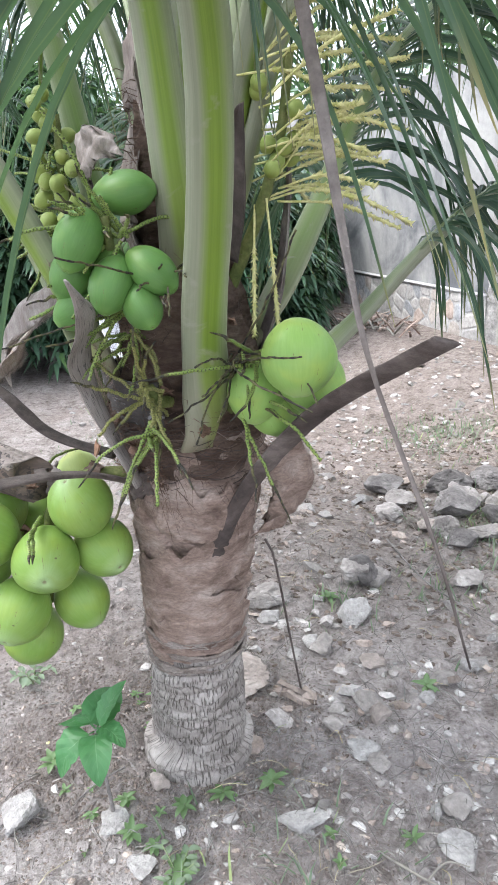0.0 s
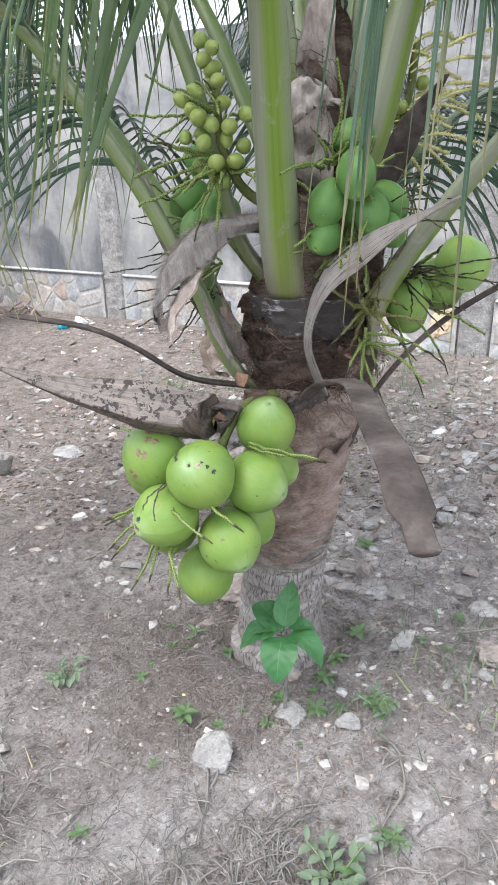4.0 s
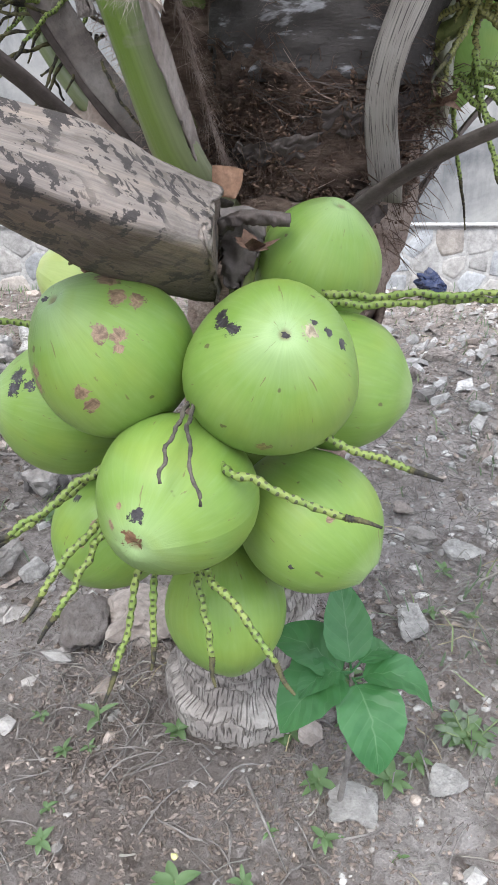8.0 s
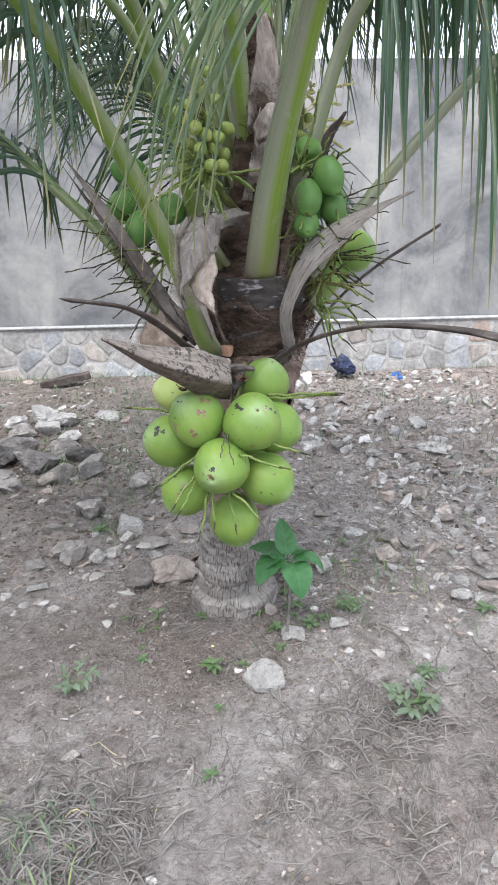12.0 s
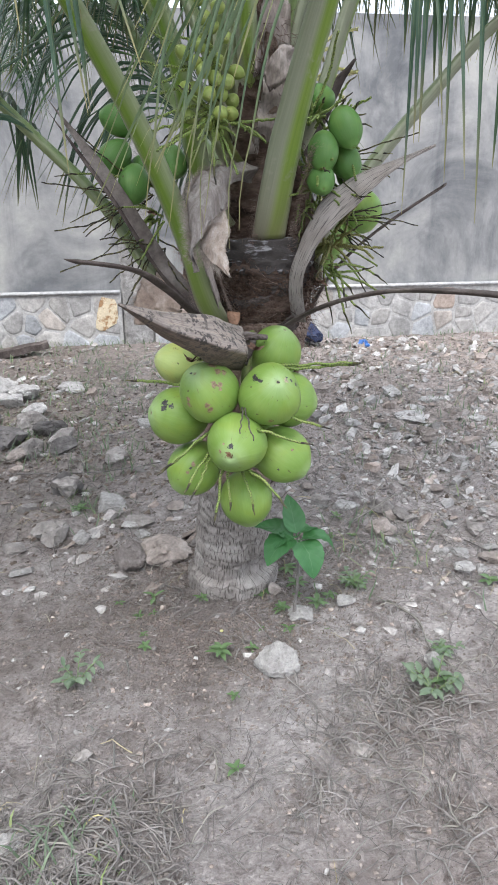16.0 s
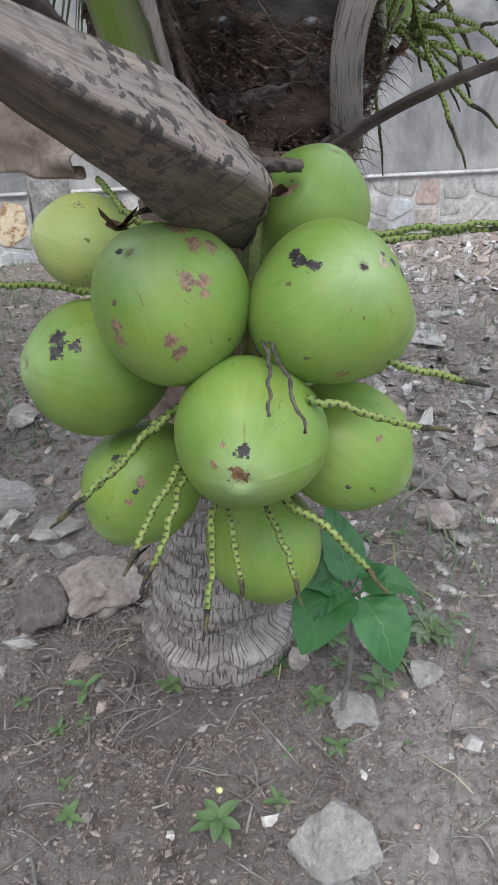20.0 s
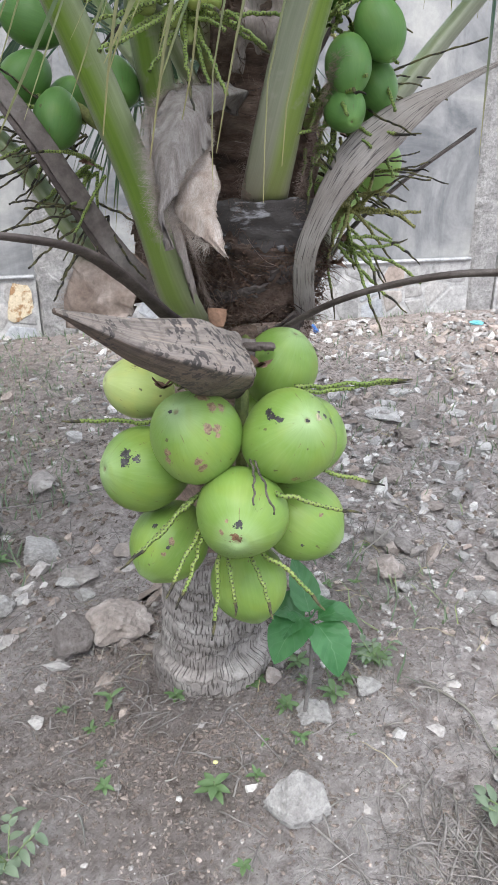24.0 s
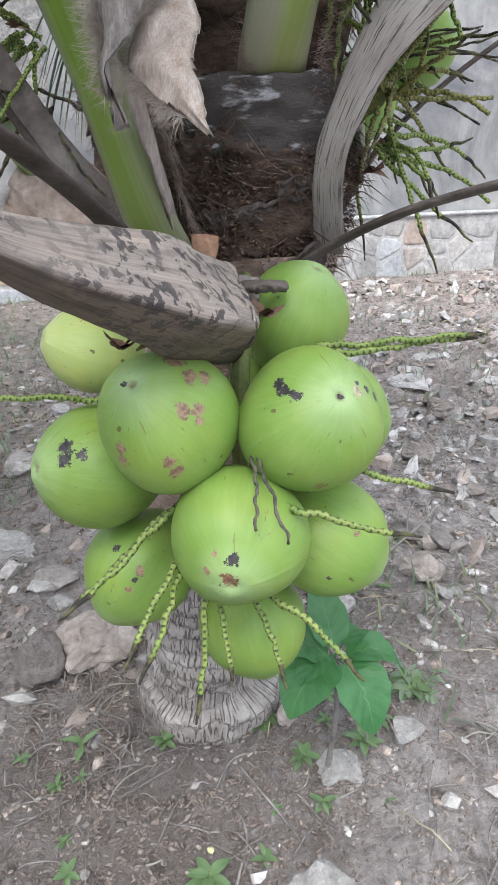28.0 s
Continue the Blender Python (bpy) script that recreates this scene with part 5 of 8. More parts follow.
# ---- loose sheaths, fruit stalks, flowers and fibres of the crown ----
def sheet(edge_a, edge_b, material, label, seed, name="sheath", rows=26, cols=10, wave=0.008, thick=0.003, ragged=0.0, parent=None, bow=0.125):
    """A thin curled skin between two edges, with its thickness."""
    a, b = spline(local(edge_a), rows), spline(local(edge_b), rows)
    mid = []
    for i in range(rows + 1):
        t = (a[min(i + 1, rows)] - a[max(i - 1, 0)] + b[min(i + 1, rows)] - b[max(i - 1, 0)]).normalized()
        n = t.cross((b[i] - a[i]))
        n = n.normalized() if n.length > 1e-6 else Vector((0, 0, 1))
        row = []
        for k in range(cols + 1):
            u = k / cols
            w = wave * noise.noise(Vector((i * 0.22 + seed, u * 3.0, seed))) + bow * (b[i] - a[i]).length * math.sin(math.pi * u)
            rag = ragged * noise.noise(Vector((i * 0.9, seed, 0.5 if u < 0.5 else 9))) * (abs(u - 0.5) * 2) ** 3
            row.append((a[i].lerp(b[i], u) + n * w + t * rag, n))
        mid.append(row)
    g = Geo()
    for s in (1, -1):
        for i, row in enumerate(mid):
            for k, (p, n) in enumerate(row):
                g.v.append(p + n * thick * 0.5 * s)
                g.uv.append((k / cols, i / rows))
    c, off = cols + 1, (rows + 1) * (cols + 1)
    for i in range(rows):
        for k in range(cols):
            q = (i * c + k, i * c + k + 1, (i + 1) * c + k + 1, (i + 1) * c + k)
            g.f.append(q)
            g.f.append(tuple(off + j for j in q[::-1]))
        for k in (0, cols):
            g.f.append((i * c + k, (i + 1) * c + k, off + (i + 1) * c + k, off + i * c + k))
    for k in range(cols):
        g.f.append((k, off + k, off + k + 1, k + 1))
        r = rows * c
        g.f.append((r + k, r + k + 1, off + r + k + 1, off + r + k))
    return part(name, g, material, parent or PALM, label)


M_lining = grainy("tan_sheath_lining", (0.27, 0.210, 0.175), (0.37, 0.31, 0.27), (0.47, 0.42, 0.385), 16, 0.9, 0.5, 0.004, stretch=(4, 4, 0.7), fine=9)
M_husk_chip = grainy("orange_husk", (0.20, 0.11, 0.07), (0.30, 0.175, 0.115), (0.38, 0.25, 0.18), 20, 0.85, 0.4, 0.004)
M_spathe = grainy("dry_crown_sheath", (0.19, 0.158, 0.142), (0.31, 0.268, 0.245), (0.42, 0.375, 0.35), 5, 0.85, 0.5, 0.006, stretch=(3, 3, 1), fine=9)
M_tan = grainy("tan_fibre_cloth", (0.25, 0.185, 0.150), (0.41, 0.325, 0.275), (0.54, 0.46, 0.41), 8, 0.9, 0.6, 0.006, fine=8)
sheet([(0.06, -0.16, 1.385), (0.016, -0.23, 1.376), (-0.055, -0.27, 1.357), (-0.10, -0.32, 1.317), (-0.112, -0.36, 1.273), (-0.111, -0.40, 1.213), (-0.110, -0.415, 1.167), (-0.095, -0.41, 1.121)],
      [(0.075, -0.17, 1.33), (0.034, -0.22, 1.335), (-0.002, -0.27, 1.318), (-0.012, -0.335, 1.276), (-0.050, -0.38, 1.246), (-0.080, -0.41, 1.213), (-0.104, -0.42, 1.178), (-0.096, -0.415, 1.126)], M_mesh_cloth, "torn grey fibrous sheath curling off the stem", 1, bow=0.38, wave=0.016, ragged=0.03, rows=48, cols=20)
sheet([(-0.040, -0.345, 1.268), (-0.072, -0.37, 1.215), (-0.083, -0.385, 1.179), (-0.067, -0.43, 1.154), (-0.041, -0.46, 1.132), (-0.023, -0.478, 1.118)],
      [(-0.018, -0.345, 1.268), (-0.012, -0.40, 1.218), (-0.027, -0.43, 1.190), (-0.026, -0.455, 1.162), (-0.024, -0.47, 1.136), (-0.021, -0.478, 1.118)], M_lining, "pale curled tip of a torn sheath", 2, wave=0.006, ragged=0.012, rows=36, cols=14)
sheet([(-0.18, 0.02, 1.12), (-0.235, 0.0, 1.05), (-0.265, 0.0, 0.985), (-0.265, 0.0, 0.935)], [(-0.09, -0.06, 1.05), (-0.12, -0.09, 0.995), (-0.145, -0.09, 0.95), (-0.15, -0.07, 0.915)], M_tan, "loose tan fibre cloth", 3, wave=0.03, ragged=0.03)
sheet([(-0.078, -0.268, 1.17), (-0.066, -0.268, 1.118), (-0.044, -0.245, 1.053), (-0.020, -0.208, 0.975)], [(-0.066, -0.275, 1.19), (-0.056, -0.268, 1.148), (-0.030, -0.232, 1.053), (-0.008, -0.195, 0.965)], M_spathe, "dry grey margin clinging to a leaf stalk", 21, bow=0.05, wave=0.005, ragged=0.02)
sheet([(-0.13, -0.02, 0.98), (-0.11, -0.02, 1.10), (-0.07, -0.01, 1.22)], [(0.03, -0.14, 0.98), (0.01, -0.13, 1.10), (0.03, -0.12, 1.22)], M_fibre, "dark matted fibre between the leaf stalks", 20, wave=0.04, ragged=0.05)
sheet([(-0.005, -0.238, 0.995), (-0.005, -0.244, 0.978), (0.0, -0.248, 0.962)], [(0.032, -0.236, 0.990), (0.030, -0.242, 0.974), (0.022, -0.246, 0.958)], M_husk_chip, "broken orange-brown husk chip", 4, cols=5, rows=8, wave=0.002, name="husk_chip")
sheet([(0.03, -0.26, 0.955), (0.05, -0.30, 0.915), (0.06, -0.33, 0.885)], [(0.085, -0.235, 0.955), (0.10, -0.28, 0.92), (0.105, -0.31, 0.885)], M_fibre, "split brown bract over the fruit stalk", 5, wave=0.012)
sheet([(0.07, -0.11, 1.40), (0.09, -0.14, 1.48), (0.11, -0.135, 1.57), (0.13, -0.11, 1.66)], [(0.20, -0.12, 1.40), (0.21, -0.14, 1.48), (0.20, -0.12, 1.56), (0.16, -0.10, 1.63)], M_spathe, "woven brown crown sheath", 7, wave=0.018, ragged=0.03)
sheet([(0.09, -0.10, 1.60), (0.10, -0.115, 1.70), (0.12, -0.10, 1.80), (0.13, -0.08, 1.92)], [(0.19, -0.08, 1.62), (0.19, -0.10, 1.72), (0.18, -0.09, 1.82), (0.155, -0.07, 1.90)], M_spathe, "woven brown crown sheath", 17, wave=0.014, ragged=0.03)
sheet([(0.19, -0.16, 1.64), (0.16, -0.20, 1.66), (0.12, -0.215, 1.63), (0.10, -0.20, 1.58)], [(0.22, -0.14, 1.60), (0.19, -0.18, 1.60), (0.15, -0.20, 1.57), (0.12, -0.20, 1.55)], M_spathe, "torn brown flap of crown fibre", 18, wave=0.02, ragged=0.03)
sheet([(0.17, 0.11, 0.97), (0.18, 0.13, 0.88), (0.17, 0.12, 0.80), (0.14, 0.10, 0.73)], [(0.13, 0.22, 0.98), (0.13, 0.255, 0.89), (0.12, 0.24, 0.81), (0.10, 0.17, 0.75)], M_skirt, "loose brown fibre cloth hanging beside the stem", 19, wave=0.03, ragged=0.05)
sheet([(0.24, -0.02, 1.42), (0.27, -0.01, 1.50), (0.32, 0.0, 1.58), (0.40, 0.02, 1.66)], [(0.27, 0.05, 1.40), (0.33, 0.05, 1.50), (0.37, 0.04, 1.59), (0.41, 0.03, 1.665)], M_dead_dark, "dark woody flower sheath split open", 8, wave=0.004, thick=0.005, name="spathe")
sheet([(0.16, 0.10, 1.18), (0.18, 0.15, 1.32), (0.20, 0.17, 1.46), (0.215, 0.185, 1.60)], [(0.24, 0.09, 1.18), (0.25, 0.14, 1.32), (0.235, 0.17, 1.46), (0.22, 0.187, 1.60)], M_dead, "tall pointed woody flower sheath", 9, wave=0.004, thick=0.005, name="spathe")
# a dried leaflet that hangs from the frond on the open side
sheet([(0.93, -0.115, 1.84), (0.945, -0.10, 1.70), (0.985, -0.095, 1.59), (1.03, -0.093, 1.48), (1.07, -0.086, 1.38), (1.134, -0.058, 1.24), (1.16, -0.03, 1.12)],
      [(0.938, -0.105, 1.84), (0.953, -0.09, 1.70), (0.991, -0.085, 1.59), (1.033, -0.086, 1.48), (1.073, -0.082, 1.38), (1.136, -0.055, 1.24), (1.161, -0.029, 1.12)], M_dead, "dry brown hanging leaflet", 11, cols=4, wave=0.004, thick=0.0015, name="dry_leaflet")


def spike(ctrl, parent, seed, w=0.0048, dry=True, material=None):
    """A zigzag fruit stalk, speckled green, black and shrivelled at its tip."""
    rnd = random.Random(seed)
    pts = spline(ctrl, 14)
    z = [p + Vector((rnd.gauss(0, 1), rnd.gauss(0, 1), rnd.gauss(0, 1))) * 0.0011 for p in pts]
    cut = 14 if not dry else (12 if parent is MAIN else 10)
    strand(z[:cut + 1], w, w * 0.72, material or M_spikelet, parent, seed, knobs=0.22)
    if dry:
        strand(z[cut:], w * 0.72, w * 0.3, M_spikelet_dry, parent, seed + 1, "dry_tip", knobs=0.15)


for i, c in enumerate([
        [(-0.03, -0.47, 0.76), (-0.098, -0.510, 0.729), (-0.150, -0.538, 0.695), (-0.210, -0.563, 0.663)],
        [(-0.03, -0.47, 0.75), (-0.105, -0.500, 0.720), (-0.160, -0.525, 0.680), (-0.222, -0.545, 0.640)],
        [(-0.05, -0.48, 0.71), (-0.096, -0.554, 0.689), (-0.126, -0.584, 0.662), (-0.159, -0.611, 0.617)],
        [(-0.05, -0.48, 0.70), (-0.090, -0.556, 0.680), (-0.115, -0.590, 0.645), (-0.145, -0.615, 0.600)],
        [(-0.02, -0.47, 0.66), (-0.059, -0.543, 0.638), (-0.068, -0.576, 0.593), (-0.088, -0.616, 0.530)],
        [(-0.01, -0.47, 0.65), (-0.043, -0.549, 0.636), (-0.042, -0.580, 0.598), (-0.046, -0.602, 0.555)],
        [(0.01, -0.47, 0.65), (-0.005, -0.549, 0.630), (0.008, -0.580, 0.599), (0.017, -0.610, 0.545)],
        [(0.01, -0.50, 0.68), (0.009, -0.575, 0.653), (0.040, -0.613, 0.639), (0.090, -0.655, 0.580)],
        [(0.02, -0.50, 0.77), (0.025, -0.578, 0.764), (0.055, -0.600, 0.760), (0.108, -0.610, 0.742), (0.16, -0.62, 0.73)],
        [(0.10, -0.48, 0.79), (0.112, -0.554, 0.785), (0.148, -0.569, 0.773), (0.214, -0.583, 0.753)],
        [(0.12, -0.39, 0.875), (0.171, -0.406, 0.875), (0.227, -0.416, 0.880), (0.340, -0.421, 0.879)],
        [(0.12, -0.39, 0.865), (0.173, -0.410, 0.867), (0.237, -0.411, 0.872), (0.330, -0.414, 0.873)],
        [(-0.10, -0.38, 0.83), (-0.155, -0.395, 0.835), (-0.196, -0.403, 0.844), (-0.290, -0.411, 0.856)],
        [(-0.08, -0.42, 0.90), (-0.103, -0.374, 0.905), (-0.125, -0.324, 0.93), (-0.129, -0.261, 0.935)],
        [(0.0, -0.44, 0.91), (-0.03, -0.46, 0.93), (-0.075, -0.49, 0.930), (-0.11, -0.51, 0.925)]]):
    spike(c, MAIN, 100 + 3 * i, 0.0045, True)
M_withered = spotted_material("withered_fruit_stalk", (0.11, 0.098, 0.08), (0.05, 0.045, 0.04), 90, 0.45, 0.6, 0.85)
for i, c in enumerate([
        [(0.000, -0.52, 0.815), (-0.010, -0.590, 0.806), (-0.018, -0.618, 0.788), (-0.020, -0.628, 0.772)],
        [(0.004, -0.52, 0.815), (0.000, -0.592, 0.804), (0.004, -0.620, 0.780), (0.012, -0.630, 0.752)]]):
    spike(c, MAIN, 180 + 3 * i, 0.0022, False, M_withered)


def spray(center, n, length, aim, spread_, parent, seed, w=0.0040, dry=0.6, droop=0.25, material=None):
    rnd = random.Random(seed)
    for i in range(n):
        d = (Vector(aim).normalized() + Vector((rnd.gauss(0, 1), rnd.gauss(0, 1), rnd.gauss(0, 1))) * spread_).normalized()
        ln = length * rnd.uniform(0.6, 1.1)
        c = Vector(center) + Vector((rnd.gauss(0, 1), rnd.gauss(0, 1), rnd.gauss(0, 1))) * 0.012
        bend = Vector((rnd.gauss(0, 0.25), rnd.gauss(0, 0.25), rnd.gauss(0, 0.2) - droop))
        spike([c, c + d * ln * 0.35, c + (d * 0.7 + bend * 0.2) * ln, c + (d + bend * 0.6) * ln], parent, seed * 31 + i * 3, w, rnd.random() < dry, material)


SPENT = bunch([(0.20, -0.06, 1.05), (0.25, -0.10, 1.13), (0.29, -0.13, 1.15), (0.310, -0.150, 1.185)], 0.016, 0.010, "spent fruit stalk with bare yellow-green spikelets", 35)
spray((0.305, -0.150, 1.165), 10, 0.17, (0.35, -0.35, -0.25), 0.9, SPENT, 41, 0.0044, 0.85, 0.22, M_spent)
spray((0.305, -0.150, 1.185), 7, 0.17, (0.1, -0.3, 0.2), 1.0, SPENT, 42, 0.0042, 0.75, 0.15, M_spent)
spray((0.290, -0.150, 1.090), 7, 0.19, (0.55, -0.35, -0.35), 0.45, SPENT, 43, 0.0042, 0.85, 0.25)
spray((0.36, 0.04, 1.23), 5, 0.20, (0.6, -0.1, 0.0), 0.75, SIDE, 44, 0.0042, 0.85, 0.2)
spray((0.32, 0.02, 1.15), 6, 0.24, (0.7, -0.25, -0.30), 0.55, SIDE, 45, 0.0042, 0.9, 0.35)
spray((0.30, -0.18, 1.46), 12, 0.13, (0.3, -0.3, 0.3), 0.9, UPPER, 46, 0.0040, 0.4, 0.2)
spray((0.27, -0.16, 1.33), 8, 0.14, (0.2, -0.4, -0.5), 0.7, UPPER, 47, 0.0040, 0.5, 0.2)
spray((-0.22, -0.02, 1.34), 14, 0.20, (-0.8, -0.1, -0.1), 0.6, LEFT, 48, 0.0036, 0.95, 0.2)
spray((-0.18, -0.04, 1.24), 10, 0.20, (-0.8, -0.2, -0.4), 0.5, LEFT, 49, 0.0036, 0.95, 0.2)

spray((0.34, 0.03, 1.22), 12, 0.24, (0.8, -0.25, 0.10), 0.50, SIDE, 52, 0.0024, 0.0, 0.15, M_spikelet_dry)
spray((0.30, -0.10, 1.38), 8, 0.22, (0.7, -0.3, 0.25), 0.5, UPPER, 53, 0.0022, 0.0, 0.1, M_spikelet_dry)
spray((-0.18, -0.06, 1.16), 10, 0.20, (-0.7, -0.3, -0.1), 0.5, LEFT, 59, 0.0026, 0.0, 0.2, M_spikelet_dry)
spray((-0.20, -0.03, 1.30), 10, 0.26, (-0.8, -0.2, 0.0), 0.45, LEFT, 54, 0.0024, 0.0, 0.1, M_spikelet_dry)

YOUNG = bunch([(0.05, -0.12, 1.38), (0.0, -0.20, 1.44), (-0.03, -0.235, 1.54), (-0.04, -0.235, 1.70)], 0.014, 0.008, "young inflorescence with pale green button nuts", 36)
rnd = random.Random(9)
for i, (x, z) in enumerate([(-0.035, 1.683), (-0.003, 1.656), (-0.023, 1.617), (-0.060, 1.660), (-0.078, 1.602), (-0.107, 1.623), (0.030, 1.591), (-0.046, 1.534), (-0.102, 1.547), (0.019, 1.526),
                            (0.013, 1.494), (-0.018, 1.491), (-0.093, 1.487), (-0.023, 1.448), (-0.074, 1.55), (-0.051, 1.70), (-0.058, 1.586), (0.003, 1.565), (-0.03, 1.57), (-0.07, 1.64), (-0.02, 1.72), (-0.06, 1.74), (-0.01, 1.54), (-0.05, 1.47)]):
    c = (x, -0.25 + rnd.uniform(-0.04, 0.04), z)
    coconut(c, (rnd.gauss(0, 1), rnd.gauss(0, 1) - 0.6, rnd.gauss(0, 0.6) - 0.3), rnd.uniform(0.015, 0.020), rnd.uniform(0.034, 0.043), M_nut_baby, YOUNG, 200 + i, label="")
spray((-0.03, -0.24, 1.50), 13, 0.19, (-0.5, -0.4, -0.05), 0.75, YOUNG, 50, 0.0042, 0.3, 0.15)
spray((-0.03, -0.24, 1.60), 9, 0.17, (-0.5, -0.4, 0.1), 0.8, YOUNG, 51, 0.0038, 0.3, 0.1)
spray((-0.02, -0.24, 1.48), 6, 0.17, (0.5, -0.4, -0.15), 0.4, YOUNG, 55, 0.0042, 0.3, 0.3)
spray((0.22, -0.19, 1.36), 10, 0.15, (-0.1, -0.5, 0.1), 0.8, UPPER, 56, 0.0042, 0.4, 0.2)
spray((0.23, -0.20, 1.48), 8, 0.15, (-0.1, -0.4, 0.4), 0.8, UPPER, 57, 0.0042, 0.4, 0.1)
spray((0.23, -0.16, 1.27), 8, 0.13, (0.0, -0.6, -0.4), 0.7, UPPER, 58, 0.0036, 0.7, 0.3)

FLOWER = bunch([(0.20, 0.05, 1.34), (0.25, 0.10, 1.48), (0.28, 0.14, 1.62), (0.29, 0.16, 1.76)], 0.014, 0.008, "yellow flowering spike cluster", 37)


def flower_spike(ctrl, parent, seed):
    """A flower spike set with many small pale buds."""
    r = random.Random(seed)
    pts = spline(local(ctrl), 40)
    g = Geo()
    g.add(*tube(pts, lambda s: (0.0022 + 0.0012 * min(1, max(0, s - 0.3) * 4),) * 2, 6, rough=0.3, seed=seed))
    for i, (p, (t, s, u)) in enumerate(zip(pts, frames(pts))):
        if i < 14:
            continue
        for k in range(4):
            a = r.uniform(0, 6.28)
            o = (s * math.cos(a) + u * math.sin(a)) * 0.8 + t * 0.6
            e = o.cross(t).normalized()
            q, w = p + t * r.uniform(-0.004, 0.004), r.uniform(0.0022, 0.0036)
            ln = r.uniform(0.007, 0.013)
            x = e.cross(o.normalized())
            g.add([q - e * w, q + x * w, q + e * w, q - x * w, q + o.normalized() * ln], [(0, 1, 4), (1, 2, 4), (2, 3, 4), (3, 0, 4)])
    part("flower_spike", g, M_flower, parent)


rnd = random.Random(14)
for i in range(30):
    c = Vector((0.26 + rnd.gauss(0, 0.02), 0.12 + rnd.gauss(0, 0.02), rnd.uniform(1.50, 1.76)))
    d = Vector((0.35 + rnd.gauss(0, 0.35), 0.75 + rnd.gauss(0, 0.35), rnd.gauss(0.1, 0.3) + (c.z - 1.58) * 2.4))
    d.normalize()
    ln = rnd.uniform(0.17, 0.28)
    flower_spike([c, c + d * ln * 0.5 + Vector((0, 0, 0.01)), c + d * ln + Vector((0, 0, -0.02))], FLOWER, 300 + i)
for i in range(9):
    c = Vector((0.27 + rnd.gauss(0, 0.02), 0.15 + rnd.gauss(0, 0.03), rnd.uniform(1.56, 1.78)))
    coconut(c, (0.4, 0.2, 0.6), 0.016, 0.034, M_nut_baby, FLOWER, 340 + i)

# brown calyx caps between the nuts
for i, (p, r) in enumerate([((-0.118, -0.40, 0.895), 0.020), ((0.05, -0.40, 0.92), 0.022), ((0.02, -0.43, 0.80), 0.02), ((0.27, -0.19, 1.06), 0.018), ((0.33, -0.02, 1.20), 0.016), ((0.36, 0.0, 1.30), 0.018), ((0.30, -0.12, 1.17), 0.016), ((0.34, -0.06, 1.09), 0.016), ((-0.2, -0.06, 1.25), 0.016)]):
    g, k = Geo(), random.Random(400 + i)
    for j in range(7):
        a, lift = j * 2.4 + k.uniform(-0.4, 0.4), k.uniform(-0.2, 0.9)
        o = Vector((math.cos(a), math.sin(a), lift)).normalized()
        e, h = o.cross(Vector((0, 0, 1))).normalized() * r * k.uniform(0.35, 0.6), r * k.uniform(0.8, 1.25)
        tip = Vector((k.gauss(0, 0.2), k.gauss(0, 0.2), k.gauss(0.1, 0.3))) * r
        g.add([-e * 0.6, e * 0.6, o * h * 0.6 + e + tip * 0.5, o * h + tip, o * h * 0.6 - e + tip * 0.3, o * h * 0.45 + Vector((0, 0, r * 0.25))], [(0, 1, 5), (1, 2, 5), (2, 3, 5), (3, 4, 5), (4, 0, 5)])
    ob = part("calyx", g, M_calyx, PALM, "shrivelled brown calyx")
    ob.location = Vector(p) - ORIGIN


def fibres():
    """Loose hairs along the stalk margins and over the stem."""
    r = random.Random(3)
    g = Geo()
    for i in range(2400):
        z = r.uniform(0.88, 1.75) if r.random() < 0.5 else r.uniform(0.88, 1.12)
        a = r.uniform(-math.pi, math.pi)
        if r.random() < 0.55:
            a = r.choice((-1.95, -1.15, -2.25, -0.75)) + r.gauss(0, 0.10)
        c = axis_at(z)
        rad = core_radius(z, a) + r.uniform(0.0, 0.02)
        o = Vector((math.cos(a), math.sin(a), 0))
        side = Vector((-o.y, o.x, 0))
        p = c + o * rad - ORIGIN
        d = (o * r.uniform(0.1, 0.7) + side * r.gauss(0, 0.6) + Vector((0, 0, r.gauss(-0.2, 0.8)))).normalized()
        ln, w = r.uniform(0.02, 0.08), r.uniform(0.0003, 0.0008)
        q = [p, p + d * ln * 0.5, p + d * ln + Vector((0, 0, -ln * 0.3)) + side * r.gauss(0, 0.01)]
        x = side * w + Vector((0, 0, w))
        g.add([q[0] - x, q[0] + x, q[1] + x, q[1] - x, q[2]], [(0, 1, 2, 3), (3, 2, 4)])
    tagged(part("fibre_hair", g, M_fibre, PALM), kind="stuff")
    g = Geo()
    for i in range(1500):
        z = r.choice((0.985, 1.035, 1.06, 0.955)) + r.gauss(0, 0.018)
        a = r.uniform(-2.4, -0.6)
        c = axis_at(z)
        o = Vector((math.cos(a), math.sin(a), 0))
        p = c + o * (core_radius(z, a) + r.uniform(0.008, 0.03)) - ORIGIN
        s = r.uniform(0.003, 0.007)
        d = Vector((r.gauss(0, 1), r.gauss(0, 1), r.gauss(0, 0.6))).normalized() * s
        e = d.orthogonal().normalized() * s * 0.45
        f = d.cross(e).normalized() * s * 0.35
        g.add([p - d, p + e, p + d, p - e, p + f], [(0, 1, 4), (1, 2, 4), (2, 3, 4), (3, 0, 4), (0, 3, 2, 1)])
    tagged(part("withered_flower_debris", g, M_calyx, PALM), kind="stuff")



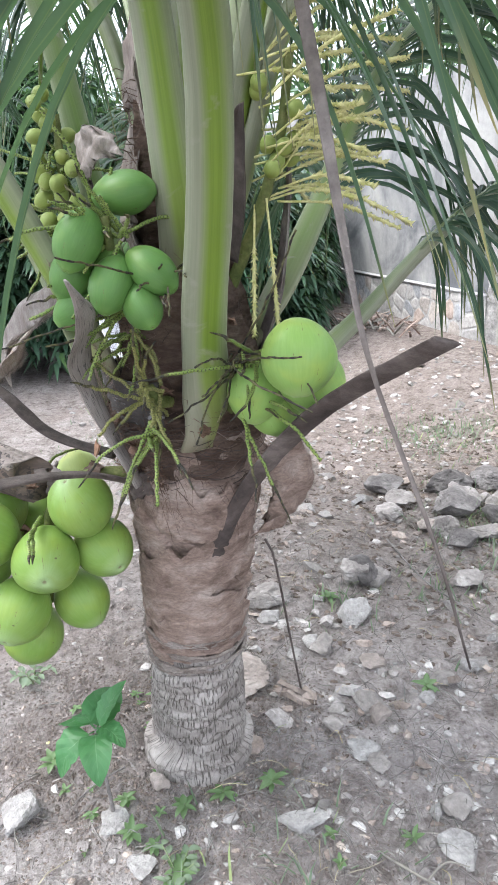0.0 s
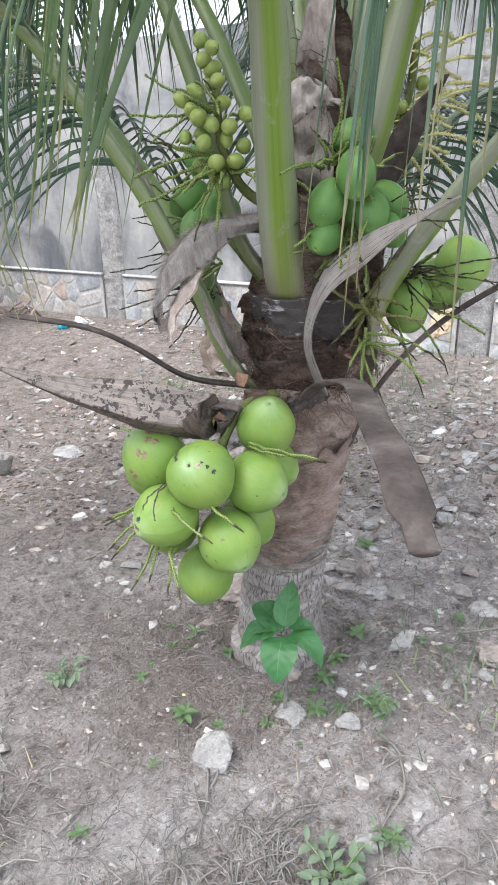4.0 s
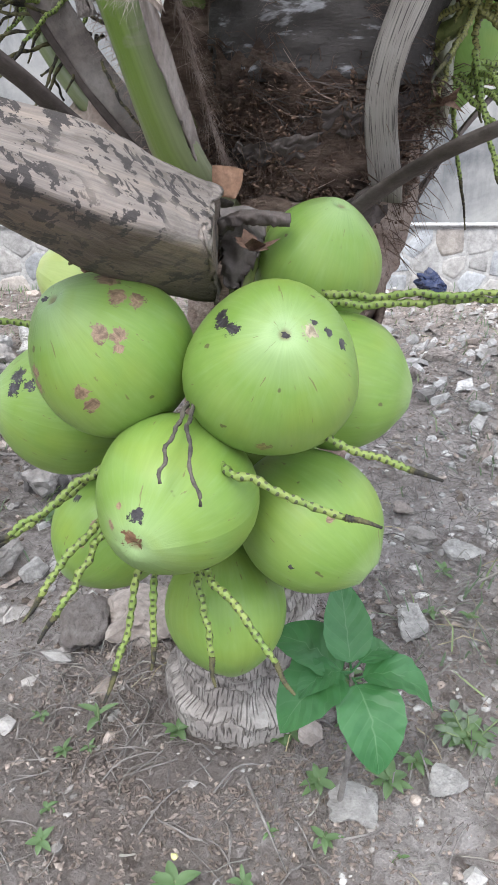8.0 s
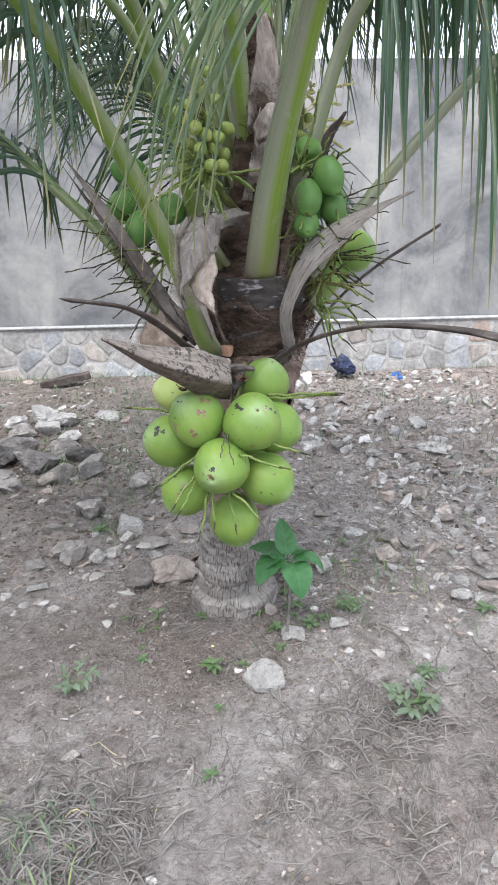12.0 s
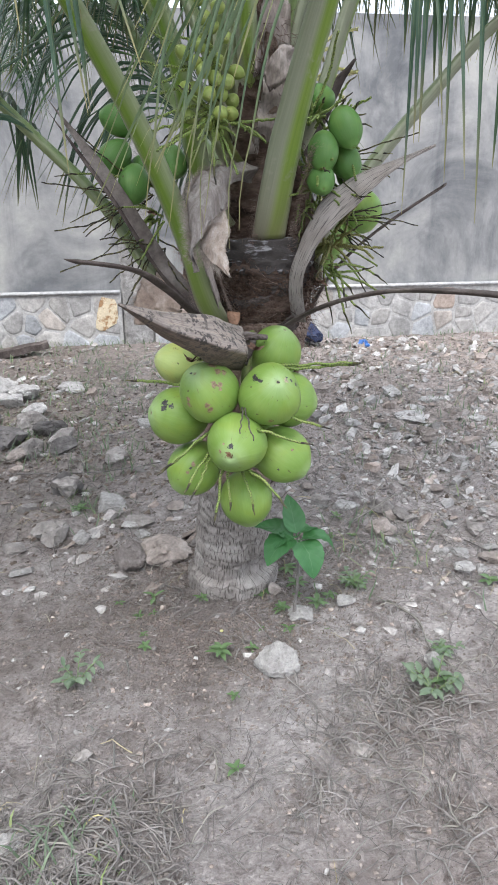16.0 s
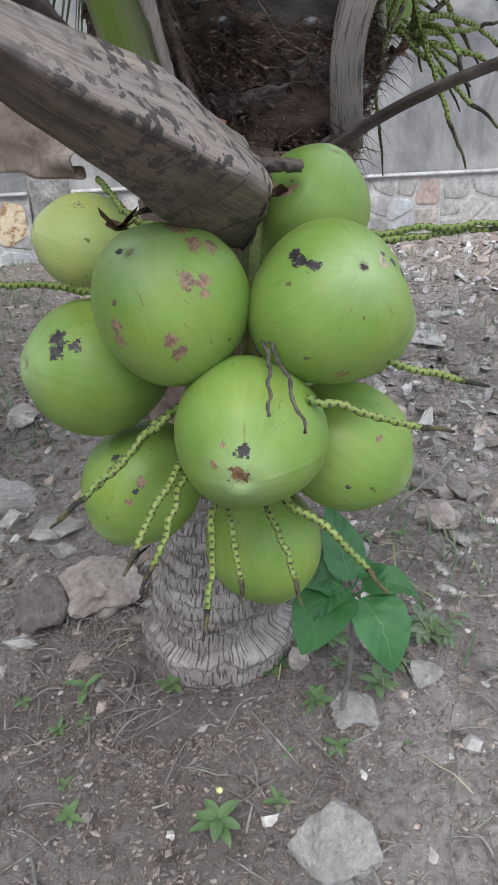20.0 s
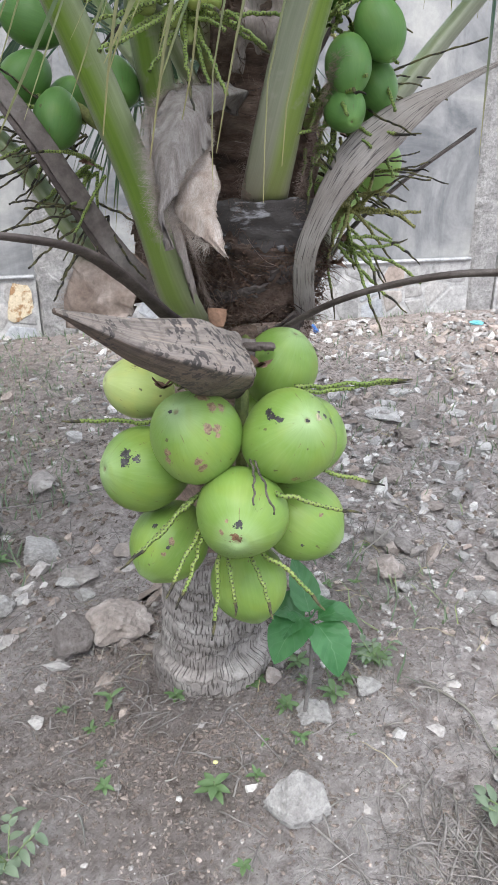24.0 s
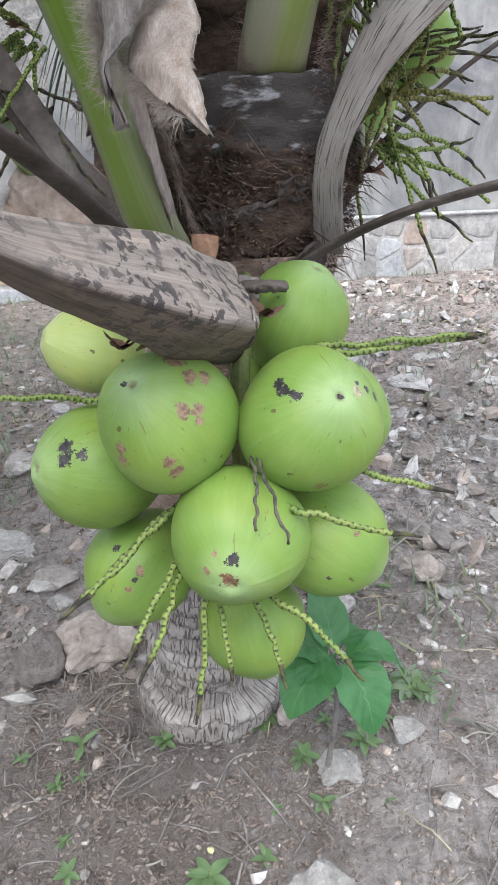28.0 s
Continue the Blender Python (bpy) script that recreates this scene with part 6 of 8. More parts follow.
def fringe(edge, n, length, away, seed, material=None):
    """Fine pale hairs standing off the margin of a torn sheath."""
    r = random.Random(seed)
    pts = spline(local(edge), 60)
    g = Geo()
    for i in range(int(n * 1.8)):
        q = r.uniform(0, 59.9)
        p = pts[int(q)].lerp(pts[int(q) + 1], q % 1)
        t = (pts[int(q) + 1] - pts[int(q)]).normalized()
        d = (Vector(away) + t * r.gauss(0, 0.6) + Vector((r.gauss(0, 0.3), r.gauss(0, 0.3), r.gauss(0, 0.3)))).normalized()
        ln, w = length * r.uniform(0.35, 1.1), r.uniform(0.00018, 0.00042)
        x = d.cross(t).normalized() * w
        y = t * w
        m, e = p + d * ln * 0.5 + t * r.gauss(0, ln * 0.15), p + d * ln + t * r.gauss(0, ln * 0.3) + Vector((0, 0, -0.25 * ln))
        p = p - d * 0.012
        g.add([p - y, p + y, m + y * 0.7, m - y * 0.7, e], [(0, 1, 2, 3), (3, 2, 4)])
        g.add([p - x, p + x, m + x * 0.7, m - x * 0.7, e], [(0, 1, 2, 3), (3, 2, 4)])
    tagged(part("fibre_fringe", g, material or M_hair, PALM), kind="stuff")


M_hair = grainy("pale_sheath_hair", (0.25, 0.205, 0.175), (0.38, 0.33, 0.29), (0.50, 0.45, 0.41), 20, 0.9, 0.2)
fringe([(0.03, -0.21, 1.378), (-0.055, -0.27, 1.357), (-0.10, -0.32, 1.317), (-0.112, -0.36, 1.273), (-0.111, -0.40, 1.213), (-0.105, -0.415, 1.15)], 900, 0.034, (-0.8, -0.3, 0.15), 1)
fringe([(0.0, -0.25, 1.345), (-0.055, -0.31, 1.315), (-0.075, -0.36, 1.27), (-0.09, -0.40, 1.22)], 420, 0.026, (-0.3, -0.7, 0.2), 2)
fringe([(-0.072, -0.37, 1.215), (-0.083, -0.385, 1.179), (-0.067, -0.43, 1.154), (-0.041, -0.46, 1.132)], 260, 0.030, (-0.8, -0.3, -0.3), 3)
# margins of the stalks at the front of the crown
fringe([(0.075, -0.195, 1.13), (0.080, -0.225, 1.23), (0.115, -0.30, 1.42)], 200, 0.035, (-0.9, 0.1, 0.2), 4, M_skirt)
fringe([(0.175, -0.195, 1.13), (0.185, -0.225, 1.23), (0.215, -0.30, 1.42)], 200, 0.035, (0.9, 0.1, 0.2), 5, M_skirt)
fringe([(0.06, -0.15, 0.95), (0.0, -0.185, 1.02), (-0.05, -0.23, 1.20)], 220, 0.060, (0.40, -0.25, -0.9), 6, M_skirt)
fringe([(-0.002, -0.275, 1.318), (-0.012, -0.338, 1.276), (-0.050, -0.384, 1.246), (-0.080, -0.413, 1.213)], 260, 0.012, (0.5, -0.6, 0.2), 11)
fringe([(-0.03, -0.15, 0.95), (-0.08, -0.18, 1.02), (-0.14, -0.22, 1.18)], 120, 0.03, (-0.7, -0.1, -0.3), 7, M_skirt)
fringe([(0.13, 0.22, 0.98), (0.13, 0.255, 0.89), (0.12, 0.24, 0.81), (0.10, 0.17, 0.75)], 260, 0.03, (0.1, 0.8, -0.3), 8)
fringe([(-0.18, 0.02, 1.12), (-0.235, 0.0, 1.05), (-0.265, 0.0, 0.985), (-0.265, 0.0, 0.935)], 200, 0.03, (-0.8, -0.2, -0.2), 9)
fibres()


def woven():
    """Strands of fibre that run round the stem under the leaf stalks."""
    r = random.Random(12)
    for name, material, n in (("woven_fibre", M_skirt, 40), ("woven_fibre", M_dead_dark, 170)):
        g = Geo()
        for i in range(n):
            z = r.choice((r.uniform(0.93, 1.085), r.uniform(1.02, 1.085), r.uniform(1.19, 1.5)))
            a0 = r.uniform(-2.5, 0.4)
            span = r.uniform(0.15, 0.75) * r.choice((-1, 1))
            tilt, sag = r.gauss(0, 0.03), r.uniform(-0.012, 0.006)
            pts = []
            for k in range(9):
                s = k / 8
                a = a0 + span * s
                h = z + tilt * s + sag * math.sin(math.pi * s)
                o = core_radius(h, a) + (0.020 if 0.95 < z < 1.09 else 0.004) + 0.006 * math.sin(7 * s + i)
                c = axis_at(h) - ORIGIN
                pts.append(Vector((c.x + o * math.cos(a), c.y + o * math.sin(a), h)))
            w = r.uniform(0.0003, 0.0009)
            g.add(*tube(pts, lambda s: (w * (1 - 0.5 * s),) * 2, 5))
        tagged(part(name, g, material, PALM), kind="stuff")


woven()
M_yellow_bract = grainy("yellow_bract", (0.42, 0.34, 0.08), (0.55, 0.46, 0.13), (0.62, 0.55, 0.22), 20, 0.7, 0.2, 0.003)
sheet([(0.006, -0.337, 0.955), (0.010, -0.352, 0.920), (0.014, -0.368, 0.878)], [(0.064, -0.335, 0.953), (0.055, -0.352, 0.915), (0.030, -0.368, 0.873)], M_dead, "split brown bract round the fruit stalk", 25, wave=0.012, thick=0.004, ragged=0.02, name="bract")
sheet([(0.000, -0.350, 0.931), (-0.004, -0.362, 0.905), (-0.004, -0.371, 0.880)], [(0.010, -0.352, 0.931), (0.006, -0.364, 0.905), (0.006, -0.372, 0.880)], M_yellow_bract, "yellow inside of a torn bract", 26, cols=4, rows=10, wave=0.003, name="bract")


# ---- stones, rubble and litter on the ground ----
def rock(x, y, size, flat, material, seed, label, group="", sink=0.25, turn=None):
    r = random.Random(seed)
    g = lumpy(size * 0.56, seed, 4 if size > 0.1 else 3, 0.5, flat, 0.04)
    ob = part("rock", g, material, None, "", smooth=False)
    lo = min(q[2] for q in g.v)
    ob.matrix_basis = pose(x, y, ground_z(x, y) - lo * (1 - sink), 0, 0, r.uniform(0, 360) if turn is None else turn) @ Matrix.Diagonal((1.12, 0.9, 1, 1))
    return tagged(ob, label, "rock", group)


M_rock_dark = grainy("dark_rubble_stone", (0.075, 0.070, 0.068), (0.14, 0.13, 0.125), (0.23, 0.22, 0.21), 9, 0.92, 0.7, 0.012, vary=0.25)
W, G, B = M_rock_white, M_rock_grey, M_rock_brown
rock(0.088, -0.555, 0.125, 0.62, W, 501, "pale rough limestone block on bare soil before the palm")
rock(-0.086, -1.44, 0.150, 0.60, W, 502, "large pale grey stone on bare soil")
rock(-0.750, -0.915, 0.150, 0.50, W, 503, "pale stone half buried in soil")
rock(-0.430, 0.650, 0.155, 0.60, W, 504, "white limestone block among rubble")
rock(-0.205, 0.150, 0.190, 0.48, B, 505, "smooth brown stone beside the trunk")
rock(-0.350, 0.125, 0.150, 0.75, M_soil, 506, "rough grey earthy clod beside the trunk")
rock(0.210, -0.330, 0.085, 0.35, W, 507, "flat tan stone by the seedling")
rock(0.362, -0.295, 0.075, 0.30, W, 508, "flat white stone by a weed")
rock(0.138, -0.205, 0.052, 0.70, B, 509, "small round pebble at the foot of the palm")
rock(0.535, -0.605, 0.062, 0.80, W, 510, "smooth white egg-shaped stone in weeds")
rock(0.996, -0.062, 0.120, 0.30, B, 511, "flat tan broken stone")
rock(-0.080, 1.53, 0.10, 0.5, G, 512, "grey stone among rubble")
MID = [(-0.596, -1.025, 0.075, 0.35, W), (0.211, -1.338, 0.100, 0.4, G), (0.980, 0.870, 0.130, 0.6, B), (1.255, 1.24, 0.140, 0.6, B), (0.893, 2.262, 0.16, 0.55, B),
       (-1.128, 1.197, 0.140, 0.5, G), (-0.735, 2.45, 0.13, 0.4, W), (-0.631, 0.76, 0.125, 0.9, G), (0.763, 0.341, 0.093, 0.5, G), (0.832, -0.139, 0.075, 0.35, W),
       (0.640, 0.190, 0.115, 0.4, B), (-1.08, 1.57, 0.24, 0.55, G), (0.207, 0.381, 0.098, 0.3, W), (0.098, 0.466, 0.085, 0.7, B)]
MID2 = [(0.387, 0.109, 0.055, 0.3, W), (0.694, 0.10, 0.030, 0.6, W), (0.733, 0.342, 0.075, 0.7, B), (-0.736, 1.481, 0.17, 0.5, G), (-0.916, 1.734, 0.20, 0.7, G),
        (0.015, 0.751, 0.085, 0.5, G), (-0.019, 0.882, 0.075, 0.5, W), (0.180, 0.96, 0.095, 0.75, W), (0.255, 1.03, 0.095, 0.75, W), (-0.048, 1.284, 0.11, 0.6, W),
        (-0.533, 0.344, 0.08, 0.6, W), (-0.645, 0.355, 0.115, 0.5, G), (-0.788, 2.563, 0.15, 0.4, W), (-2.109, 0.64, 0.17, 0.8, G), (-1.979, 0.167, 0.15, 0.3, W)]
MID4 = [(-1.24, 2.52, 0.20, 0.7, W), (-1.06, 2.36, 0.17, 0.8, W), (-0.96, 2.02, 0.15, 0.6, W), (-1.36, 2.36, 0.16, 0.7, W), (0.55, 2.55, 0.14, 0.6, B), (0.66, 2.62, 0.12, 0.7, W), (1.30, 1.62, 0.22, 0.12, W), (1.55, 1.95, 0.20, 0.15, W), (0.60, 1.75, 0.20, 0.14, W)]
MID3 = [(-1.924, 0.995, 0.20, 0.2, W), (-1.20, 2.33, 0.15, 0.6, W), (-1.10, 2.20, 0.14, 0.7, W), (-1.30, 2.15, 0.16, 0.6, G), (-0.90, 1.35, 0.15, 0.8, G), (-1.25, 1.30, 0.16, 0.5, G),
        (0.55, 0.45, 0.07, 0.4, W), (0.45, 0.70, 0.08, 0.35, B), (1.50, 0.85, 0.10, 0.3, W), (1.70, 1.55, 0.12, 0.3, W), (0.90, 1.50, 0.10, 0.5, W), (1.35, 2.10, 0.14, 0.4, W),
        (0.85, -0.55, 0.05, 0.5, W), (1.15, 0.35, 0.06, 0.4, W), (1.05, 0.60, 0.08, 0.35, B)]
MID5 = [(0.631, 0.221, 0.112, 0.6, B), (0.727, 0.385, 0.11, 0.55, G), (0.879, -0.019, 0.085, 0.25, W), (0.679, 0.109, 0.042, 0.5, W), (1.022, 0.032, 0.06, 0.4, W), (1.017, 0.17, 0.085, 0.5, G), (-0.607, 0.846, 0.10, 0.6, G), (0.473, 0.495, 0.08, 0.5, G), (0.899, -0.145, 0.05, 0.5, W),
        (0.829, 0.012, 0.05, 0.4, W), (0.798, 0.30, 0.07, 0.5, G), (-1.607, -0.447, 0.11, 0.4, W), (-0.433, -0.809, 0.053, 0.5, G), (0.378, 0.115, 0.10, 0.3, W), (0.056, 0.474, 0.105, 0.6, G), (0.083, 0.645, 0.065, 0.4, W), (0.271, 0.386, 0.07, 0.4, G), (0.551, 0.438, 0.10, 0.4, W),
        (0.087, 0.327, 0.09, 0.5, G), (-0.149, 0.583, 0.10, 0.35, B), (-0.295, 0.472, 0.10, 0.45, G), (-0.937, 1.296, 0.12, 0.5, B), (-0.439, 1.17, 0.13, 0.6, G), (-0.283, 1.618, 0.10, 0.5, W), (-0.30, 0.354, 0.055, 0.5, W), (-0.349, 0.442, 0.07, 0.5, W), (0.647, 0.085, 0.058, 0.5, W),
        (0.237, -0.879, 0.05, 0.4, G), (-0.669, 0.405, 0.14, 0.5, G), (-0.785, 0.29, 0.10, 0.4, G), (0.184, -1.561, 0.07, 0.5, G), (0.546, -1.186, 0.045, 0.6, W)]
for i, (x, y, s, f, m) in enumerate(MID + MID2 + MID3 + MID4 + MID5):
    kind = {id(W): "pale broken limestone", id(G): "grey field stone", id(B): "brown field stone"}[id(m)]
    rock(x, y, s, f, m, 520 + i, kind + " lying on dry stony soil", "stones on the soil")


def gravel():
    """Uncounted chips, pebbles and clods."""
    r = random.Random(77)
    shapes = [lumpy(1.0, 900 + k, 1, 0.7, 0.55, 0.2) for k in range(12)]
    sets = {"pale_gravel": (Geo(), M_chip_pale), "grey_gravel": (Geo(), M_chip_grey), "brown_gravel": (Geo(), M_chip_brown), "soil_crumbs": (Geo(), M_soil), "dark_crumbs": (Geo(), M_crumb), "leaf_debris": (Geo(), M_debris)}

    def put(x, y, s, key):
        g = r.choice(shapes)
        a = r.uniform(0, 6.28)
        ca, sa, st = math.cos(a) * s, math.sin(a) * s, r.uniform(0.6, 1.5)
        z = ground_z(x, y) + s * 0.10
        fl = r.uniform(0.5, 1.4)
        sets[key][0].add([(x + ca * v[0] * st - sa * v[1], y + sa * v[0] * st + ca * v[1], z + v[2] * s * fl) for v in g.v], g.f)

    for i in range(4200):
        x, y = r.uniform(-0.2, 3.8), 0.2 + 3.75 * r.random() ** 0.8
        if noise.noise(Vector((x * 0.9, y * 0.9, 4))) < -0.25 - 0.2 * r.random():
            continue
        put(x, y, 0.004 + 0.026 * r.random() ** 4, r.choices(("pale_gravel", "brown_gravel", "grey_gravel"), (5, 4, 2))[0])
    for i in range(3200):
        x, y = r.uniform(-4.5, 0.4), r.uniform(-0.2, 3.9)
        put(x, y, 0.006 + 0.028 * r.random() ** 3, r.choices(("pale_gravel", "brown_gravel", "grey_gravel"), (2, 3, 4))[0])
    for i in range(5200):
        x, y = r.uniform(-1.4, 1.9), r.uniform(-1.7, 0.8)
        put(x, y, 0.003 + 0.011 * r.random() ** 3, r.choices(("pale_gravel", "brown_gravel", "grey_gravel", "soil_crumbs"), (0.7, 2, 2, 6))[0])
    for i in range(2600):
        a, d = r.uniform(0, 6.28), 0.14 + abs(r.gauss(0, 0.28))
        put(0.02 + d * math.cos(a), -0.06 + d * math.sin(a), 0.003 + 0.006 * r.random() ** 2, r.choices(("brown_gravel", "grey_gravel", "soil_crumbs"), (2, 1, 5))[0])
    for i in range(1300):
        x, y = r.uniform(0.3, 1.6), r.uniform(-0.5, 1.3)
        put(x, y, 0.004 + 0.020 * r.random() ** 3, r.choices(("pale_gravel", "brown_gravel", "grey_gravel"), (3, 2, 2))[0])
    for i in range(2600):
        x, y = r.uniform(0.22, 1.5), r.uniform(-0.15, 1.5)
        put(x, y, 0.003 + 0.012 * r.random() ** 3, r.choices(("pale_gravel", "brown_gravel", "soil_crumbs"), (3, 2, 3))[0])

    def shard(x, y, s, key):
        """A flat broken flake of stone lying askew."""
        k = r.randint(4, 6)
        a0 = r.uniform(0, 6.28)
        lean = Vector((r.gauss(0, 0.45), r.gauss(0, 0.45), 1)).normalized()
        u = lean.orthogonal().normalized()
        w = lean.cross(u)
        st = r.uniform(0.25, 0.85)
        o = Vector((x, y, ground_z(x, y) + s * 0.10))
        ring = []
        for i in range(k):
            a = a0 + 6.28 * (i + r.uniform(-0.3, 0.3)) / k
            q = r.uniform(0.7, 1.15) * s
            ring.append(u * math.cos(a) * q + w * math.sin(a) * q * st)
        h = lean * s * r.uniform(0.10, 0.3)
        v = [o + q - h for q in ring] + [o + q * 0.88 + h + lean * s * r.uniform(-0.06, 0.06) for q in ring]
        sets[key][0].add(v, [tuple(range(k, 2 * k))] + [(i, (i + 1) % k, k + (i + 1) % k, k + i) for i in range(k)])

    for i in range(4600):
        x, y = r.uniform(-0.1, 4.2), 0.25 + 3.65 * r.random() ** 0.85
        if noise.noise(Vector((x * 1.1, y * 1.1, 9))) < -0.1 - 0.3 * r.random():
            continue
        shard(x, y, 0.010 + 0.062 * r.random() ** 2.6, r.choices(("pale_gravel", "brown_gravel", "grey_gravel", "soil_crumbs"), (5, 3, 2, 2))[0])
    for i in range(2600):
        x, y = r.uniform(0.6, 3.6), r.uniform(-0.3, 2.8)
        if noise.noise(Vector((x * 1.4, y * 1.4, 21))) < -0.05 + 0.3 * r.random() - 0.1 * x:
            continue
        shard(x, y, 0.007 + 0.034 * r.random() ** 3, r.choices(("pale_gravel", "brown_gravel"), (5, 1))[0])
    for i in range(900):
        x, y = r.uniform(-4.5, 0.2), r.uniform(0.0, 3.9)
        shard(x, y, 0.010 + 0.050 * r.random() ** 3, r.choices(("pale_gravel", "brown_gravel", "grey_gravel"), (4, 3, 3))[0])
    for i in range(260):
        x, y = r.uniform(-1.2, 1.9), r.uniform(-1.6, 0.4)
        shard(x, y, 0.005 + 0.016 * r.random() ** 2.5, r.choices(("pale_gravel", "brown_gravel", "grey_gravel"), (4, 3, 2))[0])
    for i in range(9000):
        x, y = r.uniform(-3.5, 3.5), r.uniform(-1.9, 3.8)
        if noise.noise(Vector((x * 1.6, y * 1.6, 2))) < -0.05 + 0.3 * r.random():
            continue
        put(x, y, 0.004 + 0.022 * r.random() ** 3, "soil_crumbs")
    for i in range(9000):
        x, y = r.uniform(-3.5, 3.6), 0.25 + 3.55 * r.random()
        if noise.noise(Vector((x * 1.3, y * 1.3, 15))) < -0.1 + 0.35 * r.random():
            continue
        shard(x, y, 0.005 + 0.018 * r.random() ** 2, "leaf_debris")
    for i in range(3600):
        x, y = r.gauss(-1.2, 0.7), r.uniform(0.2, 2.9)
        shard(x, y, 0.004 + 0.020 * r.random() ** 2, "leaf_debris")
    for i in range(2600):
        x, y = r.uniform(-1.3, 1.5), r.uniform(-1.8, 0.5)
        if noise.noise(Vector((x * 2.1, y * 2.1, 31))) > -0.1 + 0.4 * r.random():
            put(x, y, 0.006 + 0.018 * r.random() ** 2.2, "soil_crumbs")
    for i in range(9000):
        x, y = r.gauss(0.05, 0.55), r.gauss(-0.45, 0.38)
        if (x - 0.02) ** 2 + (y + 0.06) ** 2 < 0.022:
            continue
        put(x, y, 0.0018 + 0.006 * r.random() ** 3, r.choices(("soil_crumbs", "dark_crumbs", "brown_gravel"), (4, 5, 1))[0])
    # darker loose earth under the mats of dry stems
    for cx, cy, sd in ((0.45, -0.78, 0.10), (0.27, -0.90, 0.09), (0.62, -1.0, 0.10), (0.10, -1.02, 0.07), (0.36, -1.16, 0.09), (0.78, -0.70, 0.10), (-0.45, -1.08, 0.13), (0.05, -1.42, 0.10), (0.33, -0.70, 0.07), (-0.2, -0.75, 0.12), (-0.5, -0.5, 0.14)):
        for i in range(330):
            put(r.gauss(cx, sd), r.gauss(cy, sd), 0.002 + 0.009 * r.random() ** 2.5, r.choices(("soil_crumbs", "dark_crumbs"), (2, 3))[0])
    labels = {"dark_crumbs": "darker crumbs of soil", "leaf_debris": "dark brown leaf and husk debris", "pale_gravel": "pale limestone chips scattered over soil", "grey_gravel": "grey pebbles scattered over soil", "brown_gravel": "brown pebbles scattered over soil", "soil_crumbs": "crumbs and clods of dry soil"}
    for key, (g, m) in sets.items():
        tagged(part(key, g, m, smooth=False), labels[key], "gravel", kind="stuff")


gravel()


def blade(g, p, d, ln, w, bend, r):
    x = d.cross(Vector((0, 0, 1)))
    x = (x.normalized() if x.length > 0.01 else Vector((1, 0, 0))) * w
    a = p + d * ln * 0.5 + Vector((0, 0, bend * 0.5))
    b = p + d * ln + Vector((r.gauss(0, ln * 0.12), r.gauss(0, ln * 0.12), 0))
    g.add([p - x, p + x, a + x * 0.8, a - x * 0.8, b], [(0, 1, 2, 3), (3, 2, 4)])


def wisp(g, p, a, ln, w, r, lift=0.015):
    """A thin curved dry stem lying on the soil."""
    v, f = [], []
    k = r.gauss(0, 0.6) / ln * 0.25
    n = 5
    x, y = p
    for i in range(n + 1):
        s = i / n
        z = ground_z(x, y) + 0.003 + lift * math.sin(math.pi * s) * r.uniform(0.6, 1.0)
        ox, oy = -math.sin(a) * w * (1 - 0.6 * s), math.cos(a) * w * (1 - 0.6 * s)
        v += [(x - ox, y - oy, z), (x, y, z + w * 0.8), (x + ox, y + oy, z)]
        x += math.cos(a) * ln / n
        y += math.sin(a) * ln / n
        a += k * ln / n * 4
    for i in range(n):
        for q in (0, 1):
            f.append((i * 3 + q, i * 3 + q + 1, i * 3 + q + 4, i * 3 + q + 3))
    g.add(v, f)


